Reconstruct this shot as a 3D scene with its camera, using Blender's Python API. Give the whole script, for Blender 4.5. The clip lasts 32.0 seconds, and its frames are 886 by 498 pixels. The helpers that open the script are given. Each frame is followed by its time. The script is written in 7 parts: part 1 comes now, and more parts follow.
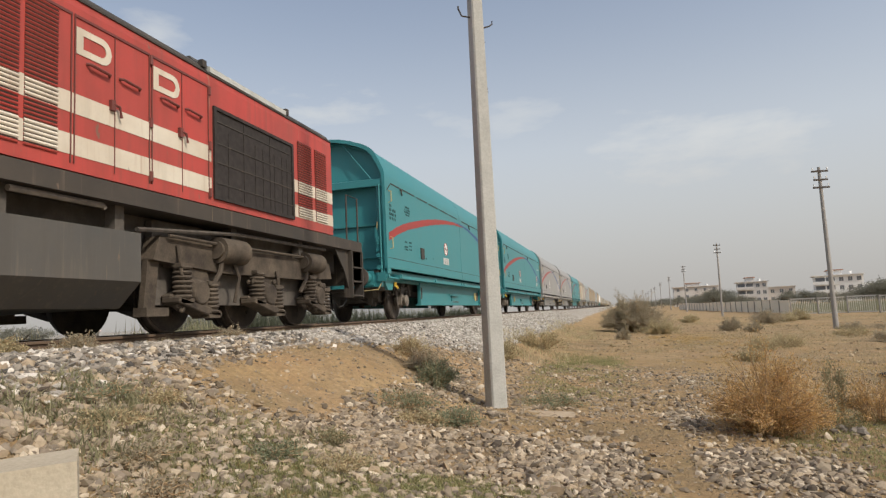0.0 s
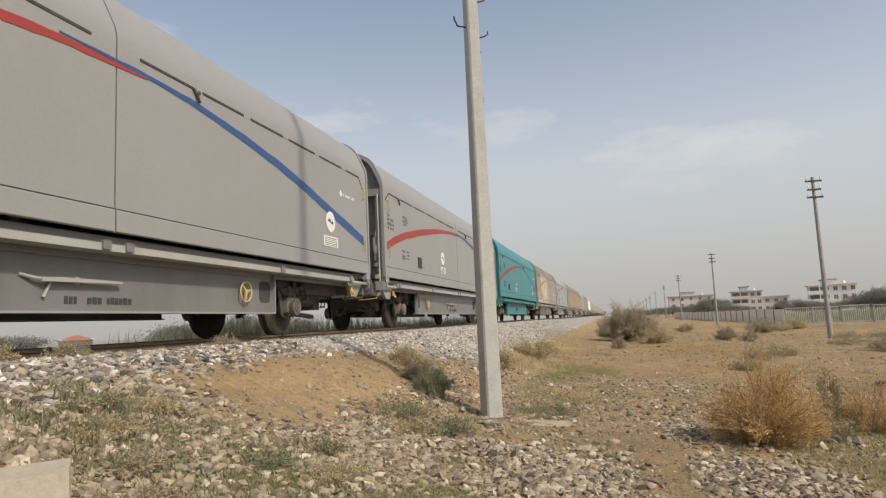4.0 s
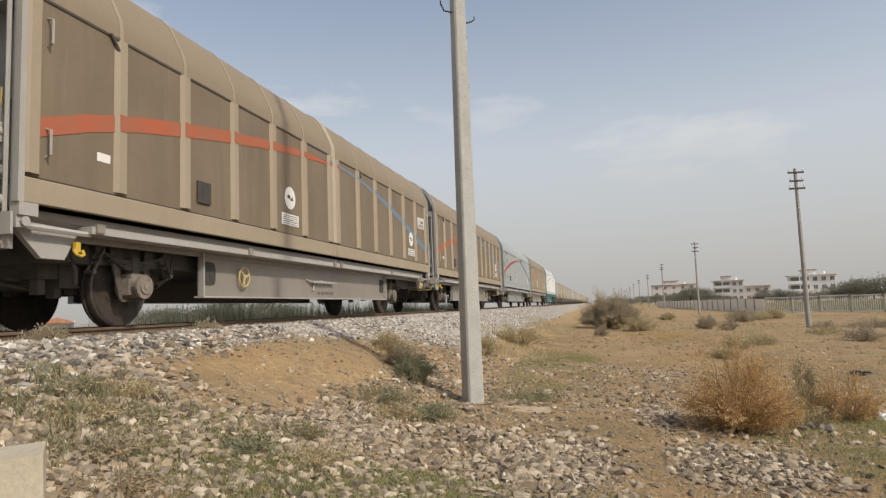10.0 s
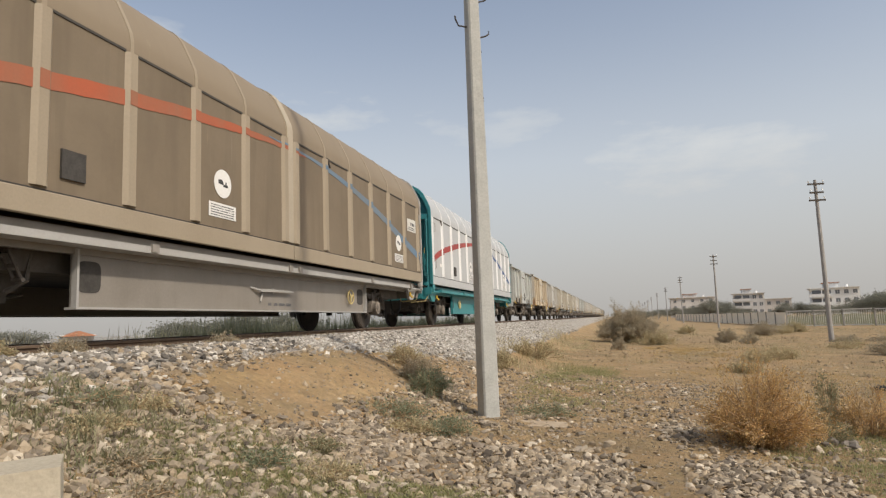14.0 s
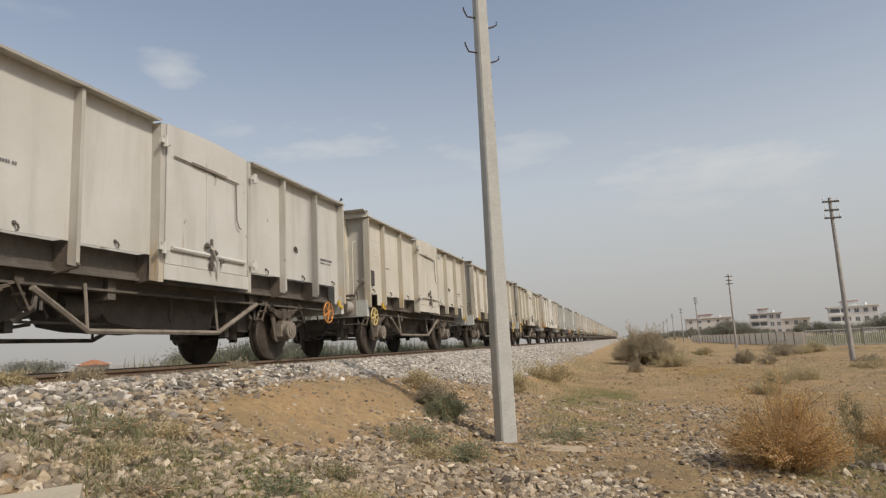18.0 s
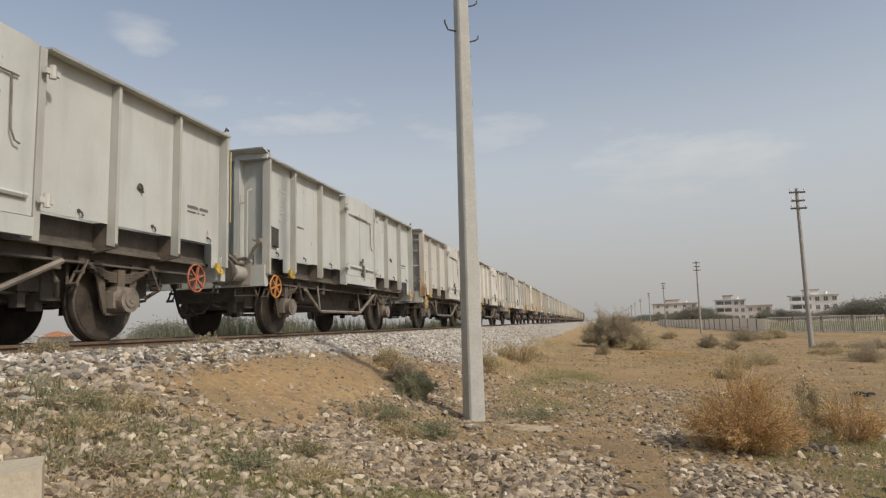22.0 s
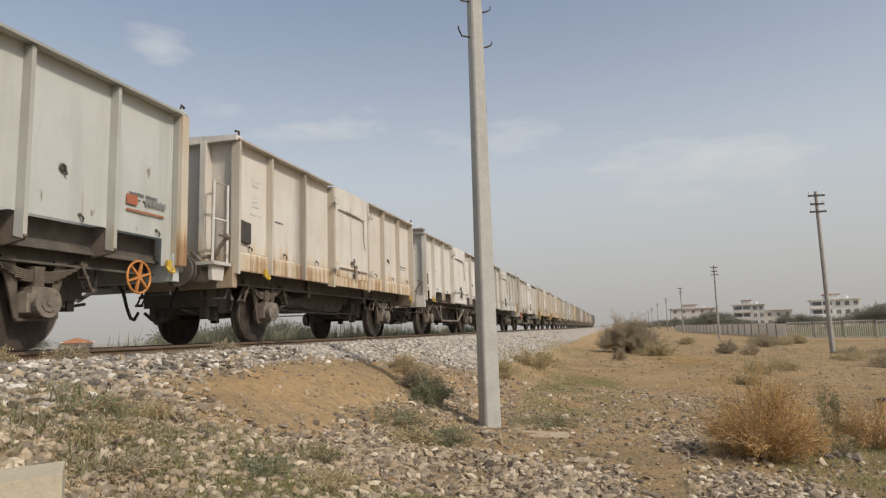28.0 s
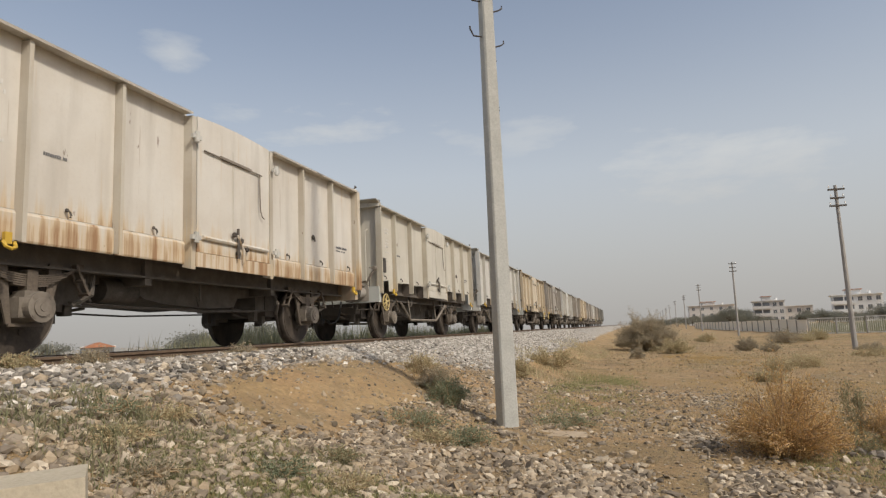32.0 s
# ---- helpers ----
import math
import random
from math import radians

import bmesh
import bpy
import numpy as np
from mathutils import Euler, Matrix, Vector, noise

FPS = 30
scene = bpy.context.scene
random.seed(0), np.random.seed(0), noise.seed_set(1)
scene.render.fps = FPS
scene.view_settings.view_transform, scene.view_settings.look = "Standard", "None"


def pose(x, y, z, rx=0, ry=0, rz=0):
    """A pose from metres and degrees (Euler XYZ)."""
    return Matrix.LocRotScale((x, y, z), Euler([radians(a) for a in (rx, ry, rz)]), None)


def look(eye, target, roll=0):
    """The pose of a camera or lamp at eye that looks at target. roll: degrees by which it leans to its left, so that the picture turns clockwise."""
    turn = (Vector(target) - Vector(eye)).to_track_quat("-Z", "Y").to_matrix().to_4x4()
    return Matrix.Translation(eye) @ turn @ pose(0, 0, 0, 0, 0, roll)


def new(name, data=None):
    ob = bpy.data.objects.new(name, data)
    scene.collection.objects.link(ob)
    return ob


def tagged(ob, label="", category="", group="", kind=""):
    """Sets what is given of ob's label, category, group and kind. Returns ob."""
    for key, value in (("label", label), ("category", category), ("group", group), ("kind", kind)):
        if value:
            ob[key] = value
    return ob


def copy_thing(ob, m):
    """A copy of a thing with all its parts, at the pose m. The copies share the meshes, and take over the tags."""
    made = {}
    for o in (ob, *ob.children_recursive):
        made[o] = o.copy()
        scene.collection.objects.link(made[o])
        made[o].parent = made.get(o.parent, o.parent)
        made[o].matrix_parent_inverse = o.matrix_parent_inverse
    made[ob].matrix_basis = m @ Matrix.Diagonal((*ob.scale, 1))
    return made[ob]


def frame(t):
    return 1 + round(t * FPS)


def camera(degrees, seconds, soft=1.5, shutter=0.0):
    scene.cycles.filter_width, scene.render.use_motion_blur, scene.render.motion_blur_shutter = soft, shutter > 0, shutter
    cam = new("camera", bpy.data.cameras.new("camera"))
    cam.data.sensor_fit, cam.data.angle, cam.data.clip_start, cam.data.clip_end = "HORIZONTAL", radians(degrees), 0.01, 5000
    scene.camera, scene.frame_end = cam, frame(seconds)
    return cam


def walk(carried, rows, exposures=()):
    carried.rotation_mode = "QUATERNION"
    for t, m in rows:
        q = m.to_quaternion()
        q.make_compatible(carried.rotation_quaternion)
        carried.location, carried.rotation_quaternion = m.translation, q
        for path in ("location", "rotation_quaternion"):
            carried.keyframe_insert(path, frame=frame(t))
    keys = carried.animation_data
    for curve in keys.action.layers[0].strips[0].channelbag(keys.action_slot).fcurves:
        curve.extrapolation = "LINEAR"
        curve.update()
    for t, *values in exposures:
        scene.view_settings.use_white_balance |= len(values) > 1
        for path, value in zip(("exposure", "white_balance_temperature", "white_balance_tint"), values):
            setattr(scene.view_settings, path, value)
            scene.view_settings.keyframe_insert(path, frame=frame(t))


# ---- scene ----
# ---- camera and its path ----
EYE = 1.45
RAIL = 1.372
BASE = 1.345
TRACK = -6.8
cam = camera(70.0, 32.0, soft=1.3)
PATH = [
    (0, 15.11, 5.87, -2.81), (0.5, 14.80, 5.88, -3.28), (1, 15.69, 7.41, -3.53), (1.5, 14.93, 6.78, -2.89),
    (2, 15.12, 7.47, -3.28), (2.5, 15.67, 7.60, -3.56), (3, 15.12, 7.26, -3.29), (3.5, 15.23, 7.82, -3.40),
    (4, 14.67, 6.64, -2.75), (4.5, 14.60, 6.57, -2.97), (6.5, 14.93, 6.76, -2.87), (7, 15.43, 7.35, -3.04),
    (7.5, 15.32, 6.38, -2.67), (8, 14.41, 6.03, -2.24), (8.5, 11.83, 5.62, -0.52), (9, 11.88, 4.80, -1.07),
    (9.5, 12.55, 5.02, -1.34), (10, 13.44, 5.35, -2.19), (10.5, 14.04, 5.30, -2.08), (11, 14.21, 6.26, -2.17),
    (11.5, 13.80, 6.08, -1.94), (12, 13.85, 6.06, -2.03), (12.5, 13.74, 5.58, -2.14), (13, 14.14, 6.40, -2.43),
    (13.5, 14.60, 6.41, -2.23), (14, 14.85, 6.60, -2.17), (14.5, 15.04, 7.38, -2.48), (16.5, 15.44, 7.91, -2.43),
    (17, 15.93, 8.41, -3.01), (17.5, 16.05, 8.14, -2.91), (18, 15.86, 8.80, -2.90), (18.5, 15.79, 9.13, -3.34),
    (19, 15.56, 9.02, -3.55), (19.5, 15.11, 8.17, -3.06), (20, 14.78, 8.02, -2.53), (20.5, 14.54, 7.80, -2.03),
    (21, 14.78, 7.61, -2.04), (21.5, 13.20, 7.06, -1.74), (22, 13.51, 6.86, -1.68), (22.5, 13.44, 6.69, -1.97),
    (23, 13.47, 7.22, -1.91), (23.5, 13.73, 7.27, -1.81), (24, 13.85, 7.32, -1.91), (24.5, 14.06, 7.30, -2.12),
    (26.5, 14.67, 7.65, -2.01), (27, 14.82, 7.36, -2.06), (27.5, 14.61, 7.30, -1.63), (28, 14.85, 7.42, -1.80),
    (28.5, 14.67, 7.30, -1.71), (29, 15.15, 6.96, -2.10), (29.5, 15.32, 6.85, -2.46), (30, 15.35, 6.95, -2.22),
    (30.5, 15.86, 7.36, -2.36), (31, 16.19, 7.96, -2.54), (31.5, 16.03, 7.79, -2.45), (32, 16.22, 7.50, -2.48)]


def aim(t, yaw, pitch, roll):
    """The hand-held camera: it sways a little and drifts a few centimetres."""
    drift = float(np.interp(t, [0, 4.5, 7, 8.5, 9, 9.5, 10, 10.5, 11.5, 12.5, 13, 13.5, 14, 14.5, 17, 28, 30, 32],
                            [-0.022, -0.022, -0.003, 0.008, 0.03, 0.016, 0.012, 0.02, 0.018, 0.027, 0.002, 0.012, 0.024, 0.008, 0, 0, 0.004, 0.002]))
    a, b = radians(yaw), radians(pitch)
    eye = Vector((drift * math.cos(a), drift * math.sin(a), EYE))
    return look(eye, eye + Vector((-math.sin(a) * math.cos(b), math.cos(a) * math.cos(b), math.sin(b))), roll)


walk(cam, [(t, aim(t, y, p, r)) for t, y, p, r in PATH],
     [(0, 0.14), (2, 0.16), (4, 0.14), (14, 0.13), (17, 0.02), (20, -0.02), (24, -0.04), (28, 0.02), (32, 0.0)])

# ---- world, sun and exposure ----
SUN_EL, SUN_AZ = 42.0, 116.0  # height, and compass turn from +y towards +x
scene.view_settings.exposure = 0.0
world = bpy.data.worlds.new("hazy_sky")
scene.world = world
world.use_nodes = True
wn, wl = world.node_tree.nodes, world.node_tree.links
wn.clear()
sky = wn.new("ShaderNodeTexSky")
sky.sky_type, sky.sun_disc = "NISHITA", False
sky.sun_elevation, sky.sun_rotation = radians(SUN_EL), radians(SUN_AZ)
sky.air_density, sky.dust_density, sky.ozone_density = 1.0, 3.0, 1.4
w_geo = wn.new("ShaderNodeTexCoord")
w_sep = wn.new("ShaderNodeSeparateXYZ")
wl.new(w_geo.outputs["Generated"], w_sep.inputs[0])
# thin cloud: soft stretched noise, denser low over the horizon
w_map = wn.new("ShaderNodeMapping")
w_map.inputs["Scale"].default_value = (1.0, 1.0, 3.2)
wl.new(w_geo.outputs["Generated"], w_map.inputs[0])
w_noise = wn.new("ShaderNodeTexNoise")
w_noise.inputs["Scale"].default_value, w_noise.inputs["Detail"].default_value = 2.3, 4.0
wl.new(w_map.outputs[0], w_noise.inputs["Vector"])
w_ramp = wn.new("ShaderNodeMapRange")
for key, value in (("From Min", 0.42), ("From Max", 0.82), ("To Min", 0.0), ("To Max", 0.7)):
    w_ramp.inputs[key].default_value = value
wl.new(w_noise.outputs[0], w_ramp.inputs["Value"])
w_low = wn.new("ShaderNodeMapRange")
w_low.interpolation_type = "SMOOTHSTEP"
for key, value in (("From Min", 0.0), ("From Max", 0.55), ("To Min", 0.97), ("To Max", 0.22)):
    w_low.inputs[key].default_value = value
wl.new(w_sep.outputs["Z"], w_low.inputs["Value"])
w_max = wn.new("ShaderNodeMath")
w_max.operation = "MAXIMUM"
wl.new(w_ramp.outputs[0], w_max.inputs[0]), wl.new(w_low.outputs[0], w_max.inputs[1])
# a few soft veils of cloud, frayed by finer noise: heading, height, spreads along and up, density, raggedness
w_warp = wn.new("ShaderNodeTexNoise")
w_warp.inputs["Scale"].default_value, w_warp.inputs["Detail"].default_value = 4.5, 6.0
w_warp.inputs["Roughness"].default_value = 0.6
wl.new(w_map.outputs[0], w_warp.inputs["Vector"])
for az, el, wide, tall, dense, fray in ((-27, 18.0, 0.46, 0.09, 0.84, 2.0), (-39.5, 23.5, 0.13, 0.07, 0.84, 1.6), (-34, 19.0, 0.2, 0.07, 0.74, 2.0), (-14, 17.0, 0.40, 0.10, 0.76, 1.8),
                                        (8, 13, 0.50, 0.17, 0.97, 1.3), (26, 12, 0.4, 0.12, 0.88, 1.3), (60, 28, 0.4, 0.10, 0.5, 1.8), (140, 35, 0.6, 0.16, 0.5, 1.8), (-120, 24, 0.6, 0.12, 0.5, 1.8)):
    w_spot = wn.new("ShaderNodeMapping")
    w_spot.vector_type = "TEXTURE"
    w_spot.inputs["Location"].default_value = (math.sin(radians(az)) * math.cos(radians(el)), math.cos(radians(az)) * math.cos(radians(el)), math.sin(radians(el)))
    w_spot.inputs["Rotation"].default_value = (0, 0, radians(-az))
    w_spot.inputs["Scale"].default_value = (wide, 0.5, tall)
    wl.new(w_geo.outputs["Generated"], w_spot.inputs[0])
    w_len = wn.new("ShaderNodeVectorMath")
    w_len.operation = "LENGTH"
    wl.new(w_spot.outputs[0], w_len.inputs[0])
    w_sum = wn.new("ShaderNodeMath")
    w_sum.operation = "MULTIPLY_ADD"
    w_sum.inputs[1].default_value = -fray
    wl.new(w_warp.outputs[0], w_sum.inputs[0]), wl.new(w_len.outputs["Value"], w_sum.inputs[2])
    w_soft = wn.new("ShaderNodeMapRange")
    w_soft.interpolation_type = "SMOOTHSTEP"
    for key, value in (("From Min", -0.62 * fray), ("From Max", 1.0 - 0.58 * fray), ("To Min", dense), ("To Max", 0.0)):
        w_soft.inputs[key].default_value = value
    wl.new(w_sum.outputs[0], w_soft.inputs["Value"])
    w_next = wn.new("ShaderNodeMath")
    w_next.operation = "MAXIMUM"
    wl.new(w_max.outputs[0], w_next.inputs[0]), wl.new(w_soft.outputs[0], w_next.inputs[1])
    w_max = w_next
w_mix = wn.new("ShaderNodeMix")
w_mix.data_type = "RGBA"
wl.new(w_max.outputs[0], w_mix.inputs["Factor"])
wl.new(sky.outputs[0], w_mix.inputs["A"])
w_tint = wn.new("ShaderNodeValToRGB")
w_tint.color_ramp.elements[0].position, w_tint.color_ramp.elements[0].color = 0.0, (0.325, 0.312, 0.295, 1)
w_tint.color_ramp.elements[1].position, w_tint.color_ramp.elements[1].color = 0.24, (0.472, 0.484, 0.487, 1)
wl.new(w_sep.outputs["Z"], w_tint.inputs[0])
w_gain = wn.new("ShaderNodeVectorMath")
w_gain.operation = "SCALE"
w_gain.inputs["Scale"].default_value = 10.0
wl.new(w_tint.outputs[0], w_gain.inputs[0])
wl.new(w_gain.outputs[0], w_mix.inputs["B"])
w_bg = wn.new("ShaderNodeBackground")
w_bg.inputs["Strength"].default_value = 0.13
wl.new(w_mix.outputs["Result"], w_bg.inputs["Color"])
w_out = wn.new("ShaderNodeOutputWorld")
wl.new(w_bg.outputs[0], w_out.inputs["Surface"])

sun_data = bpy.data.lights.new("sun", "SUN")
sun_data.energy, sun_data.angle, sun_data.color = 2.7, radians(3.0), (1.0, 0.91, 0.78)
sun = new("sun", sun_data)
toward = Vector((math.sin(radians(SUN_AZ)) * math.cos(radians(SUN_EL)),
                 math.cos(radians(SUN_AZ)) * math.cos(radians(SUN_EL)), math.sin(radians(SUN_EL))))
sun.matrix_world = look(toward * 60, (0, 0, 0))


# ---- materials ----
def tree_of(name):
    m = bpy.data.materials.new(name)
    m.use_nodes = True
    n, l = m.node_tree.nodes, m.node_tree.links
    return m, n, l, n["Principled BSDF"]


def noise_of(n, l, vector, scale, detail=4.0, rough=0.55):
    t = n.new("ShaderNodeTexNoise")
    t.inputs["Scale"].default_value, t.inputs["Detail"].default_value = scale, detail
    t.inputs["Roughness"].default_value = rough
    if vector is not None:
        l.new(vector, t.inputs["Vector"])
    return t.outputs[0]


def span(n, l, value, a, b, c=0.0, d=1.0):
    t = n.new("ShaderNodeMapRange")
    for key, v in (("From Min", a), ("From Max", b), ("To Min", c), ("To Max", d)):
        t.inputs[key].default_value = v
    l.new(value, t.inputs["Value"])
    return t.outputs[0]


def blend(n, l, factor, a, b):
    t = n.new("ShaderNodeMix")
    t.data_type = "RGBA"
    if isinstance(factor, float):
        t.inputs["Factor"].default_value = factor
    else:
        l.new(factor, t.inputs["Factor"])
    for key, v in (("A", a), ("B", b)):
        if isinstance(v, tuple):
            t.inputs[key].default_value = (*v[:3], 1)
        else:
            l.new(v, t.inputs[key])
    return t.outputs["Result"]


def bumped(n, l, bsdf, height, strength, distance=0.01):
    b = n.new("ShaderNodeBump")
    b.inputs["Strength"].default_value, b.inputs["Distance"].default_value = strength, distance
    l.new(height, b.inputs["Height"])
    l.new(b.outputs[0], bsdf.inputs["Normal"])


def shifted(n, l, stretch=(1, 1, 1)):
    """Object coordinates, moved by each object's own random number."""
    c, o, m = n.new("ShaderNodeTexCoord"), n.new("ShaderNodeObjectInfo"), n.new("ShaderNodeMapping")
    k = n.new("ShaderNodeMath")
    k.operation = "MULTIPLY"
    k.inputs[1].default_value = 60.0
    l.new(o.outputs["Random"], k.inputs[0])
    l.new(c.outputs["Object"], m.inputs["Vector"])
    l.new(k.outputs[0], m.inputs["Location"])
    m.inputs["Scale"].default_value = stretch
    return m.outputs[0]


def painted(name, col, dirt, amount=0.5, rough=0.5, rust=0.0, metal=0.0):
    """Painted steel: patchy dust, streaks that run down, a fine grain and rust spots."""
    m, n, l, p = tree_of(name)
    flat, runs = shifted(n, l), shifted(n, l, (2.2, 2.2, 0.22))
    big = span(n, l, noise_of(n, l, flat, 0.8, 5), 0.35, 0.7)
    streak = span(n, l, noise_of(n, l, runs, 1.6, 4), 0.45, 0.85)
    fine = noise_of(n, l, flat, 38.0, 3)
    k = n.new("ShaderNodeMath")
    k.operation = "MULTIPLY_ADD"
    l.new(big, k.inputs[0])
    k.inputs[1].default_value = amount * 0.6
    j = n.new("ShaderNodeMath")
    j.operation = "MULTIPLY"
    j.inputs[1].default_value = amount * 0.45
    l.new(streak, j.inputs[0])
    l.new(j.outputs[0], k.inputs[2])
    c = blend(n, l, k.outputs[0], col, dirt)
    c = blend(n, l, span(n, l, fine, 0.3, 0.8, 0.0, 0.16), c, tuple(v * 0.45 for v in dirt))
    if rust:
        spots = span(n, l, noise_of(n, l, runs, 5.5, 6, 0.7), 0.66 - 0.16 * rust, 0.74, 0.0, 0.85)
        c = blend(n, l, spots, c, (0.23, 0.10, 0.04))
    l.new(c, p.inputs["Base Color"])
    p.inputs["Roughness"].default_value, p.inputs["Metallic"].default_value = rough, metal
    p.inputs["Specular IOR Level"].default_value = 0.35
    bumped(n, l, p, noise_of(n, l, flat, 2.0, 3), 0.12, 0.02)
    return m


def rough_stuff(name, a, b, scale=6.0, rough=0.85, bump=0.4, metal=0.0, fine=40.0):
    m, n, l, p = tree_of(name)
    v = shifted(n, l)
    c = blend(n, l, span(n, l, noise_of(n, l, v, scale, 6, 0.6), 0.3, 0.7), a, b)
    c = blend(n, l, span(n, l, noise_of(n, l, v, fine, 3), 0.35, 0.75, 0.0, 0.35), c, tuple(x * 0.5 for x in a))
    l.new(c, p.inputs["Base Color"])
    p.inputs["Roughness"].default_value, p.inputs["Metallic"].default_value = rough, metal
    p.inputs["Specular IOR Level"].default_value = 0.3
    bumped(n, l, p, noise_of(n, l, v, fine, 4), bump, 0.01)
    return m


def scattered(name, colours, rough=0.9, translucent=False):
    """One colour out of a few for each island of a joined mesh."""
    m, n, l, p = tree_of(name)
    g = n.new("ShaderNodeNewGeometry")
    r = n.new("ShaderNodeValToRGB")
    r.color_ramp.interpolation = "LINEAR"
    while len(r.color_ramp.elements) < len(colours):
        r.color_ramp.elements.new(0.5)
    for i, c in enumerate(colours):
        r.color_ramp.elements[i].position = i / (len(colours) - 1)
        r.color_ramp.elements[i].color = (*c, 1)
    l.new(g.outputs["Random Per Island"], r.inputs[0])
    c = n.new("ShaderNodeTexCoord")
    f = noise_of(n, l, c.outputs["Object"], 30.0, 4)
    l.new(blend(n, l, span(n, l, f, 0.35, 0.8, 0.0, 0.4), r.outputs[0], (0.10, 0.085, 0.06)), p.inputs["Base Color"])
    p.inputs["Roughness"].default_value = rough
    p.inputs["Specular IOR Level"].default_value = 0.2
    if translucent:
        thin, both = n.new("ShaderNodeBsdfTranslucent"), n.new("ShaderNodeMixShader")
        both.inputs[0].default_value = 0.4
        l.new(r.outputs[0], thin.inputs["Color"])
        l.new(p.outputs[0], both.inputs[1]), l.new(thin.outputs[0], both.inputs[2])
        l.new(both.outputs[0], n["Material Output"].inputs["Surface"])
    else:
        bumped(n, l, p, f, 0.35, 0.006)
    return m


M = {}
M["teal"] = painted("teal_paint", (0.037, 0.226, 0.248), (0.073, 0.224, 0.230), 0.6, 0.42)
M["grey"] = painted("grey_paint", (0.305, 0.303, 0.296), (0.265, 0.255, 0.235), 0.5, 0.5)
M["pale"] = painted("pale_grey_paint", (0.325, 0.36, 0.36), (0.275, 0.285, 0.27), 0.5, 0.5)
# dusty, pale and grey frames: dirt plus the shade on web and skirt, as colour
M["dusty_shaded_frame"] = painted("dusty_shaded_brown_frame", (0.165, 0.145, 0.12), (0.095, 0.08, 0.064), 0.9, 0.28)
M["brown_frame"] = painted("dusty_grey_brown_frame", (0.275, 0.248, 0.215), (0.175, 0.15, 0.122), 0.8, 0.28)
M["pale_frame"] = painted("shaded_pale_frame", (0.265, 0.29, 0.288), (0.205, 0.205, 0.19), 0.7, 0.3)
M["grey_frame"] = painted("shaded_grey_frame", (0.20, 0.198, 0.19), (0.135, 0.125, 0.112), 0.8, 0.28)
M["brown_rib"] = painted("dusty_brown_rib", (0.345, 0.288, 0.21), (0.27, 0.218, 0.152), 0.6, 0.6)
M["smoke"] = painted("sooty_grey_brown_paint", (0.225, 0.20, 0.168), (0.165, 0.14, 0.11), 0.6, 0.55)
M["smoke_rib"] = painted("smoky_grey_rib", (0.46, 0.43, 0.385), (0.27, 0.24, 0.205), 0.8, 0.55)
M["smoky_foot"] = painted("smoky_grey_foot", (0.33, 0.305, 0.268), (0.21, 0.185, 0.152), 0.8, 0.5)
M["fadedblue"] = painted("smoked_blue_stripe", (0.205, 0.225, 0.235), (0.20, 0.185, 0.165), 0.9, 0.6)
M["joint"] = painted("pale_worn_joint", (0.46, 0.40, 0.31), (0.30, 0.245, 0.17), 0.7, 0.55)
M["cream_new"] = painted("dirty_cream_paint", (0.46, 0.415, 0.335), (0.28, 0.225, 0.155), 0.8, 0.55)


def sooted(name, clean, soot):
    """Cream paint with a soot stain that covers the leading end of the wagon."""
    m, n, l, p = tree_of(name)
    c = n.new("ShaderNodeTexCoord")
    sep = n.new("ShaderNodeSeparateXYZ")
    l.new(c.outputs["Object"], sep.inputs[0])
    wave = noise_of(n, l, c.outputs["Object"], 1.4, 6, 0.65)
    add = n.new("ShaderNodeMath")
    add.operation = "MULTIPLY_ADD"
    l.new(wave, add.inputs[0])
    add.inputs[1].default_value = 0.35
    l.new(sep.outputs["Y"], add.inputs[2])
    side_soot = span(n, l, add.outputs[0], 2.78, 3.02, 0.82, 0.0)
    roof_soot = span(n, l, sep.outputs["Z"], 3.46, 3.62, 0.0, 0.85)
    both = n.new("ShaderNodeMath")
    both.operation = "MAXIMUM"
    l.new(side_soot, both.inputs[0]), l.new(roof_soot, both.inputs[1])
    k = both.outputs[0]
    col = blend(n, l, k, clean, soot)
    col = blend(n, l, span(n, l, noise_of(n, l, shifted(n, l, (2.2, 2.2, 0.25)), 2.4, 6), 0.5, 0.8, 0.0, 0.5), col, soot)
    l.new(col, p.inputs["Base Color"])
    p.inputs["Roughness"].default_value, p.inputs["Specular IOR Level"].default_value = 0.6, 0.3
    return m


M["sooted"] = sooted("sooted_cream_paint", (0.49, 0.44, 0.355), (0.17, 0.135, 0.09))
M["white"] = painted("white_paint", (0.74, 0.74, 0.73), (0.55, 0.53, 0.5), 0.35, 0.45)
M["silver"] = painted("silver_grey_paint", (0.47, 0.48, 0.48), (0.4, 0.39, 0.37), 0.4, 0.45)
M["beam_grey"] = painted("pale_frame_paint", (0.40, 0.39, 0.37), (0.27, 0.24, 0.20), 0.6, 0.6)


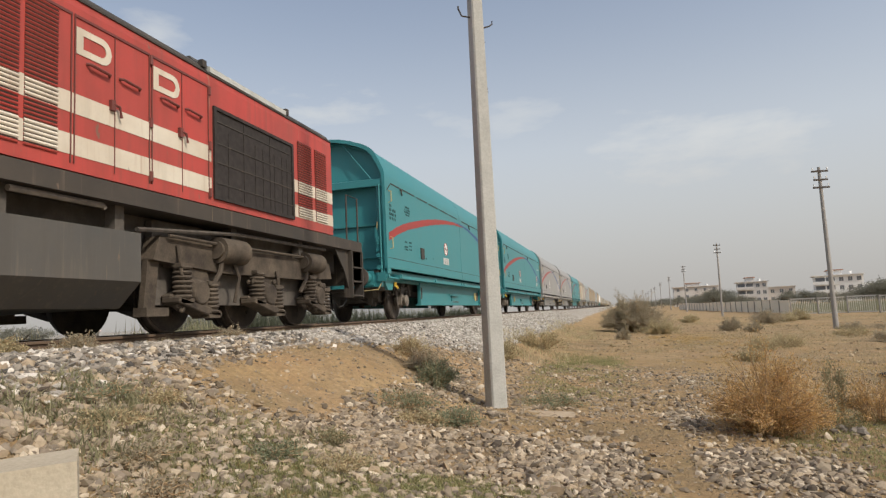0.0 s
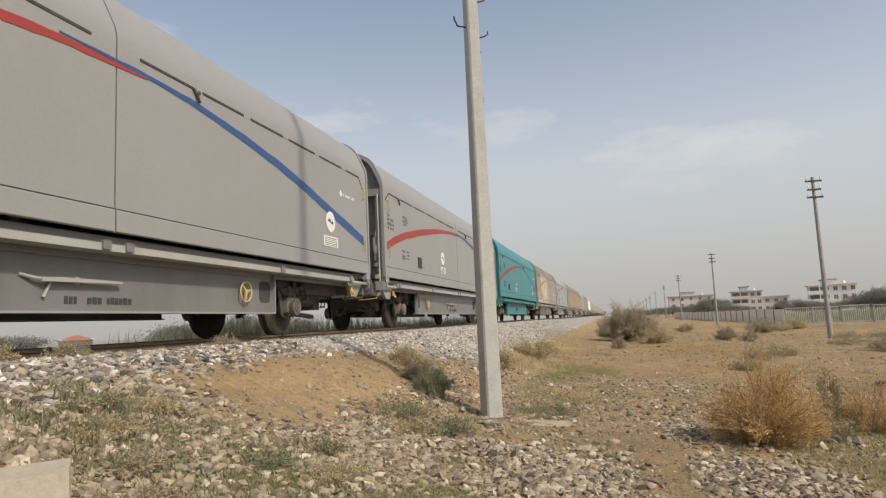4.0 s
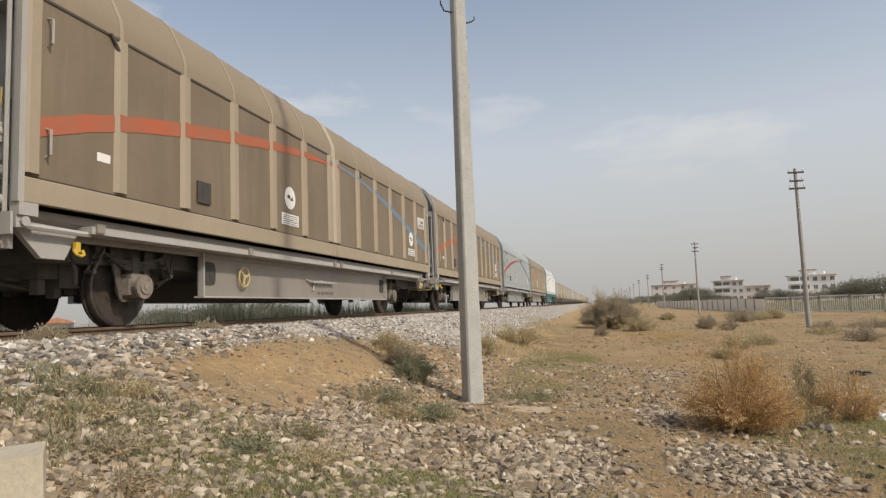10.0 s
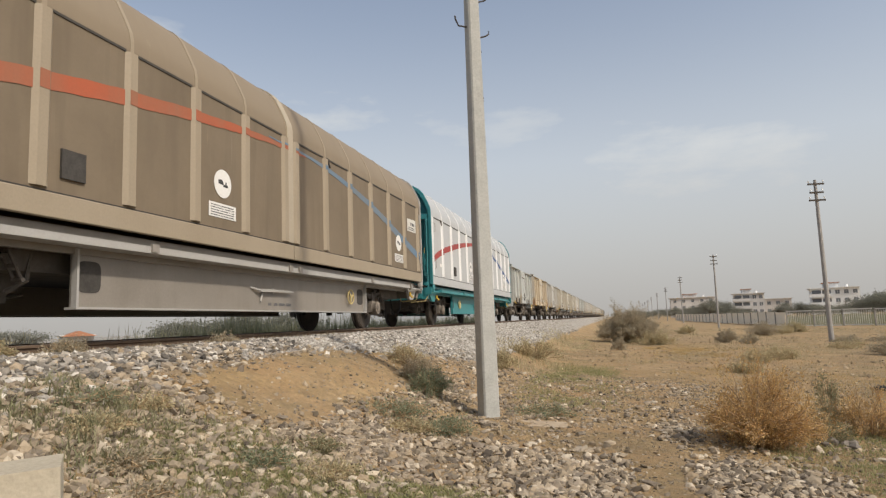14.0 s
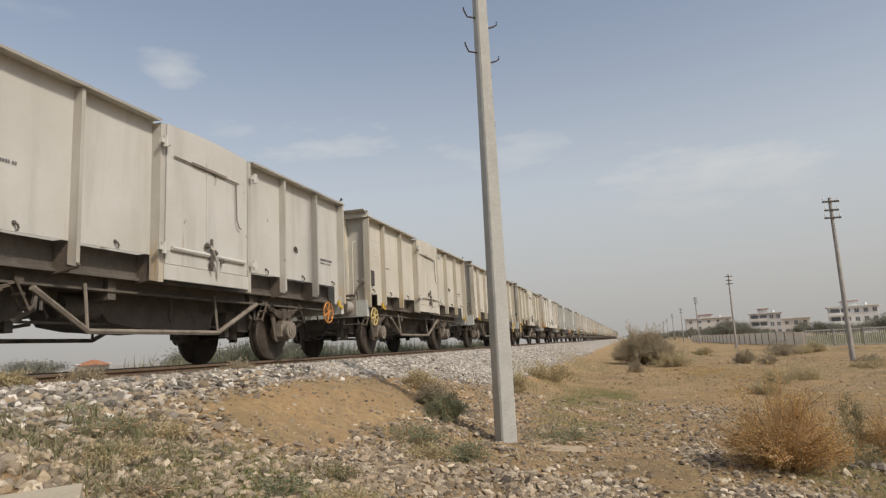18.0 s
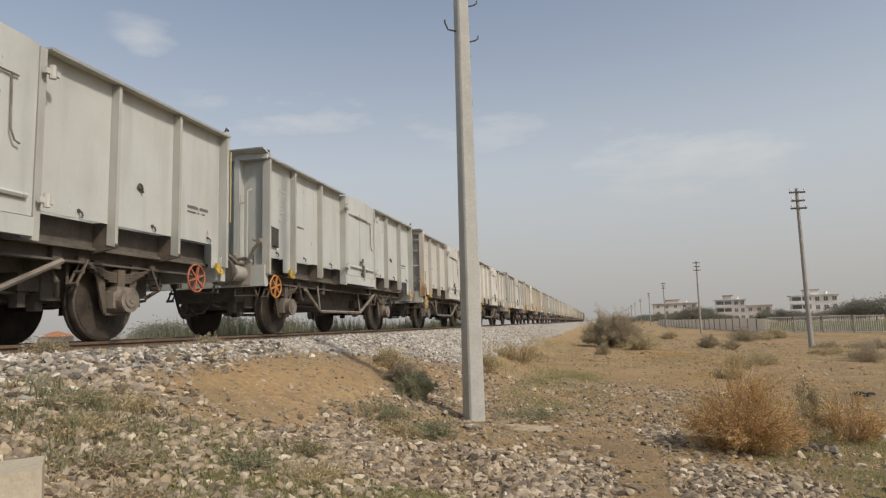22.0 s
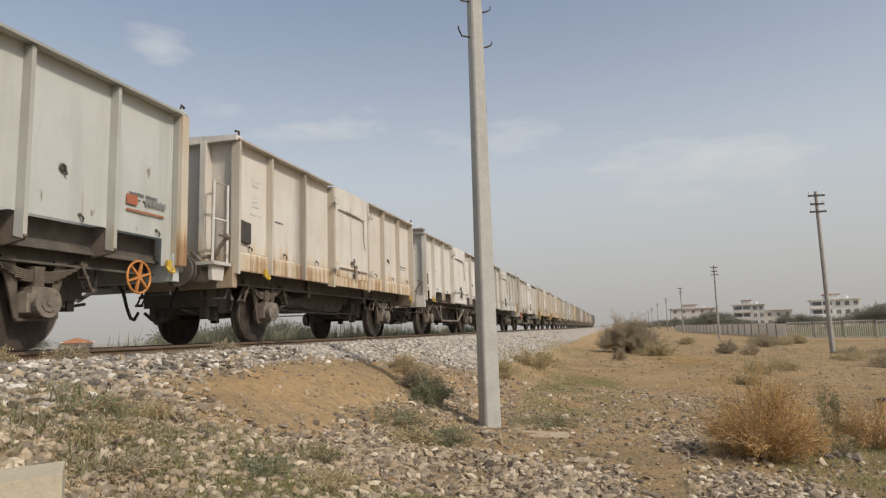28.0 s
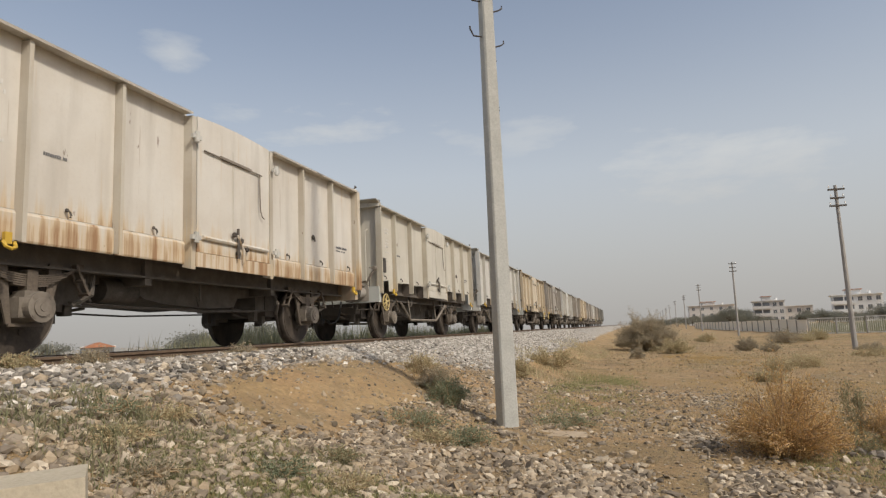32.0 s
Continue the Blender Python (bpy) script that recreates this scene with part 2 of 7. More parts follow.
def weathered(name, col, dirt, foot, runs_amount, rough=0.6, rust=(0.50, 0.33, 0.13), deep=(0.24, 0.12, 0.055), dust=None):
    """Old wagon paint: cloudy dirt, faint runs, and rust that bleeds from the lower seam (foot) and in thin tears; dust: what lies on the roof."""
    m, n, l, p = tree_of(name)
    flat, runs, tears = shifted(n, l), shifted(n, l, (1.6, 1.6, 0.2)), shifted(n, l, (9.0, 9.0, 0.5))
    c = blend(n, l, span(n, l, noise_of(n, l, flat, 0.9, 6, 0.62), 0.35, 0.72, 0.0, 0.85), col, dirt)
    c = blend(n, l, span(n, l, noise_of(n, l, runs, 2.2, 4), 0.50, 0.82, 0.0, 0.65), c, tuple(v * 0.72 for v in dirt))
    c = blend(n, l, span(n, l, noise_of(n, l, flat, 26.0, 5, 0.7), 0.50, 0.85, 0.0, 0.16), c, tuple(v * 0.6 for v in dirt))
    # chipped paint, and thin scratches that run down
    chips = noise_of(n, l, shifted(n, l, (5.5, 5.5, 2.6)), 1.0, 6, 0.6)
    c = blend(n, l, span(n, l, chips, 0.685, 0.715, 0.0, 0.75), c, (0.17, 0.12, 0.085))
    lines = noise_of(n, l, shifted(n, l, (16.0, 16.0, 0.55)), 1.0, 3, 0.5)
    c = blend(n, l, span(n, l, lines, 0.715, 0.77, 0.0, 0.6), c, (0.30, 0.22, 0.14))
    tc, sep = n.new("ShaderNodeTexCoord"), n.new("ShaderNodeSeparateXYZ")
    l.new(tc.outputs["Object"], sep.inputs[0])
    low = span(n, l, sep.outputs["Z"], 1.30, 1.75, foot, 0.0)
    add = n.new("ShaderNodeMath")
    l.new(noise_of(n, l, tears, 1.0, 5, 0.65), add.inputs[0])
    l.new(low, add.inputs[1])
    more = n.new("ShaderNodeMath")
    more.operation = "MULTIPLY_ADD"
    l.new(noise_of(n, l, flat, 0.7, 2), more.inputs[0])
    more.inputs[1].default_value = 0.25
    l.new(add.outputs[0], more.inputs[2])
    if dust:
        c = blend(n, l, span(n, l, sep.outputs["Z"], 3.45, 3.52, 0.0, 0.85), c, dust)
        c = blend(n, l, span(n, l, noise_of(n, l, runs, 1.1, 5, 0.6), 0.50, 0.72, 0.0, 0.35), c, tuple(0.8 * v for v in dust))
    edge = 0.92 - 0.10 * runs_amount
    c = blend(n, l, span(n, l, more.outputs[0], edge - 0.10, edge + 0.12, 0.0, 0.6), c, rust)
    c = blend(n, l, span(n, l, more.outputs[0], edge + 0.06, edge + 0.22, 0.0, 0.8), c, deep)
    l.new(c, p.inputs["Base Color"])
    p.inputs["Roughness"].default_value, p.inputs["Specular IOR Level"].default_value = rough, 0.3
    bumped(n, l, p, noise_of(n, l, flat, 1.6, 3), 0.14, 0.03)
    return m


M["brown"] = weathered("dusty_brown_paint", (0.202, 0.16, 0.110), (0.155, 0.120, 0.081), 0.0, 0.5, 0.6, (0.33, 0.275, 0.20), (0.15, 0.115, 0.08), (0.255, 0.204, 0.142))
M["cream"] = weathered("cream_paint", (0.555, 0.53, 0.465), (0.45, 0.42, 0.355), 0.10, 0.3)
M["tan"] = weathered("tan_paint", (0.565, 0.50, 0.395), (0.46, 0.385, 0.275), 0.16, 0.9)
M["oldgrey"] = weathered("old_grey_paint", (0.525, 0.52, 0.49), (0.44, 0.425, 0.385), 0.06, 0.1)
M["bluegrey"] = weathered("blue_grey_paint", (0.49, 0.51, 0.49), (0.415, 0.42, 0.39), 0.06, 0.1)
M["offwhite"] = weathered("off_white_paint", (0.62, 0.61, 0.575), (0.52, 0.50, 0.455), 0.10, 0.2)
M["rusty"] = weathered("rusty_cream_paint", (0.61, 0.585, 0.535), (0.52, 0.475, 0.41), 0.31, 0.8)
M["corner_rust"] = weathered("rust_streaked_corner_paint", (0.56, 0.525, 0.46), (0.47, 0.39, 0.28), 0.36, 1.5)
# duller paint for far wagons: distance haze and grazing shade put into the colour
M["dimgrey"] = weathered("dimmed_grey_paint", (0.36, 0.335, 0.30), (0.27, 0.24, 0.205), 0.10, 0.6)
M["grimy"] = weathered("grimy_olive_paint", (0.21, 0.205, 0.185), (0.155, 0.145, 0.125), 0.06, 0.4)
M["rustbeam"] = weathered("rusty_buffer_beam", (0.42, 0.365, 0.28), (0.29, 0.225, 0.155), 0.12, 1.3, 0.75, (0.34, 0.21, 0.115), (0.20, 0.095, 0.05))
M["floorbeam"] = rough_stuff("dirty_brown_floor_beam", (0.078, 0.064, 0.052), (0.172, 0.14, 0.11), 3.0, 0.85, 0.3)
M["buffer_paint"] = painted("greasy_buffer_paint", (0.40, 0.375, 0.335), (0.165, 0.14, 0.115), 1.0, 0.55, 0.3)
# darker copies of the sheet paints: the shade on the posts' leading flanks, as colour
for key, col, dirt in (("cream", (0.475, 0.445, 0.375), (0.36, 0.315, 0.245)), ("tan", (0.48, 0.41, 0.31), (0.355, 0.285, 0.195)), ("oldgrey", (0.475, 0.46, 0.42), (0.36, 0.335, 0.29)),
                       ("bluegrey", (0.435, 0.445, 0.42), (0.34, 0.33, 0.295)), ("offwhite", (0.565, 0.545, 0.50), (0.44, 0.405, 0.345)), ("rusty", (0.51, 0.475, 0.41), (0.39, 0.335, 0.26)),
                       ("dimgrey", (0.31, 0.285, 0.25), (0.225, 0.195, 0.16)), ("grimy", (0.19, 0.185, 0.165), (0.14, 0.13, 0.11))):
    M[key + "_post"] = weathered(key + "_post_paint", col, dirt, 0.14, 0.8)
M["under"] = rough_stuff("sooty_underframe", (0.085, 0.076, 0.066), (0.15, 0.131, 0.112), 5.0, 0.85, 0.3)
M["brake"] = rough_stuff("brake_dust_iron", (0.065, 0.057, 0.05), (0.14, 0.121, 0.104), 6.0, 0.85, 0.35)
M["axlebox"] = rough_stuff("dusty_axlebox", (0.13, 0.112, 0.093), (0.30, 0.26, 0.213), 5.0, 0.85, 0.3)
M["wheel"] = rough_stuff("wheel_steel", (0.036, 0.030, 0.026), (0.105, 0.084, 0.066), 4.0, 0.7, 0.25, 0.2)
M["tread"] = rough_stuff("polished_tread", (0.32, 0.31, 0.30), (0.22, 0.2, 0.18), 20.0, 0.35, 0.1, 0.9)
M["tyre"] = rough_stuff("dull_tyre", (0.085, 0.072, 0.062), (0.145, 0.123, 0.104), 8.0, 0.55, 0.15, 0.4)
M["black"] = rough_stuff("black_gap", (0.05, 0.046, 0.042), (0.08, 0.074, 0.066), 8.0, 0.8, 0.1)
M["rubber"] = rough_stuff("rubber_hose", (0.018, 0.018, 0.018), (0.04, 0.038, 0.035), 8.0, 0.7, 0.1)
M["yellow"] = painted("yellow_paint", (0.58, 0.38, 0.04), (0.42, 0.28, 0.07), 0.5, 0.55)
M["dullyellow"] = painted("dusty_yellow_paint", (0.56, 0.44, 0.19), (0.40, 0.31, 0.165), 0.8, 0.6)
M["orange"] = painted("orange_paint", (0.52, 0.21, 0.05), (0.4, 0.2, 0.07), 0.4, 0.5)
M["redstripe"] = painted("red_stripe_paint", (0.36, 0.043, 0.034), (0.235, 0.062, 0.052), 0.6, 0.5)
M["oldred"] = painted("dusty_red_stripe", (0.41, 0.105, 0.05), (0.24, 0.15, 0.095), 0.9, 0.7)
M["bluestripe"] = painted("blue_stripe_paint", (0.035, 0.085, 0.235), (0.055, 0.11, 0.22), 0.4, 0.5)
M["oldblue"] = painted("dusty_blue_stripe", (0.135, 0.22, 0.315), (0.19, 0.19, 0.175), 0.85, 0.7)
M["signwhite"] = painted("sign_white", (0.78, 0.77, 0.74), (0.6, 0.57, 0.5), 0.3, 0.5)
M["ink"] = painted("stencil_ink", (0.05, 0.05, 0.05), (0.1, 0.09, 0.08), 0.3, 0.6)
M["paleink"] = painted("worn_white_stencil", (0.66, 0.65, 0.60), (0.5, 0.48, 0.42), 0.6, 0.6)
M["faint"] = painted("faint_white_stencil", (0.63, 0.62, 0.59), (0.53, 0.51, 0.46), 0.9, 0.6)
M["stencil"] = painted("faded_grey_stencil", (0.13, 0.13, 0.135), (0.22, 0.21, 0.20), 0.6, 0.6)
M["tealmark"] = painted("worn_dark_stencil", (0.02, 0.075, 0.08), (0.035, 0.14, 0.145), 0.6, 0.6)
M["locored"] = weathered("locomotive_red", (0.46, 0.068, 0.055), (0.32, 0.07, 0.055), 0.0, 1.6, 0.5, (0.20, 0.075, 0.058), (0.075, 0.045, 0.038))
M["oldmaroon"] = painted("dirty_maroon_paint", (0.17, 0.045, 0.038), (0.10, 0.06, 0.05), 0.7, 0.6)
M["lococream"] = weathered("locomotive_cream", (0.66, 0.61, 0.51), (0.52, 0.44, 0.34), 0.0, 1.0, 0.5, (0.40, 0.26, 0.18), (0.20, 0.12, 0.085))
M["locogrey"] = weathered("locomotive_frame_grey", (0.045, 0.041, 0.037), (0.085, 0.07, 0.056), 0.0, 1.3, 0.7, (0.19, 0.15, 0.11), (0.05, 0.042, 0.036))
M["tank"] = weathered("fuel_tank_grey", (0.082, 0.081, 0.078), (0.112, 0.10, 0.085), 0.0, 1.3, 0.6, (0.19, 0.155, 0.12), (0.06, 0.05, 0.042))
M["bogie"] = rough_stuff("dusty_bogie", (0.042, 0.034, 0.028), (0.14, 0.112, 0.083), 3.0, 0.9, 0.35)
M["mesh"] = rough_stuff("radiator_dark", (0.024, 0.02, 0.018), (0.05, 0.042, 0.038), 10.0, 0.7, 0.2)
M["railsteel"] = rough_stuff("rusty_rail", (0.115, 0.078, 0.052), (0.17, 0.118, 0.082), 7.0, 0.8, 0.25)
M["concrete"] = rough_stuff("weathered_concrete", (0.39, 0.39, 0.362), (0.485, 0.482, 0.45), 4.0, 0.9, 0.5)
M["block"] = rough_stuff("pale_concrete_block", (0.44, 0.385, 0.29), (0.53, 0.475, 0.37), 3.0, 0.9, 0.4)
M["pole_wood"] = rough_stuff("grey_pole", (0.30, 0.285, 0.265), (0.385, 0.365, 0.34), 4.0, 0.85, 0.3)
M["iron"] = rough_stuff("iron_fitting", (0.06, 0.055, 0.05), (0.12, 0.10, 0.085), 10.0, 0.6, 0.2, 0.5)


# ---- mesh helpers ----
def bx(bm, x0, x1, y0, y1, z0, z1):
    """A box between two corners."""
    v = [bm.verts.new((x, y, z)) for x in (x0, x1) for y in (y0, y1) for z in (z0, z1)]
    for f in ((0, 1, 3, 2), (4, 6, 7, 5), (0, 4, 5, 1), (2, 3, 7, 6), (0, 2, 6, 4), (1, 5, 7, 3)):
        bm.faces.new([v[i] for i in f])
    return bm


def ex(bm, pts, axis, a, b):
    """A polygon drawn in the two other axes, drawn out along axis from a to b."""
    def at(p, s):
        q = list(p)
        q.insert(axis, s)
        return q
    lo, hi = [bm.verts.new(at(p, a)) for p in pts], [bm.verts.new(at(p, b)) for p in pts]
    bm.faces.new(lo[::-1]), bm.faces.new(hi)
    n = len(pts)
    for i in range(n):
        bm.faces.new((lo[i], lo[(i + 1) % n], hi[(i + 1) % n], hi[i]))
    return bm


def cy(bm, c, axis, r, length, seg=14, r2=None):
    """A cylinder or cone that starts at c and runs along axis."""
    r2 = r if r2 is None else r2
    rings = []
    for s, q in ((0, r), (length, r2)):
        ring = []
        for i in range(seg):
            a = 2 * math.pi * i / seg
            p = [q * math.cos(a), q * math.sin(a)]
            p.insert(axis, s)
            ring.append(bm.verts.new([c[k] + p[k] for k in range(3)]))
        rings.append(ring)
    bm.faces.new(rings[0][::-1]), bm.faces.new(rings[1])
    for i in range(seg):
        j = (i + 1) % seg
        bm.faces.new((rings[0][i], rings[0][j], rings[1][j], rings[1][i]))
    return bm


def tube(bm, pts, r, seg=6):
    """A round bar bent along some points."""
    pts = [Vector(p) for p in pts]
    rings = []
    for i, p in enumerate(pts):
        d = (pts[min(i + 1, len(pts) - 1)] - pts[max(i - 1, 0)]).normalized()
        u = d.cross(Vector((0, 0, 1)) if abs(d.z) < 0.9 else Vector((1, 0, 0))).normalized()
        w = d.cross(u)
        rings.append([bm.verts.new(p + r * (math.cos(2 * math.pi * k / seg) * u + math.sin(2 * math.pi * k / seg) * w)) for k in range(seg)])
    for a, b in zip(rings, rings[1:]):
        for k in range(seg):
            j = (k + 1) % seg
            bm.faces.new((a[k], a[j], b[j], b[k]))
    bm.faces.new(rings[0][::-1]), bm.faces.new(rings[-1])
    return bm


def ring(bm, c, axis, r, thick, seg=20, sides=6):
    """A torus round an axis."""
    rows = []
    for i in range(seg):
        a = 2 * math.pi * i / seg
        row = []
        for k in range(sides):
            b = 2 * math.pi * k / sides
            q = r + thick * math.cos(b)
            p = [q * math.cos(a), q * math.sin(a)]
            p.insert(axis, thick * math.sin(b))
            row.append(bm.verts.new([c[j] + p[j] for j in range(3)]))
        rows.append(row)
    for i in range(seg):
        for k in range(sides):
            j, h = (i + 1) % seg, (k + 1) % sides
            bm.faces.new((rows[i][k], rows[j][k], rows[j][h], rows[i][h]))
    return bm


def strip(bm, mids, widths, x, lift=0.004, thick=0.003):
    """A painted band on a side wall: points (y, z) along it, with its width at each."""
    rng = random.Random(len(mids))
    up, dn = [], []
    ys, zs = [p[0] for p in mids], [p[1] for p in mids]
    steps = max(int(abs(ys[-1] - ys[0]) / 0.16), len(mids) - 1)
    for k in range(steps + 1):
        # worn by hand-laid edges that waver by a centimetre
        y = ys[0] + (ys[-1] - ys[0]) * k / steps
        z, w = float(np.interp(y, ys, zs)), float(np.interp(y, ys, widths))
        q = min(0.006, 0.1 * w) if steps > 4 else 0.0
        up.append((y, z + w / 2 + rng.uniform(-q, q))), dn.append((y, z - w / 2 + rng.uniform(-q, q)))
    s = 1 if x > 0 else -1
    for i in range(steps):
        ex(bm, [up[i], up[i + 1], dn[i + 1], dn[i]], 0, x + s * lift, x + s * (lift + thick))
    return bm


def part(name, bm, material, parent, label="", smooth=False, bevel=0.0):
    """Links a bmesh as one mesh object under a thing or a part."""
    if bevel:
        bmesh.ops.bevel(bm, geom=[e for e in bm.edges if len(e.link_faces) == 2 and e.calc_face_angle(0) > 0.6],
                        offset=bevel, segments=1, affect="EDGES", clamp_overlap=True)
    bmesh.ops.recalc_face_normals(bm, faces=bm.faces)
    me = bpy.data.meshes.new(name)
    bm.to_mesh(me)
    bm.free()
    if smooth:
        me.shade_smooth()
        me.set_sharp_from_angle(angle=radians(35))
    me.materials.append(M[material] if isinstance(material, str) else material)
    ob = new(name, me)
    if parent is not None:
        ob.parent = parent
    if label:
        ob["label"] = label
    return ob


def nb():
    return bmesh.new()


def empty(name):
    ob = new(name)
    ob.empty_display_size = 0.3
    return ob


def set_mat(ob, material):
    """Gives one object a material of its own while it shares its mesh."""
    ob.material_slots[0].link = "OBJECT"
    ob.material_slots[0].material = M[material]


def blob(bm, c, r, squash=(1, 1, 1), jag=0.25, rng=random):
    """A rough lump of twenty faces."""
    g = bmesh.ops.create_icosphere(bm, subdivisions=1, radius=1.0)
    for v in g["verts"]:
        k = r * (1 + jag * (rng.random() - 0.5) * 2)
        v.co = Vector((v.co.x * squash[0] * k + c[0], v.co.y * squash[1] * k + c[1], v.co.z * squash[2] * k + c[2]))


# ---- running gear, shared by all wagons (z = 0 at the rail head, +x the side towards the path) ----
WHEEL_R = 0.50
LIFT = 0.027  # the rail head stands this much over the wagons' own zero


def wheelset(parent, y, r=WHEEL_R):
    """Axle with two flanged wheels; it turns on its own."""
    root = part("wheelset", cy(nb(), (-0.95, 0, 0), 0, 0.075, 1.9, 12), "wheel", parent, "greasy steel axle with two flanged wheels", True)
    root.matrix_basis = pose(0, y, r + LIFT)
    for s in (-1, 1):
        bm = nb()
        a = 0.69 if s > 0 else -0.81
        cy(bm, (a, 0, 0), 0, r - 0.035, 0.12, 32)
        cy(bm, (s * 0.685 - 0.015, 0, 0), 0, r + 0.028, 0.03, 32)
        cy(bm, (s * 0.82 - 0.03, 0, 0), 0, 0.13, 0.09 if s > 0 else 0.09, 14)
        # web with shallow lightening dishes and a chalk mark so that its turning shows
        for k in range(4):
            u = math.pi / 2 * k + 0.4
            cy(bm, (s * 0.815 - 0.006, 0.25 * math.cos(u), 0.25 * math.sin(u)), 0, 0.035, 0.012, 8)
        part("wheel", bm, "wheel", root, "", True)
        bm = nb()
        ring(bm, (s * 0.75, 0, 0), 0, r - 0.025, 0.03, 32, 8)
        for v in bm.verts:
            v.co.x = s * 0.75 + (v.co.x - s * 0.75) * 2.0
        part("tyre", bm, "tyre", root, "worn steel tyre", True)
    return root


def suspension(parent, y, r=WHEEL_R, spring="brake"):
    """Axleboxes, leaf springs and guards of one axle, on both sides."""
    r += LIFT
    for s in (-1, 1):
        x = s * 0.98
        bm = nb()
        # barrel housing between cheeks, a saddle for the spring, and a round bolted cover
        bx(bm, x - 0.10, x + 0.09, y - 0.165, y + 0.165, r - 0.10, r + 0.10)
        bx(bm, x - 0.08, x + 0.08, y - 0.10, y + 0.10, r + 0.10, r + 0.17)
        cy(bm, (x - 0.12 if s > 0 else x - 0.17, y, r), 0, 0.165 if s > 0 else 0.125, 0.29, 20, 0.125 if s > 0 else 0.165)
        cy(bm, (x + 0.16 if s > 0 else x - 0.20, y, r), 0, 0.155, 0.04, 24)
        cy(bm, (x + 0.19 if s > 0 else x - 0.215, y, r), 0, 0.095, 0.025, 18)
        for k in range(4):
            u = math.pi / 2 * k + 0.785
            cy(bm, (x + 0.19 if s > 0 else x - 0.205, y + 0.13 * math.cos(u), r + 0.13 * math.sin(u)), 0, 0.018, 0.015, 6)
        cy(bm, (x + 0.214 if s > 0 else x - 0.225, y, r), 0, 0.04, 0.011, 10)
        part("axlebox", bm, "axlebox", parent, "dusty cast axlebox with a round bolted cover", False, 0.006)
        bm = nb()
        for k in range(6):
            half, z = 0.57 - 0.075 * k, r + 0.335 - 0.021 * k
            pts = [(y - half + 2 * half * i / 8, z + 0.10 * ((i - 4) / 4 * half / 0.56) ** 2) for i in range(9)]
            ex(bm, pts + [(a, b - 0.016) for a, b in pts[::-1]], 0, x - 0.045, x + 0.045)
        bx(bm, x - 0.06, x + 0.06, y - 0.06, y + 0.06, r + 0.16, r + 0.38)
        part("leaf_spring", bm, spring, parent, "laminated leaf spring")
        bm = nb()
        for e in (-1, 1):
            ex(bm, [(y + e * 0.17, r - 0.16), (y + e * 0.22, r - 0.16), (y + e * 0.40, 1.0), (y + e * 0.24, 1.0)], 0, x - 0.02, x + 0.005)
            bx(bm, x - 0.03, x + 0.03, y + e * 0.60 - 0.05, y + e * 0.60 + 0.05, r + 0.42, 1.02)
            for q in (-0.05, 0.05):
                tube(bm, [(x + q, y + e * 0.54, r + 0.46), (x + q, y + e * 0.62, r + 0.31), (x + q, y + e * 0.70, r + 0.17)], 0.017, 6)
            tube(bm, [(x - 0.07, y + e * 0.62, r + 0.31), (x + 0.07, y + e * 0.62, r + 0.31)], 0.024, 6)
            tube(bm, [(x - 0.07, y + e * 0.70, r + 0.17), (x + 0.07, y + e * 0.70, r + 0.17)], 0.026, 6)
        bx(bm, x - 0.012, x + 0.012, y - 0.2, y + 0.2, r - 0.185, r - 0.155)
        part("axle_guard", bm, spring, parent, "plate axle guard with spring shackles")


def buffer_pair(parent, y, d, beam, reach, head="brake"):
    """Two side buffers on the end beam at y, pointing along d; reach: how far the heads stand out."""
    for s in (-1, 1):
        x = s * 0.875
        bm = nb()
        a = y if d > 0 else y - reach * 0.55
        cy(bm, (x, a, 1.08), 1, 0.135, reach * 0.55, 20)
        b = y if d > 0 else y - 0.03
        bx(bm, x - 0.19, x + 0.19, b, b + 0.03, 0.89, 1.25)
        housing = part("buffer", bm, beam, parent, "buffer with a cylindrical housing", True)
        bm = nb()
        cy(bm, (x, y + d * reach * 0.55 if d > 0 else y - reach * 0.95, 1.08), 1, 0.10, reach * 0.4, 14)
        cy(bm, (x, y + d * (reach - 0.05) - (0.0 if d > 0 else 0.04), 1.08), 1, 0.235, 0.045, 20)
        part("buffer_head", bm, head, housing, "greasy round buffer head", True)
    bm = nb()
    e = y + d * reach
    tube(bm, [(0, y, 1.0), (0, y + d * 0.22, 1.0), (0, e, 0.93)], 0.035)
    for k in range(3):
        bx(bm, -0.06, 0.06, min(y + d * 0.1, e) + 0.05 * k, min(y + d * 0.1, e) + 0.05 * k + 0.03, 0.84, 1.04)
    part("screw_coupling", bm, "brake", parent, "greasy screw coupling")
    bm = nb()
    tube(bm, [(0.36, y, 0.92), (0.38, y + d * 0.10, 0.78), (0.38, y + d * 0.18, 0.56), (0.34, y + d * 0.30, 0.42), (0.28, y + d * 0.44, 0.40), (0.24, y + d * 0.56, 0.50)], 0.024)
    part("brake_hose", bm, "rubber", parent, "black rubber brake hose", True)


def handwheel(parent, x, y, z, r=0.2, material="dullyellow", name="handwheel", spokes=6):
    bm = nb()
    ring(bm, (x, y, z), 0, r, 0.014, 22, 6)
    # hub and spokes cut from one plate
    star = []
    for k in range(spokes):
        a = 2 * math.pi / spokes * k + 0.3
        for q, turn in ((r, -0.045), (r, 0.045), (0.03, math.pi / spokes)):
            star.append((y + q * math.cos(a + turn), z + q * math.sin(a + turn)))
    ex(bm, star, 0, x - 0.014, x + 0.014)
    return part(name, bm, material, parent, "dusty yellow spoked brake handwheel", True)


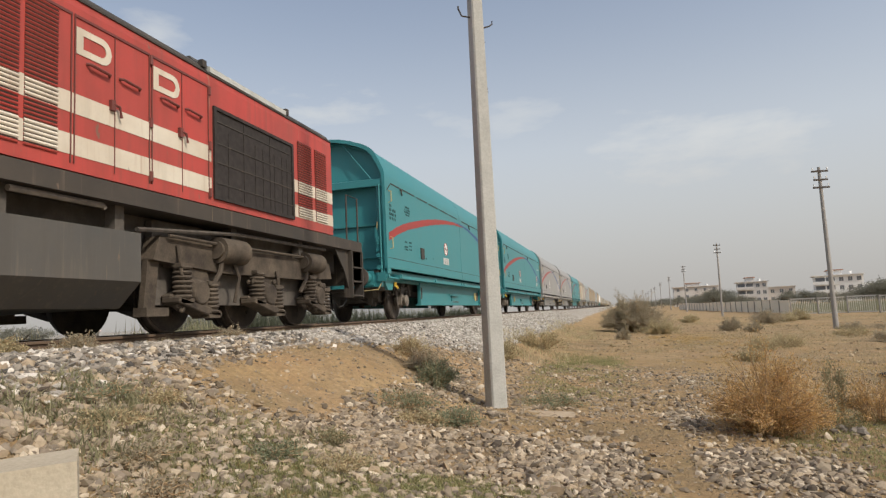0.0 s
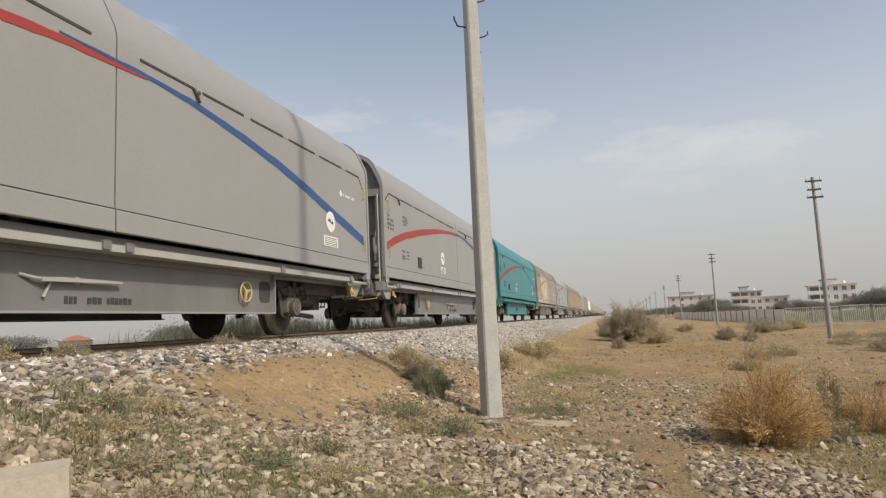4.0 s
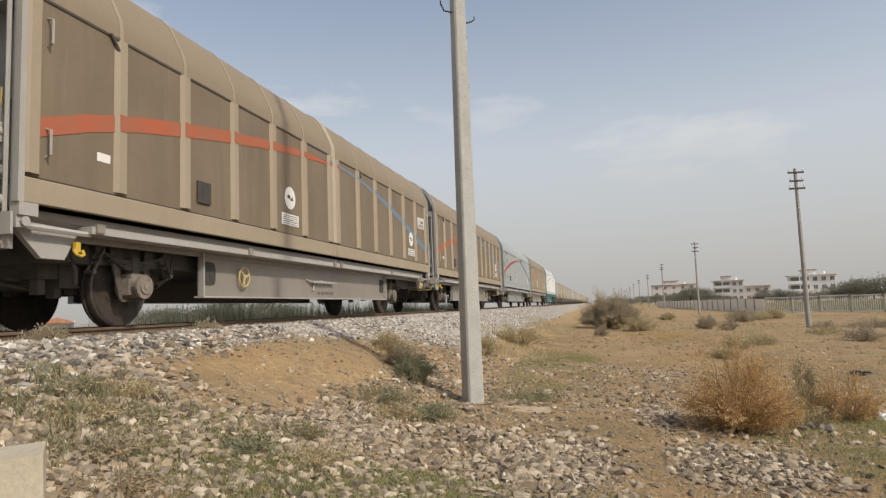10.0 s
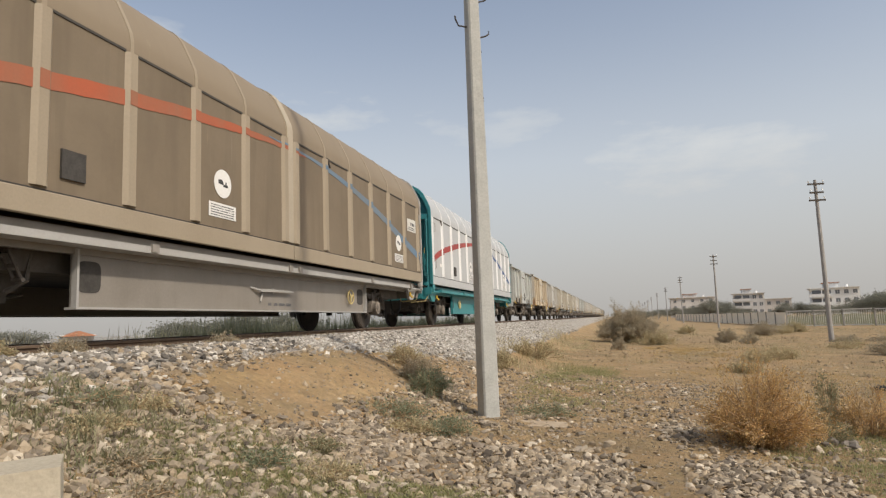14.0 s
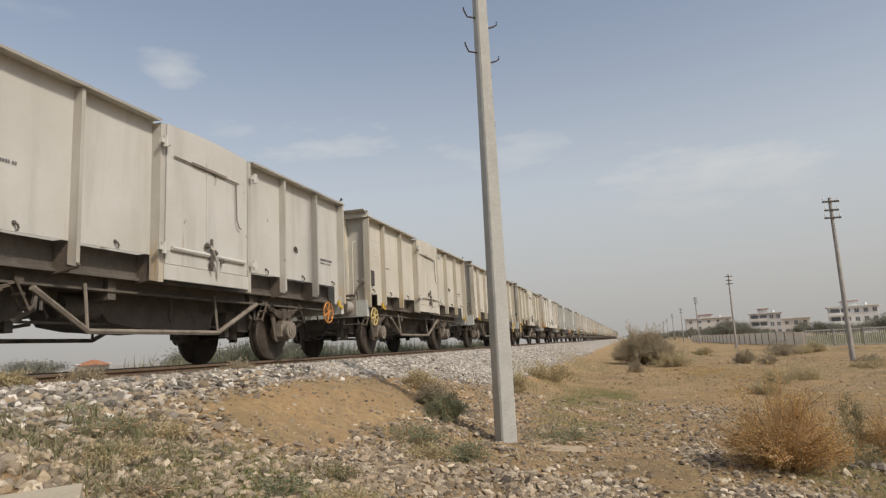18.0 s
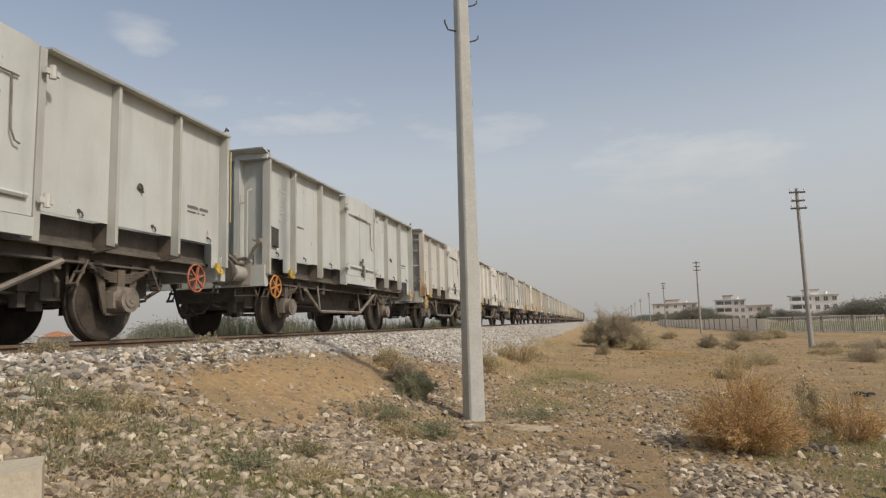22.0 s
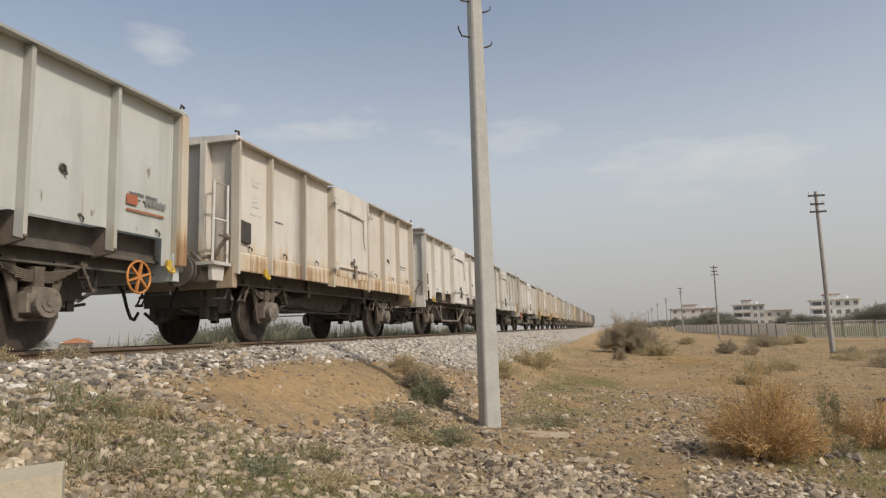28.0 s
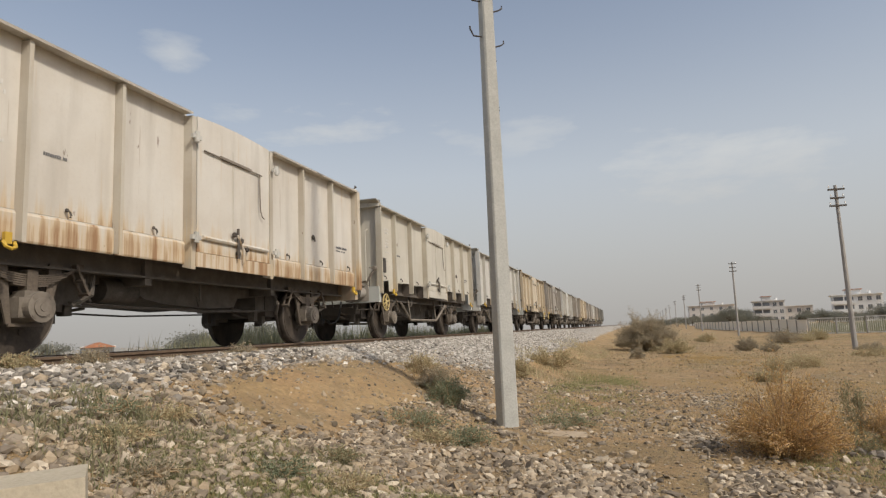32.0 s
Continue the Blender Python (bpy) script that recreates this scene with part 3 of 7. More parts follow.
def lash_hook(parent, x, y, z, material="yellow"):
    bm = nb()
    bx(bm, x - 0.02, x + 0.02, y - 0.035, y + 0.035, z + 0.01, z + 0.12)
    tube(bm, [(x + 0.02, y - 0.06, z + 0.03), (x + 0.05, y - 0.05, z - 0.02), (x + 0.06, y, z - 0.04), (x + 0.05, y + 0.05, z - 0.02), (x + 0.02, y + 0.06, z + 0.03)], 0.018)
    return part("towing_hook", bm, material, parent, "yellow towing hook")


def bars(parent, x, rows, material, name="marking", seed=0):
    """Unreadable stencil: short plain bars, as rows of (y, z, width, height)."""
    rng = random.Random(seed)
    bm = nb()
    s = 1 if x > 0 else -1
    for y, z, w, h in rows:
        a = y
        while a < y + w - 0.02:
            b = min(a + h * rng.uniform(0.4, 0.75), y + w)
            if rng.random() > 0.12:
                bx(bm, *sorted((x + s * 0.004, x + s * 0.007)), a, b, z, z + h * rng.uniform(0.85, 1.0))
            a = b + h * 0.18
    ob = part(name, bm, material, parent, "worn stencilled lettering")
    ob["kind"] = "stuff"
    return ob


def brake_gear(parent, y):
    """Sooty mass of beams, rods and hangers between the wheels of one axle."""
    bm = nb()
    bx(bm, -0.62, 0.62, y - 0.78, y + 0.74, 0.52, 1.02)
    bx(bm, -0.58, 0.60, y - 1.06, y - 0.70, 0.62, 1.10)
    bx(bm, -0.60, 0.58, y + 0.66, y + 1.02, 0.60, 1.10)
    for q, z in ((-0.95, 0.44), (-0.72, 0.40), (-0.45, 0.46), (0.40, 0.47), (0.68, 0.39), (0.90, 0.48)):
        for x in (-0.52, 0.42):
            bx(bm, x, x + 0.12, y + q - 0.05, y + q + 0.05, z, 0.72)
    for z in (0.47, 0.56):
        tube(bm, [(0.3, y - 1.3, z + 0.1), (0.34, y - 0.6, z), (0.32, y + 0.6, z), (0.3, y + 1.35, z + 0.12)], 0.022)
    tube(bm, [(0.88, y - 0.95, 1.0), (0.92, y - 0.86, 0.72), (0.80, y - 0.74, 0.56)], 0.03)
    tube(bm, [(0.88, y + 0.92, 1.0), (0.93, y + 0.84, 0.70), (0.80, y + 0.72, 0.58)], 0.03)
    return part("brake_gear", bm, "under", parent, "sooty brake beams, rods and hangers")


# ---- two-axle open wagon ----
POSTS = (0.05, 1.06, 2.25, 3.45, 5.34, 6.46, 7.61, 8.71)
OPEN_LEN = 8.76
TOP = 3.10


def open_wagon(lowered, truss, wheel_mat, ladder):
    """A high-sided goods wagon of ribbed sheet steel. lowered: side sheets that reach down to the floor beam."""
    w = empty("open_wagon")
    low = 1.44 if lowered else 1.40
    TOP = 3.15 if lowered else 3.10
    part("floor", bx(nb(), -1.02, 1.02, 0.04, OPEN_LEN - 0.04, 1.20, 1.26), "under", w)
    for s in (-1, 1):
        part("sole_bar", ex(nb(), [(s * 0.9, 0.94), (s * 1.02, 0.94), (s * 1.02, 0.965), (s * 0.93, 0.965), (s * 0.93, 1.175), (s * 1.02, 1.175), (s * 1.02, 1.2), (s * 0.9, 1.2)], 1, 0.05, OPEN_LEN - 0.05), "under", w)
        x, out = s * 1.262, s * 1.395
        for a, b in zip(POSTS, POSTS[1:]):
            if a == 3.45:
                continue
            bm = nb()
            n = 6
            pts = []
            for i in range(n + 1):
                y = a + (b - a) * i / n
                pts.append((x - s * 0.007 * math.sin(math.pi * i / n), y))
            # sheet with a slight inward dish, with its lower edge turned in
            ex(bm, [(p, q) for p, q in pts] + [(p - s * 0.012, q) for p, q in pts[::-1]], 2, low, TOP + 0.012)
            if not lowered and a == POSTS[0]:
                # square notch beside the end post, the sheet runs down on its far side
                ex(bm, [(x, b - 0.30), (x, b - 0.03), (x - s * 0.012, b - 0.03), (x - s * 0.012, b - 0.30)], 2, 1.14, low)
            elif not lowered and b == POSTS[-1]:
                ex(bm, [(x, b - 0.20), (x, b - 0.03), (x - s * 0.012, b - 0.03), (x - s * 0.012, b - 0.20)], 2, 1.05, low)
            part("side_panel", bm, "cream", w)
            if lowered:
                bm = nb()
                ex(bm, [(x - s * 0.012, 1.13), (x + s * 0.022, 1.13), (x + s * 0.030, 1.15), (x + s * 0.030, low - 0.045), (x + s * 0.012, low - 0.014), (x - s * 0.012, low - 0.014)], 1, a + 0.03, b - 0.03)
                part("side_strip", bm, "cream", w, "lower side strip stained with rust")
            else:
                # wedge plate that carries the foot of the next post
                if b != POSTS[-1]:
                    bm = ex(nb(), [(s * 1.04, low + 0.02), (x - s * 0.014, low + 0.02), (x - s * 0.014, low - 0.06), (s * 1.385, 1.14), (s * 1.36, 1.11), (s * 1.04, 1.06)], 1, b - 0.02, b + 0.02)
                    part("side_gusset", bm, "floorbeam", w, "brown wedge plate under the side post")
        if not lowered:
            part("floor_sill", ex(nb(), [(s * 1.03, low + 0.02), (s * 1.05, low + 0.02), (s * 1.05, 1.14), (s * 1.10, 1.12), (s * 1.10, 1.09), (s * 1.03, 1.09)], 1, POSTS[0] + 0.05, POSTS[-1] - 0.05), "under", w, "dark floor edge set back under the side")
        for i, y in enumerate(POSTS):
            bm = nb()
            edge = i in (0, len(POSTS) - 1)
            wide = 0.028 if edge else 0.042 if i in (3, 4) else 0.024
            bottom = 1.06 if edge or i in (3, 4) else 1.12
            # deep pressed section with splayed flanks, cut back at its foot
            base = wide + 0.006
            face = out if edge else s * 1.392 if i in (3, 4) else s * 1.368
            ex(bm, [(x - s * 0.004, y - base), (face, y - wide), (face, y + wide), (x - s * 0.004, y + base)], 2, bottom, TOP - 0.025)
            for v in bm.verts:
                if v.co.z < bottom + 0.01 and abs(v.co.x) < 1.3:
                    v.co.z += 0.03
            part("side_post", bm, "cream", w, "", False, 0.006)
        for a, b in ((0.0, 3.40), (5.42, OPEN_LEN)):
            part("top_rail", ex(nb(), [(x - s * 0.03, TOP + 0.004), (out + s * 0.006, TOP - 0.004), (out + s * 0.012, TOP - 0.014), (out + s * 0.022, TOP + 0.012), (x + s * 0.03, TOP + 0.032), (x - s * 0.03, TOP + 0.032)], 1, a, b), "cream", w)
        # double door with an arched head, hinges, lock bar and lower bar
        x = s * 1.35
        bm = nb()
        head = [(3.53 + 1.76 * i / 8, TOP + 0.035 * math.sin(math.pi * i / 8)) for i in range(9)]
        ex(bm, [(3.53, 1.30)] + head + [(5.29, 1.30)], 0, *sorted((x + s * 0.002, x + s * 0.030)))
        bx(bm, *sorted((x + s * 0.03, x + s * 0.042)), 4.32, 4.34, 1.45, TOP - 0.3)
        door = part("door", bm, "cream", w, "double side door of plain sheet steel", False)
        part("door_sill", bx(nb(), *sorted((x + s * 0.0, x + s * 0.045)), 3.5, 5.31, 1.10, 1.29), "cream", w)
        if s > 0:
            bm = nb()
            ex(bm, [(4.0, 2.715), (4.75, 2.70), (4.75, 2.665), (4.05, 2.675)], 0, *sorted((x + s * 0.034, x + s * 0.065)))
            tube(bm, [(x + s * 0.05, 3.65, 2.70), (x + s * 0.055, 5.05, 2.66)], 0.011)
            tube(bm, [(x + s * 0.06, 4.97, 2.67), (x + s * 0.07, 4.98, 2.10), (x + s * 0.075, 5.02, 2.0), (x + s * 0.075, 5.08, 1.98)], 0.010)
            part("lock_bar", bm, "axlebox", door, "bent steel door lock bar")
            bm = nb()
            tube(bm, [(x + s * 0.05, 3.62, 1.50), (x + s * 0.05, 5.20, 1.49)], 0.030)
            tube(bm, [(x + s * 0.09, 4.35, 1.62), (x + s * 0.10, 4.5, 1.40), (x + s * 0.08, 4.52, 1.22)], 0.02)
            part("lower_bar", bm, "cream", door, "round lower lock bar")
            bm = nb()
            for y, z in ((4.3, 1.62), (4.48, 1.55), (4.40, 1.36), (4.62, 1.44)):
                blob(bm, (x + s * 0.07, y, z), 0.045, (0.8, 1, 1), 0.25)
            tube(bm, [(x + s * 0.08, 4.38, 1.72), (x + s * 0.09, 4.38, 1.28)], 0.02)
            part("door_catch", bm, "brake", door, "rusty door catch")
            for y in (3.42, 5.39):
                for z in (1.47, 2.82):
                    bm = nb()
                    cy(bm, (x + s * 0.11, y, z - 0.07), 2, 0.035, 0.14, 8)
                    bx(bm, *sorted((x + s * 0.08, x + s * 0.12)), y - 0.09, y + 0.09, z - 0.03, z + 0.03)
                    part("hinge", bm, "oldgrey", door)
            bm = nb()
            x = s * 1.262 if not lowered else s * 1.28
            for y in (0.5, 1.6, 2.85, 6.0, 7.2, 8.4):
                tube(bm, [(x + s * 0.005, y, low + 0.085), (x + s * 0.035, y + 0.01, low + 0.065), (x + s * 0.04, y + 0.02, low + 0.03), (x + s * 0.02, y + 0.03, low + 0.012)], 0.012, 6)
                cy(bm, (x - 0.002, y, low + 0.085), 0, 0.022, 0.012, 8)
            tagged(part("rope_hook", bm, "brake", w, "small rope hooks"), kind="stuff")
            part("label_frame", ex(nb(), [(0.16, 1.60), (0.50, 1.57), (0.50, 1.90), (0.16, 1.93)], 0, *sorted((s * 1.262, s * 1.31))), "black", w, "dark card frame", False, 0.006)
            bm = nb()
            ring(bm, (s * 1.275, 6.95, 1.95), 0, 0.035, 0.014, 12, 5)
            tube(bm, [(s * 1.255, 6.95, 1.93), (s * 1.295, 6.96, 1.94), (s * 1.285, 6.99, 1.88)], 0.015, 5)
            part("tie_ring", bm, "brake", w, "rusty tie ring on the side sheet")
            bars(w, s * 1.256, [(0.56, 2.62, 0.30, 0.05), (0.56, 2.53, 0.36, 0.05), (0.60, 2.36, 0.24, 0.04), (0.60, 2.28, 0.24, 0.04), (0.60, 2.20, 0.2, 0.04), (0.56, 2.06, 0.34, 0.035)], "faint", "worn_marking", 6)
            bars(w, s * 1.256, [(7.92, 1.86, 0.5, 0.045), (7.92, 1.80, 0.42, 0.025), (1.32, 2.05, 0.3, 0.035)], "stencil", "marking", 3)
        if truss:
            bm = nb()
            tube(bm, [(s * 1.12, 1.95, 0.90), (s * 1.12, 2.65, 0.47), (s * 1.12, 4.95, 0.47), (s * 1.12, 5.95, 0.93)], 0.035)
            tube(bm, [(s * 1.12, 2.65, 0.47), (s * 1.06, 2.65, 1.0)], 0.02)
            tube(bm, [(s * 1.12, 4.95, 0.47), (s * 1.06, 4.95, 1.0)], 0.02)
            part("step_rail", bm, "axlebox", w, "bent steel foot rail under the door")
        else:
            part("brake_rod", tube(nb(), [(s * 0.7, 2.2, 0.62), (s * 0.7, 4.5, 0.56), (s * 0.7, 6.8, 0.62)], 0.015), "brake", w)
    # hopper pockets, brake cylinder and reservoirs between the axles
    bm = nb()
    deep = 0.66 if lowered else 0.56
    ex(bm, [(2.3, 1.2), (6.5, 1.2), (6.3, 0.86), (5.6, 0.80), (5.5, deep), (4.9, deep - 0.04), (3.9, deep), (3.5, deep + 0.06), (3.3, 0.84), (2.5, 0.88)], 0, -0.58, 0.58)
    part("underframe_box", bm, "under", w, "sooty box between the axles")
    for y in (3.1, 6.0):
        part("cross_beam", bx(nb(), -1.0, 1.0, y - 0.06, y + 0.06, 0.85, 1.2), "under", w)
    part("brake_cylinder", cy(nb(), (0.55, 2.75, 0.80), 1, 0.15, 0.55, 14), "brake", w, "", True)
    bm = nb()
    for y in (2.5, 4.5, 6.5):
        tube(bm, [(0.55, y, 0.95), (0.6, y + 0.1, 0.66), (0.4, y + 0.25, 0.62)], 0.02)
        tube(bm, [(0.85, y - 0.2, 0.98), (0.87, y - 0.22, 0.70)], 0.018)
    tube(bm, [(0.5, 1.2, 0.6), (0.5, 7.9, 0.6)], 0.018)
    part("brake_rigging", bm, "under", w, "sooty brake rods and levers")
    for y, d in ((0.0, -1), (OPEN_LEN, 1)):
        e = y - d * 0.03
        part("end_wall", bx(nb(), -1.27, 1.27, *sorted((e - d * 0.09, e - d * 0.075)), 1.2, TOP), "cream", w)
        part("end_rail", ex(nb(), [(-1.37, TOP - 0.02), (1.37, TOP - 0.02), (1.37, TOP + 0.06), (0.0, TOP + 0.13), (-1.37, TOP + 0.06)], 1, *sorted((e - d * 0.11, e + d * 0.07))), "cream", w, "", False, 0.01)
        part("buffer_beam", bx(nb(), -1.32, 1.32, *sorted((y - d * 0.1, y + d * 0.02)), 0.86, 1.22), "rustbeam", w, "rust-stained buffer beam", False, 0.01)
        for s in (-1, 1):
            bm = nb()
            bx(bm, s * 0.80 - 0.05, s * 0.80 + 0.05, *sorted((e - d * 0.08, e + d * 0.09)), 1.2, TOP)
            part("end_post", bm, "cream", w, "", False, 0.012)
            if ladder:
                for z in (1.55, 2.05, 2.55, 2.9) if s > 0 else ():
                    ex_pts = [(s * 0.88, e + d * 0.0), (s * 1.30, e + d * 0.0), (s * 1.28, e + d * 0.06), (s * 0.9, e + d * 0.10)]
                    part("end_step", ex(nb(), ex_pts, 2, z - 0.012, z + 0.012), "cream", w)
                part("corner_plate", bx(nb(), *sorted((s * 1.25, s * 1.41)), *sorted((e - d * 0.05, e + d * 0.08)), 1.06, TOP), "tan" if d < 0 else "cream", w, "rust-stained corner post", False, 0.01)
            else:
                part("handrail", tube(nb(), [(s * 1.05, e + d * 0.02, 1.3), (s * 1.05, e + d * 0.16, 1.36), (s * 1.05, e + d * 0.16, 2.5), (s * 1.05, e + d * 0.02, 2.56)], 0.016), "cream", w)
        bm = nb()
        tube(bm, [(-1.2, e + d * 0.10, 1.30), (-0.5, e + d * 0.12, 1.34), (0.6, e + d * 0.12, 1.34), (1.05, e + d * 0.10, 1.33), (1.15, e + d * 0.10, 1.50), (1.28, e + d * 0.10, 1.62)], 0.03)
        # pivot collar, cranked lever and the catch at the corner
        cy(bm, (0.78, e + (0.06 if d > 0 else -0.16), 1.335), 1, 0.075, 0.10, 14)
        tube(bm, [(0.66, e + d * 0.12, 1.42), (0.74, e + d * 0.15, 1.38), (0.88, e + d * 0.15, 1.25), (0.98, e + d * 0.13, 1.24)], 0.026)
        cy(bm, (1.24, e + (0.05 if d > 0 else -0.14), 1.63), 1, 0.045, 0.09, 10)
        tube(bm, [(1.12, e + d * 0.10, 1.66), (1.30, e + d * 0.10, 1.60)], 0.02)
        part("end_lock_bar", bm, "axlebox", w, "bent lock bar across the end", True)
        bm = nb()
        tube(bm, [(1.33, e - d * 0.05, TOP + 0.03), (1.36, e - d * 0.02, TOP + 0.13), (1.34, e + d * 0.05, TOP + 0.12)], 0.02)
        part("lamp_iron", bm, "brake", w)
        bm = nb()
        tube(bm, [(0.75, e, 0.86), (0.76, e + d * 0.05, 0.70), (1.2, e + d * 0.05, 0.70), (1.22, e, 0.86)], 0.016)
        part("shunter_step", bm, "brake", w)
        if d > 0:
            bm = nb()
            ex(bm, [(-1.25, TOP + 0.05), (1.25, TOP + 0.05), (1.25, TOP - 0.12), (-1.25, TOP - 0.12)], 1, *sorted((e - d * 0.12, e - d * 0.09)))
            part("end_cap", bm, "cream", w)
            part("end_rail_grip", tube(nb(), [(1.30, e, 2.92), (1.30, e + d * 0.20, 2.92), (1.30, e + d * 0.20, 1.80), (1.30, e, 1.80)], 0.012), "dullyellow", w, "yellow bent grab rail at the end")
        else:
            # plate that overhangs the end wall
            part("end_hood", ex(nb(), [(e - d * 0.06, TOP + 0.05), (e + d * 0.22, TOP + 0.115), (e + d * 0.23, TOP + 0.135), (e - d * 0.06, TOP + 0.075)], 0, -1.38, 1.38), "cream", w, "overhanging end plate")
        buffer_pair(w, y, d, "buffer_paint", 0.615)
        lash_hook(w, 1.32, 0.93 if d < 0 else OPEN_LEN - 0.18, 1.08 if d < 0 else 1.0)
    handwheel(w, 1.36, OPEN_LEN - 0.75 if not ladder else 0.30, 0.86, 0.19, wheel_mat)
    for y in (1.45, 7.15) if lowered else (1.3, 6.95):
        suspension(w, y, WHEEL_R, "floorbeam")
        brake_gear(w, y)
        wheelset(w, y)
    return w


# ---- two-axle covered wagon with sliding walls ----
COVER_LEN = 15.60


def shell_profile(out):
    """Half of the wagon's outline from the sill up to the ridge, moved outwards by out."""
    # straight side, a tight shoulder, then a flat crown
    pts = [(1.40, 1.30), (1.40, 3.44), (1.398, 3.62), (1.375, 3.74), (1.29, 3.93), (1.17, 4.17), (1.10, 4.26), (1.02, 4.335), (0.86, 4.43), (0.50, 4.56), (0.25, 4.63), (0.0, 4.66)]
    return [(x + (out if x > 0.3 else 0), z + (out if z > 3.5 else 0)) for x, z in pts]


def shell(bm, y0, y1, thick=0.03, out=0.0, low=1.30):
    o = [(x, max(z, low)) for x, z in shell_profile(out)]
    i = [(max(x - thick, 0), max(z, low) - (thick if z > 3.5 else 0)) for x, z in shell_profile(out)]
    full_o = o + [(-x, z) for x, z in o[::-1][1:]]
    full_i = i + [(-x, z) for x, z in i[::-1][1:]]
    rows = []
    for y in (y0, y1):
        rows.append(([bm.verts.new((x, y, z)) for x, z in full_o], [bm.verts.new((x, y, z)) for x, z in full_i]))
    (a, b), (c, d) = rows
    for k in range(len(a) - 1):
        bm.faces.new((a[k], a[k + 1], c[k + 1], c[k]))
        bm.faces.new((b[k], d[k], d[k + 1], b[k + 1]))
        bm.faces.new((a[k], b[k], b[k + 1], a[k + 1]))
        bm.faces.new((c[k], c[k + 1], d[k + 1], d[k]))
    bm.faces.new((a[0], c[0], d[0], b[0])), bm.faces.new((a[-1], b[-1], d[-1], c[-1]))
    return bm


RED = ((0.25, 2.10), (0.9, 2.32), (1.6, 2.50), (2.25, 2.63), (3.4, 2.84), (4.6, 3.02), (5.8, 3.16), (7.0, 3.26), (8.3, 3.29))
RED_W = (0.21, 0.205, 0.20, 0.20, 0.19, 0.17, 0.13, 0.09, 0.03)
BLUE = ((7.0, 3.33), (8.2, 3.33), (9.2, 3.28), (10.4, 3.13), (11.5, 2.95), (12.6, 2.71), (13.6, 2.45), (14.5, 2.24), (15.3, 2.04))
BLUE_W = (0.02, 0.05, 0.09, 0.12, 0.15, 0.17, 0.19, 0.20, 0.21)


def covered_wagon(skin, frame_mat, beam, ribs=None, red="redstripe", blue="bluestripe", skin2=None, extra=""):
    w = empty("covered_wagon")
    mid = COVER_LEN / 2
    # ends and skirt flange keep the lighter paint, without shade in the colour
    end_mat = {"dusty_shaded_frame": "beam_grey", "brown_frame": "beam_grey", "grey_frame": "grey", "pale_frame": "pale"}.get(frame_mat, frame_mat)
    for a, b, m in ((0.06, mid - 0.012, skin), (mid + 0.012, COVER_LEN - 0.06, skin2 or skin)):
        wall = part("sliding_wall", shell(nb(), a, b), m, w, "", True)
        for s in (-1, 1):
            # hemmed foot of the wall
            bm = nb()
            ex(bm, [(s * 1.402, 1.30), (s * 1.416, 1.31), (s * 1.416, 1.545), (s * 1.402, 1.56)], 1, a, b)
            part("wall_foot", bm, {"brown": "brown_rib", "smoke": "smoky_foot", "sooted": "cream_new"}.get(m, m), wall, "", False)
            part("foot_groove", bx(nb(), *sorted((s * 1.402, s * 1.405)), a, b, 1.562, 1.576), "black", wall)
            x = s * 1.40
            if ribs:
                n = 7
                for k in range(n):
                    y = a + 0.10 + 1.225 * k
                    bm = nb()
                    q = 0.75 if m == "smoke" else 1.0
                    ex(bm, [(y - 0.11 * q, x), (y - 0.058 * q, x + s * 0.045), (y + 0.058 * q, x + s * 0.045), (y + 0.11 * q, x)], 2, 1.60, 3.46)
                    for v in list(bm.verts):
                        v.co = Vector((v.co.y, v.co.x, v.co.z))
                    part("wall_rib", bm, "smoke_rib" if m == "smoke" else ribs, wall, "paler pressed rib")
                    if s > 0 and 0 < k < n - 1:
                        bm = shell(nb(), y - 0.03, y + 0.03, 0.03, 0.016 if ribs == "white" else 0.007, 3.46)
                        part("roof_rib", bm, "smoke_rib" if m == "smoke" else ribs, wall)
                for k in range(n - 1):
                    y0 = a + 0.10 + 1.225 * k
                    # raised black strip stands in for the shade along the panel's top
                    part("top_groove", bx(nb(), *sorted((x, x + s * 0.012)), y0 + 0.10, y0 + 1.125, 3.455, 3.485), "black", wall)
            else:
                for k in range(6):
                    # the groove nearest to the wagon's end is shorter
                    y0, y1 = (0.49, 1.19) if k == 0 else (0.215 + 1.235 * k, 1.245 + 1.235 * k)
                    if a > 1:
                        y0, y1 = COVER_LEN - y1, COVER_LEN - y0
                    # black strip in place of the shade in the groove
                    part("top_groove", bx(nb(), *sorted((x, x + s * 0.008)), y0, y1, 3.475, 3.51), "black", wall)
                near_y, far_y = (0.20, 0.49) if a < 1 else (COVER_LEN - 0.30, COVER_LEN - 0.49)
                part("grab_groove", strip(nb(), sorted([(near_y, 3.27), (far_y, 3.485)]), (0.045, 0.045), x), "black", wall)
            bm = nb()
            y0 = a + 1.13 if a < 1 else a + 1.38
            tube(bm, [(x + s * 0.02, y0, 3.49), (x + s * 0.03, y0 + 0.05, 3.42), (x + s * 0.03, y0 + 0.13, 3.32)], 0.020)
            blob(bm, (x + s * 0.02, y0 + 0.12, 3.46), 0.035, (0.6, 1, 1), 0.1)
            part("latch", bm, "brake", wall)
            for y in (a + 0.27,) if a < 1 else (b - 0.27,):
                for z in (1.80, 2.98) if s > 0 else ():
                    mt = "dullyellow" if not ribs else "beam_grey"
                    part("grab_handle", tube(nb(), [(x, y, z), (x + s * 0.07, y, z + 0.02), (x + s * 0.07, y, z + 0.28), (x, y, z + 0.3)], 0.014), mt, wall, "bent grab handle")
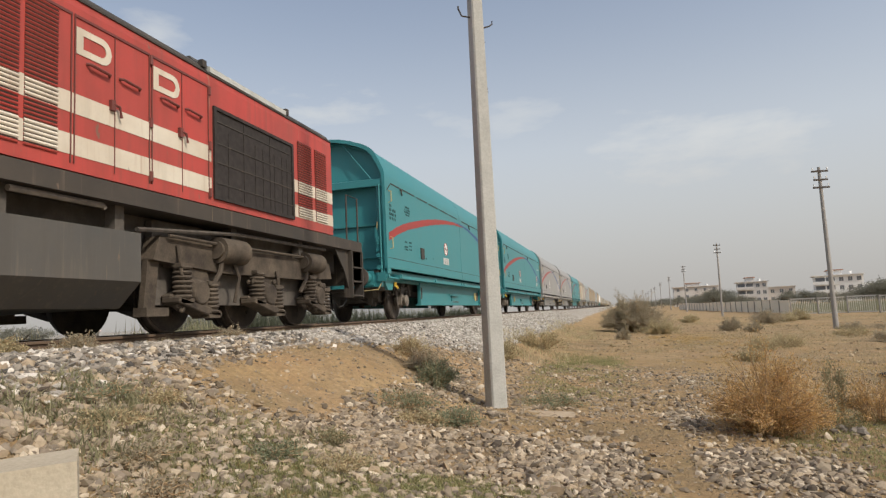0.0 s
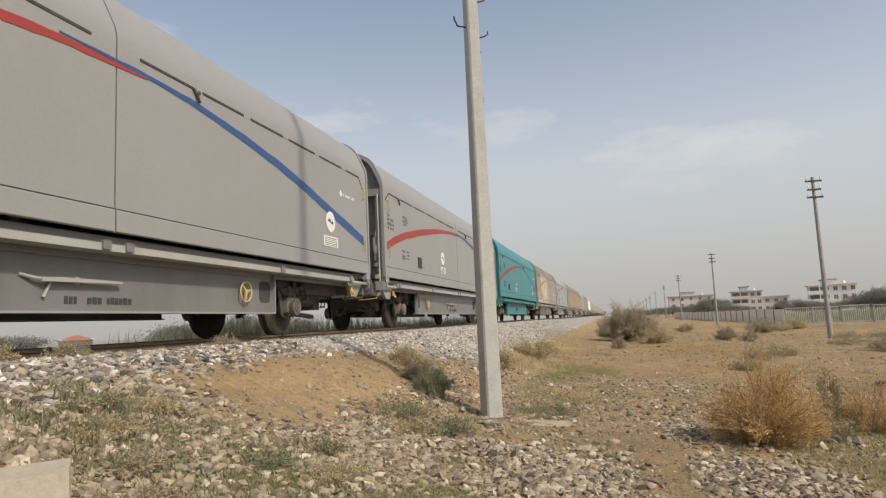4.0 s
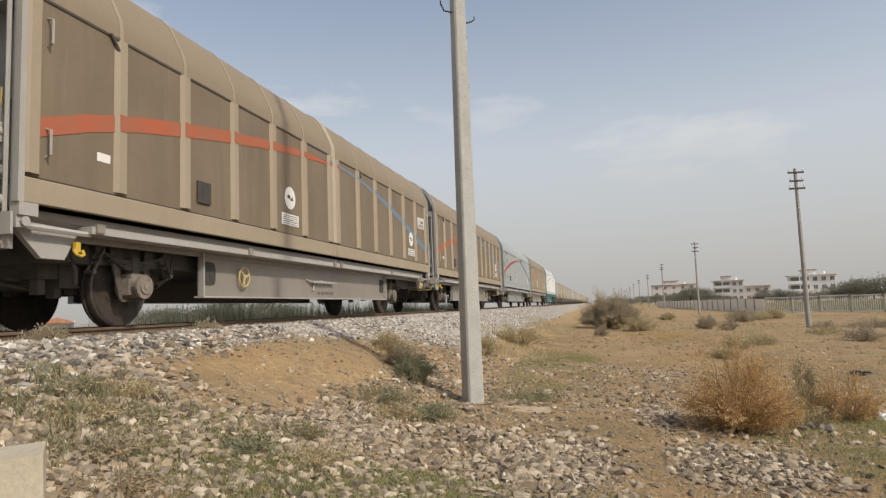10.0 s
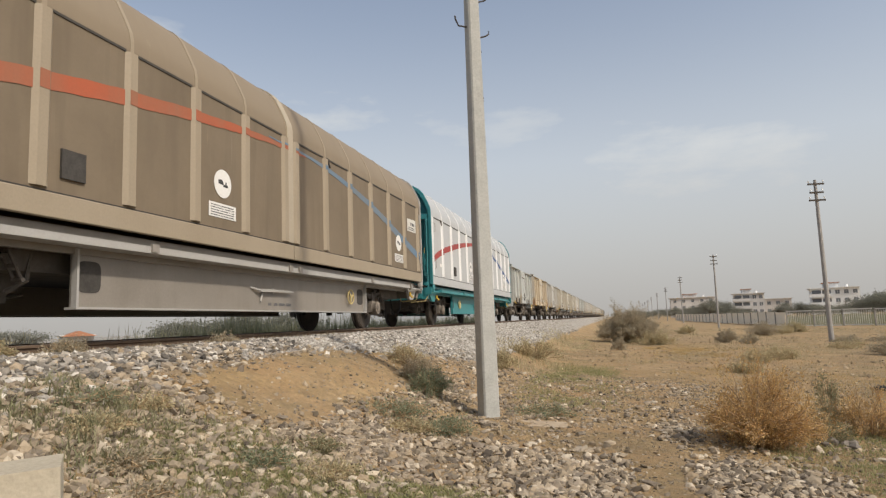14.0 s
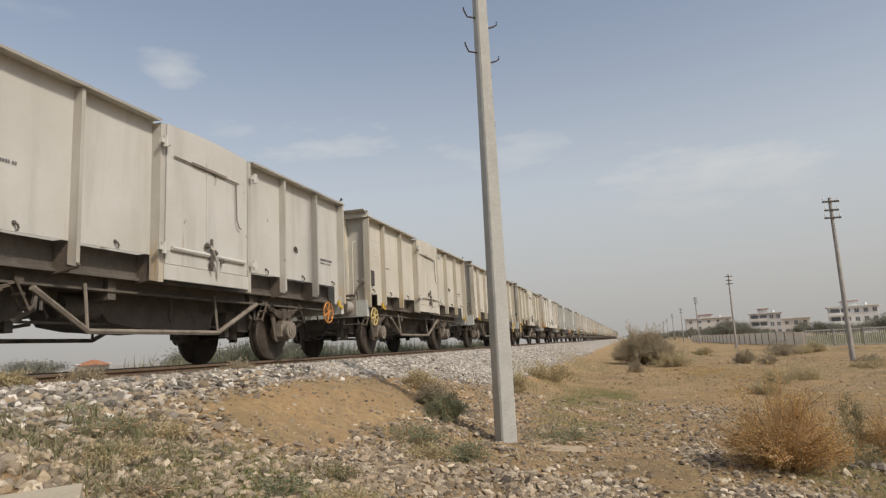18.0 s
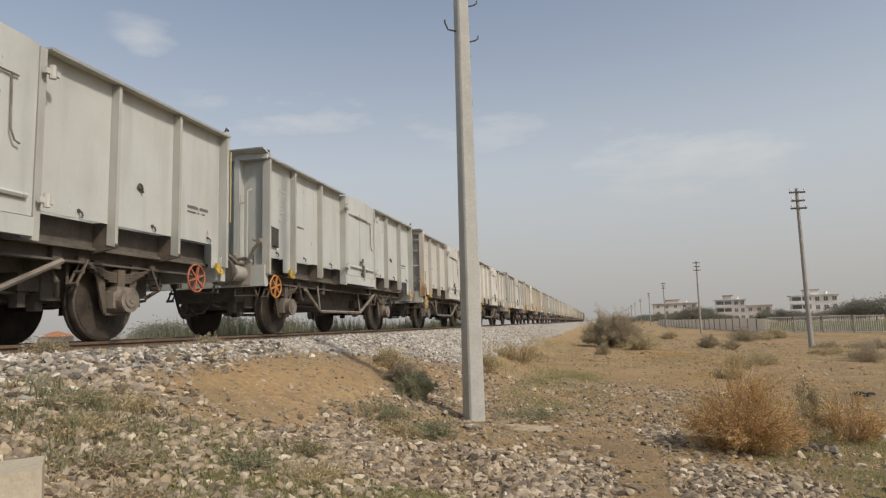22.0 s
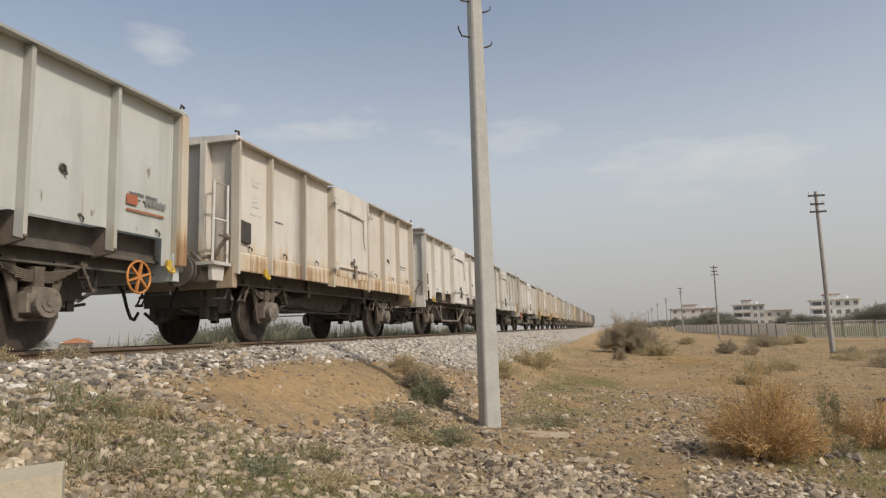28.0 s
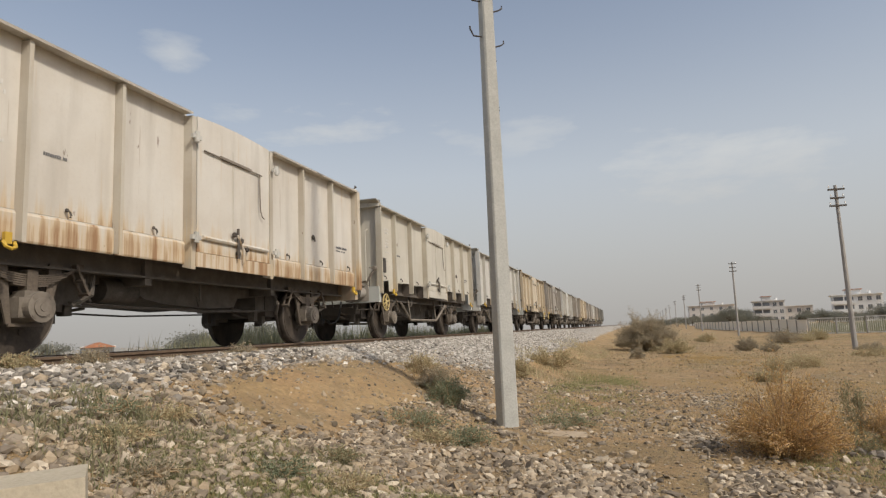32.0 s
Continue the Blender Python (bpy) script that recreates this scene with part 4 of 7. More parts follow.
    if ribs:
        part("joint_band", shell(nb(), mid - 0.22, mid - 0.015, 0.03, 0.022, 1.6), "white" if ribs == "white" else "joint", w, "pale band over the joint of the walls", True)
    for s in (-1, 1):
        x = s * 1.40
        # where ribs stand proud the band is painted over the sheet between them and across each rib
        bm = nb()
        strip(bm, RED, RED_W, x, 0.004)
        part("red_stripe", bm, red, w, "red painted swoosh")
        bm = nb()
        strip(bm, BLUE, BLUE_W, x, 0.004)
        part("blue_stripe", bm, blue, w, "blue painted swoosh")
        if ribs:
            for nm, mids, wid, mt in (("red_stripe", RED, RED_W, red), ("blue_stripe", BLUE, BLUE_W, blue)):
                bm = nb()
                ys, zs = [p[0] for p in mids], [p[1] for p in mids]
                for a, b in ((0.06, mid - 0.012), (mid + 0.012, COVER_LEN - 0.06)):
                    for k in range(7):
                        y = a + 0.10 + 1.225 * k
                        if ys[0] < y < ys[-1]:
                            z, h = float(np.interp(y, ys, zs)), float(np.interp(y, ys, wid)) / 2
                            bx(bm, *sorted((x + s * 0.046, x + s * 0.050)), y - 0.058, y + 0.058, z - h, z + h)
                part(nm, bm, mt, w, "stripe painted across the ribs")["kind"] = "stuff"
        part("card_frame", bx(nb(), *sorted((x + s * 0.002, x + s * 0.03)), 2.86, 3.17, 1.73, 2.04), "black", w, "dark card frame", False, 0.008)
        for y, q in ((5.68, 1.0), (13.55, 1.0)):
            z0 = 2.24
            off = 0.006
            bm = nb()
            cy(bm, (x + s * off - (0.003 if s < 0 else 0), y, z0), 0, 0.21 * q, 0.004, 28)
            sign = part("warning_disc", bm, "signwhite", w, "round white warning disc with a red ring")
            if skin == "teal" or skin == "pale" and y < 8:
                bm = nb()
                ring(bm, (x + s * (off + 0.006), y, z0), 0, 0.200 * q, 0.009, 28, 4)
                ex(bm, [(y - 0.135 * q, z0 + 0.125 * q), (y - 0.12 * q, z0 + 0.14 * q), (y + 0.135 * q, z0 - 0.125 * q), (y + 0.12 * q, z0 - 0.14 * q)], 0, *sorted((x + s * (off + 0.005), x + s * (off + 0.008))))
                part("red_ring", bm, "redstripe", sign)
            bm = nb()
            # a small truck-like mark with a slanting arm
            flat_x = sorted((x + s * (off + 0.004), x + s * (off + 0.006)))
            ex(bm, [(y - 0.11, z0 + 0.045), (y - 0.03, z0 + 0.06), (y + 0.01, z0 + 0.02), (y + 0.01, z0 - 0.02), (y - 0.11, z0 - 0.005)], 0, *flat_x)
            bx(bm, *flat_x, y + 0.012, y + 0.12, z0 - 0.045, z0 - 0.005)
            bx(bm, *flat_x, y + 0.06, y + 0.09, z0 - 0.005, z0 + 0.035)
            part("pictogram", bm, "ink", sign)
            part("text_plate", bx(nb(), *sorted((x + s * off, x + s * (off + 0.004))), y - 0.33 * q, y + 0.33 * q, 1.73, 1.94), "signwhite", w, "white plate with small print")
            bars(w, x + s * (off + 0.001), [(y - 0.29 * q, 1.75 + 0.036 * k, 0.58 * q, 0.015) for k in range(5)], "stencil", "small_print", 5)
        if not ribs:
            bars(w, x, [(0.36, 2.88, 0.2, 0.075), (0.33, 2.77, 0.5, 0.075), (0.33, 2.66, 0.5, 0.075), (0.33, 2.55, 0.46, 0.075), (1.60, 3.03, 0.36, 0.045), (1.54, 2.96, 0.48, 0.05), (1.54, 2.89, 0.48, 0.05), (1.62, 2.82, 0.34, 0.045), (1.46, 2.06, 0.22, 0.05), (1.43, 1.93, 0.28, 0.05), (1.43, 1.86, 0.28, 0.05), (1.82, 2.07, 0.22, 0.05), (1.80, 1.98, 0.26, 0.04), (1.82, 1.88, 0.22, 0.05), (3.3, 1.75, 0.16, 0.04), (4.1, 1.80, 0.12, 0.03)], "tealmark" if skin == "teal" else "stencil", "marking", 7)
        if not ribs:
            bars(w, x, [(14.22, 2.885, 0.66, 0.06)], "signwhite", "marking", 9)
            part("emblem", ex(nb(), [(14.03, 2.93), (14.10, 3.01), (14.17, 2.915), (14.10, 2.84)], 0, *sorted((x + s * 0.003, x + s * 0.006))), "signwhite", w, "plain white diamond")
        else:
            part("small_label", bx(nb(), *sorted((x + s * 0.003, x + s * 0.007)), 1.02, 1.22, 1.92, 2.02), "signwhite", w, "small white paper label")
        if extra == "yellow_plate":
            part("small_plate", bx(nb(), *sorted((x + s * 0.003, x + s * 0.008)), 0.55, 0.88, 1.95, 2.10), "yellow", w, "small yellow plate")
            bars(w, x + s * 0.005, [(0.58, 1.97, 0.10, 0.10), (0.70, 2.04, 0.15, 0.025), (0.70, 1.99, 0.13, 0.025)], "ink", "plate_print", 13)
        elif extra == "white_plate":
            part("white_plate", ex(nb(), [(14.34, 2.68), (15.10, 2.70), (15.10, 3.06), (14.34, 3.03)], 0, *sorted((x + s * 0.004, x + s * 0.008))), "paleink", w, "dirty white label plate")
            bars(w, x + s * 0.006, [(14.60, 2.86, 0.40, 0.09), (14.42, 2.78, 0.6, 0.035), (14.42, 2.73, 0.55, 0.03)], "stencil", "plate_print", 12)
        # frame under the sliding walls
        part("side_beam", bx(nb(), *sorted((s * 1.16, s * 1.415)), 0.95, COVER_LEN - 0.95, 1.075, 1.16), beam, w, "pale running rail", False, 0.008)
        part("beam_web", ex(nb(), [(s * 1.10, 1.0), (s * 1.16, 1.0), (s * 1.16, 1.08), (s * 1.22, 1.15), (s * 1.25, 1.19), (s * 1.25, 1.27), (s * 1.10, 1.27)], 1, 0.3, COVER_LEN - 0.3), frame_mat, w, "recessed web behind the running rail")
        bm = nb()
        ex(bm, [(3.32, 0.42), (11.70, 0.42), (11.70, 1.02), (11.4, 1.06), (3.62, 1.06), (3.32, 1.02)], 0, *sorted((s * 1.10, s * 1.125)))
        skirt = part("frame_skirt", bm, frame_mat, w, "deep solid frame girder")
        bm = nb()
        bx(bm, *sorted((s * 1.04, s * 1.20)), 3.32, 11.70, 0.395, 0.42)
        bx(bm, *sorted((s * 1.10, s * 1.20)), 3.32, 3.35, 0.42, 1.06)
        bx(bm, *sorted((s * 1.10, s * 1.20)), 11.67, 11.70, 0.42, 1.06)
        part("skirt_flange", bm, end_mat, skirt)
        bm = nb()
        for y in (3.56, 11.46):
            bm = nb()
            ex(bm, [(y + 0.17 * math.copysign(abs(math.cos(u)) ** 0.5, math.cos(u)), 0.76 + 0.18 * math.copysign(abs(math.sin(u)) ** 0.5, math.sin(u))) for u in np.linspace(0, 2 * math.pi, 21)[:-1]], 0, *sorted((s * 1.126, s * 1.130)))
            part("skirt_opening", bm, "black", skirt, "dark rounded opening")
        bars(skirt, s * 1.125, [(7.4, 0.50, 1.05, 0.085)] if skin == "grey" else [(7.4, 0.50, 0.8, 0.05)], "ink" if skin == "grey" else "stencil", "marking", 11)
        bm = nb()
        ex(bm, [(7.05, 0.72), (8.15, 0.74), (8.15, 0.765), (7.30, 0.775), (7.05, 0.76)], 0, *sorted((s * 1.17, s * 1.21)))
        tube(bm, [(s * 1.13, 6.85, 0.79), (s * 1.18, 7.0, 0.75), (s * 1.19, 7.1, 0.745)], 0.018)
        tube(bm, [(s * 1.14, 7.22, 0.74), (s * 1.15, 7.12, 0.56)], 0.018)
        cy(bm, (s * 1.135 - 0.015, 7.55, 0.75), 0, 0.045, 0.03, 12)
        part("brake_lever", bm, beam, skirt, "brake change-over lever")
        bm = nb()
        for y in (1.0, 4.2, 7.6, 7.95, 11.5, 14.4):
            bx(bm, *sorted((s * 1.41, s * 1.44)), y, y + 0.12, 1.09, 1.19)
        part("rail_stop", bm, frame_mat, w)["kind"] = "stuff"
    handwheel(w, 1.19, 4.45, 0.74, 0.155, spokes=3)
    part("floor", bx(nb(), -1.15, 1.15, 0.1, COVER_LEN - 0.1, 1.1, 1.26), "under", w)
    part("underframe", bx(nb(), -0.9, 0.9, 0.8, 14.8, 0.80, 1.1), "under", w, "sooty underframe")
    bm = nb()
    cy(bm, (0.45, 13.55, 0.78), 1, 0.2, 0.75, 16)
    bx(bm, 0.30, 0.66, 13.35, 13.5, 0.45, 0.95)
    bx(bm, 0.1, 0.5, 14.5, 14.8, 0.52, 0.9)
    tube(bm, [(0.6, 13.5, 0.42), (0.62, 14.2, 0.36)], 0.05)
    part("air_reservoir", bm, "under", w, "sooty air reservoir and pipes")
    for y, d in ((0.0, -1), (COVER_LEN, 1)):
        e = y - d * 0.24
        # recessed end wall with ribs, inside an arched end frame
        prof = shell_profile(-0.06)
        full = prof + [(-x, z) for x, z in prof[::-1][1:]]
        part("end_wall", ex(nb(), full, 1, *sorted((e, e - d * 0.03))), end_mat, w)
        bm = shell(nb(), *sorted((y, y - d * 0.07)), 0.075, 0.028)
        part("end_arch", bm, end_mat, w, "arched end frame", True)
        part("end_roof", shell(nb(), *sorted((y - d * 0.14, e)), 0.03, -0.05, 3.2), end_mat, w, "", True)
        bm = nb()
        for z in (1.60, 2.42):
            bx(bm, -1.28, 1.28, *sorted((e, e + d * 0.06)), z - 0.022, z + 0.022)
        part("end_rib", bm, end_mat, w)
        part("end_ledge", ex(nb(), [(e, 3.60), (e + d * 0.22, 3.54), (e + d * 0.22, 3.37), (e, 3.37)], 0, -1.32, 1.32), end_mat, w, "", False, 0.01)
        for s in (-1, 1):
            part("end_corner", bx(nb(), *sorted((s * 1.31, s * 1.395)), *sorted((y - d * 0.02, y - d * 0.16)), 1.05, 3.6), end_mat, w, "", False, 0.012)
            bm = nb()
            tube(bm, [(s * 1.27, y - d * 0.0, 1.05), (s * 1.27, y - d * 0.0, 3.40)], 0.024)
            tube(bm, [(s * 1.20, y - d * 0.05, 1.45), (s * 1.20, y - d * 0.05, 3.4)], 0.018)
            cy(bm, (s * 1.19, y - 0.035, 2.0), 1, 0.05, 0.07, 12)
            bx(bm, s * 1.19 - 0.03, s * 1.19 + 0.03, y - 0.03, y + 0.03, 1.90, 2.10)
            cy(bm, (s * 1.22, y + d * 0.02 - 0.04, 1.32), 1, 0.06, 0.08, 12)
            part("lock_rod", bm, beam, w, "vertical lock rod")
            part("end_brace", tube(nb(), [(s * 0.30, e + d * 0.12, 4.50), (s * 1.05, e + d * 0.18, 3.56)], 0.016), frame_mat, w)
        if d > 0:
            part("handrail", tube(nb(), [(1.31, y - d * 0.04, 2.80), (1.31, y + d * 0.14, 2.80), (1.31, y + d * 0.14, 1.66), (1.31, y - d * 0.04, 1.66)], 0.014), "dullyellow", w, "yellow bent end handrail")
        # lock lever, and the roller box at the foot of the lock rod
        bm = nb()
        ex(bm, [(1.12, 2.30), (1.17, 2.36), (1.24, 2.0), (1.24, 1.72), (1.14, 1.72), (1.10, 2.0)], 1, *sorted((y - d * 0.10, y - d * 0.02)))
        cy(bm, (1.20, y - d * 0.02 - 0.04, 1.62), 1, 0.055, 0.08, 12)
        lever = part("lock_lever", bm, end_mat, w, "cranked lock lever", False, 0.008)
        part("lever_grip", tube(nb(), [(1.17, y - d * 0.03, 2.28), (1.19, y - d * 0.01, 2.46)], 0.014), "dullyellow", lever, "yellow grip")
        bm = nb()
        bx(bm, 1.34, 1.425, *sorted((y - d * 0.02, y - d * 0.24)), 1.17, 1.30)
        bx(bm, 1.16, 1.38, *sorted((y + d * 0.0, y + d * 0.03)), 0.98, 1.20)
        cy(bm, (1.33, y - d * 0.10, 1.11), 0, 0.05, 0.10, 10)
        part("roller_box", bm, end_mat, w, "roller box under the wall's corner", False, 0.008)
        part("buffer_beam", bx(nb(), -1.25, 1.25, *sorted((y - d * 0.12, y + d * 0.0)), 0.85, 1.2), frame_mat, w, "", False, 0.01)
        bm = nb()
        ex(bm, [(y - d * 0.05, 1.15), (y - d * 0.95, 1.12), (y - d * 0.75, 0.78), (y - d * 0.45, 0.78)], 0, 1.18, 1.25)
        part("jacking_bracket", ex(nb(), [(y - d * 0.05, 1.15), (y - d * 0.95, 1.12), (y - d * 0.75, 0.78), (y - d * 0.45, 0.78)], 0, -1.25, -1.18), end_mat, w, "triangular jacking bracket")
        part("jacking_bracket", bm, end_mat, w, "triangular jacking bracket")
        part("drive_shaft", tube(nb(), [(1.34, y - d * 0.02, 1.08), (1.34, y - d * 1.0, 1.07)], 0.032), beam, w)
        lash_hook(w, 1.30, y - d * 0.86, 0.86)
        bm = nb()
        tube(bm, [(0.70, y, 0.90), (0.71, y + d * 0.06, 0.76), (1.18, y + d * 0.06, 0.78), (1.24, y, 0.92)], 0.014)
        part("shunter_step", bm, "dullyellow", w, "yellow bent shunter's step")
        buffer_pair(w, y, d, frame_mat, 0.52)
    for y in (2.1, 12.5):
        brake_gear(w, y)
        suspension(w, y)
        wheelset(w, y)
    return w


# ---- diesel locomotive (its own y runs with the track; its tail stands at TAIL) ----
TAIL = 13.35


def locomotive():
    w = empty("diesel_locomotive")
    rear, front = 11.55, -4.6
    hx = 1.40
    # hood: straight sides, rounded shoulders, flat grey roof
    prof = [(hx, 1.78), (hx, 3.58), (1.385, 3.68), (-1.385, 3.68), (-hx, 3.58), (-hx, 1.78)]
    part("hood", ex(nb(), prof, 1, front, rear), "locored", w, "red painted sheet-steel engine hood", False, 0.02)
    part("roof", ex(nb(), [(1.385, 3.684), (1.33, 3.78), (1.17, 3.90), (1.05, 3.98), (-1.05, 3.98), (-1.17, 3.90), (-1.33, 3.78), (-1.385, 3.684)], 1, front, rear - 0.02), "locogrey", w, "grey sooty roof", False, 0.015)
    part("roof_edge", bx(nb(), 1.382, 1.405, front, rear, 3.675, 3.70), "black", w)
    part("roof_hatch", ex(nb(), [(1.36, 3.72), (1.24, 3.87), (1.14, 3.93), (1.10, 3.99), (0.2, 4.02), (0.2, 3.7)], 1, 7.55, 9.95), "tank", w, "raised grey roof hatch over the radiator", False, 0.01)
    part("hatch_strip", bx(nb(), 1.36, 1.41, 7.58, 9.75, 3.71, 3.79), "bluegrey", w, "pale galvanised strip along the hatch", False, 0.008)
    bm = nb()
    for y in (7.5, 9.85):
        bx(bm, 1.30, 1.38, y - 0.04, y + 0.05, 3.76, 3.86)
    part("hatch_latch", bm, "locogrey", w, "", False, 0.01)
    cab = part("cab", ex(nb(), [(1.42, 1.5), (1.42, 3.6), (1.1, 4.05), (-1.1, 4.05), (-1.42, 3.6), (-1.42, 1.5)], 1, front - 2.4, front - 0.01), "locored", w, "red driver's cab", False, 0.03)
    for s in (-1, 1):
        for y in (front - 2.1, front - 1.05):
            part("cab_window", bx(nb(), *sorted((s * 1.421, s * 1.44)), y, y + 0.8, 2.75, 3.45), "mesh", cab)
    part("frame", bx(nb(), -1.40, 1.40, front - 3.6, 13.0, 1.55, 1.765), "locogrey", w, "dark grey main frame", False, 0.015)
    part("frame_lower", bx(nb(), -0.9, 0.9, front - 3.0, 12.6, 1.1, 1.55), "under", w)
    for s in (-1, 1):
        x = s * hx
        # two cream bands, broken at the radiator grille
        for z0, z1 in ((2.40, 2.62), (1.95, 2.17)):
            for a, b in ((front, 7.60), (9.98, rear)):
                bm = nb()
                ex(bm, [(a, z0), (b, z0), (b, z1), (a, z1)], 0, *sorted((x + s * 0.003, x + s * 0.006)))
                part("cream_band", bm, "lococream", w, "cream painted band")
        # hood doors: raised leaves with a handle and hinges
        ys = [-4.4, -3.2, -2.0, -0.8, 0.4, 1.6, 2.9, 4.05, 5.23, 6.39, 7.56]
        for a, b in zip(ys, ys[1:]):
            vent = a in (4.05, 0.4, -3.2)
            bm = nb()
            ex(bm, [(a + 0.015, 1.86), (a + 0.015, 3.5), (b - 0.015, 3.5), (b - 0.015, 1.86), (b - 0.03, 1.86), (b - 0.03, 3.47), (a + 0.03, 3.47), (a + 0.03, 1.86)], 0, *sorted((x, x + s * 0.012)))
            leaf = part("hood_door", bm, "oldmaroon", w, "hinged hood door with dark red seams")
            if vent:
                for c0, c1 in ((a + 0.16, a + 0.55), (a + 0.61, b - 0.19)):
                    bm = nb()
                    for k in range(34):
                        z = 1.92 + 0.046 * k
                        ex(bm, [(x, z), (x + s * 0.016, z), (x + s * 0.022, z + 0.012), (x, z + 0.03)], 1, c0, c1)
                    part("louvre", bm, "locored", leaf, "pressed louvres")
                    for za, zb in ((1.94, 2.16), (2.39, 2.61)):
                        bm = nb()
                        for k in range(34):
                            z = 1.92 + 0.046 * k
                            if za < z < zb:
                                ex(bm, [(x + s * 0.012, z - 0.002), (x + s * 0.019, z - 0.002), (x + s * 0.026, z + 0.012), (x + s * 0.012, z + 0.033)], 1, c0, c1)
                        part("cream_louvre", bm, "lococream", leaf, "louvres painted with the cream band")
                    bm = nb()
                    for k in range(34):
                        bx(bm, *sorted((x + s * 0.004, x + s * 0.010)), c0, c1, 1.952 + 0.046 * k, 1.962 + 0.046 * k)
                    part("louvre_gap", bm, "black", leaf)
            else:
                mid = (a + b) / 2
                part("leaf_seam", bx(nb(), *sorted((x + s * 0.006, x + s * 0.011)), mid - 0.006, mid + 0.006, 1.86, 3.47), "oldmaroon", leaf)
                for h in (a + 0.18, mid + 0.07):
                    bm = nb()
                    tube(bm, [(x + s * 0.004, h, 3.00), (x + s * 0.05, h + 0.03, 2.99), (x + s * 0.05, h + 0.29, 2.97), (x + s * 0.004, h + 0.32, 2.97)], 0.017)
                    part("door_handle", bm, "oldmaroon", leaf, "dark red bent handle")
                bm = nb()
                bx(bm, *sorted((x, x + s * 0.045)), mid - 0.08, mid - 0.02, 2.58, 2.70)
                tube(bm, [(x + s * 0.03, mid - 0.05, 2.66), (x + s * 0.05, mid + 0.03, 2.64), (x + s * 0.05, mid + 0.06, 2.52)], 0.018)
                part("door_latch", bm, "oldmaroon", leaf)
                for z in (1.95, 2.62, 3.42) if s > 0 else ():
                    part("hinge", cy(nb(), (x + s * 0.015, b, z - 0.06), 2, 0.024, 0.12, 8), "oldmaroon", leaf)
        # block letters of the side, as raised plates
        for y in (5.27, 6.44):
            bm = nb()
            outer = [(y, 3.07), (y, 3.37), (y + 0.36, 3.37)] + [(y + 0.36 + 0.13 * math.sin(u), 3.22 + 0.15 * math.cos(u)) for u in (0.5, 1.0, 1.57, 2.14, 2.64)] + [(y + 0.36, 3.07)]
            inner = [(y + 0.09, 3.145), (y + 0.09, 3.295), (y + 0.34, 3.295)] + [(y + 0.34 + 0.07 * math.sin(u), 3.22 + 0.075 * math.cos(u)) for u in (0.5, 1.0, 1.57, 2.14, 2.64)] + [(y + 0.34, 3.145)]
            n = len(outer)
            for k in range(n):
                q = (k + 1) % n
                ex(bm, [outer[k], outer[q], inner[q], inner[k]], 0, *sorted((x + s * 0.003, x + s * 0.009)))
            part("letter_plate", bm, "lococream", w, "cream block letter")
        # radiator grille with mesh of bars
        part("radiator_core", bx(nb(), *sorted((x - s * 0.02, x + s * 0.012)), 7.70, 9.88, 1.93, 3.18), "mesh", w, "dark radiator opening")
        for y, q in ((8.0, 0.006), (8.41, 0.012), (8.72, 0.005), (8.95, 0.008), (9.17, 0.012), (9.30, 0.006), (9.55, 0.006), (9.72, 0.008)):
            part("grille_bar", bx(nb(), *sorted((x + s * 0.014, x + s * 0.02)), y - q, y + q, 1.93, 3.18 if q > 0.01 else 2.9), "mesh", w)
        for z in (2.12, 2.42, 2.70, 3.02):
            part("grille_bar", bx(nb(), *sorted((x + s * 0.012, x + s * 0.022)), 7.7, 9.88, z - 0.008, z + 0.008), "locogrey", w)
        bm = nb()
        for a, b, c, d in ((7.64, 7.70, 1.88, 3.23), (9.88, 9.94, 1.88, 3.23), (7.7, 9.88, 1.88, 1.93), (7.7, 9.88, 3.18, 3.23)):
            bx(bm, *sorted((x, x + s * 0.035)), a, b, c, d)
        part("grille_frame", bm, "mesh", w, "dark grille frame", False, 0.006)
        # rear louvred door
        for c0, c1 in ((10.12, 10.66), (10.80, 11.28)):
            bm = nb()
            for k in range(30):
                z = 1.98 + 0.046 * k
                ex(bm, [(x + s * 0.006, z), (x + s * 0.02, z), (x + s * 0.026, z + 0.012), (x + s * 0.006, z + 0.028)], 1, c0, c1)
            part("louvre", bm, "locored", w, "pressed louvres")
            for za, zb in ((1.94, 2.16), (2.39, 2.61)):
                bm = nb()
                for k in range(30):
                    z = 1.98 + 0.046 * k
                    if za < z < zb:
                        ex(bm, [(x + s * 0.015, z - 0.002), (x + s * 0.023, z - 0.002), (x + s * 0.030, z + 0.012), (x + s * 0.015, z + 0.031)], 1, c0, c1)
                part("cream_louvre", bm, "lococream", w, "louvres painted with the cream band")
            bm = nb()
            for k in range(30):
                bx(bm, *sorted((x + s * 0.008, x + s * 0.014)), c0, c1, 2.010 + 0.046 * k, 2.019 + 0.046 * k)
            part("louvre_gap", bm, "black", w)
        # fuel tank, pipes and brackets under the frame
        bm = nb()
        ex(bm, [(s * 1.36, 1.24), (s * 1.36, 0.66), (s * 1.05, 0.36), (0, 0.36), (0, 1.24)], 1, 0.2, 6.28)
        part("fuel_tank", bm, "tank", w, "grey slab-sided fuel tank", False, 0.02)
        part("air_pipe", tube(nb(), [(s * 1.30, 4.6, 1.50), (s * 1.30, 5.75, 1.50), (s * 1.30, 5.78, 1.47)], 0.035), "axlebox", w)
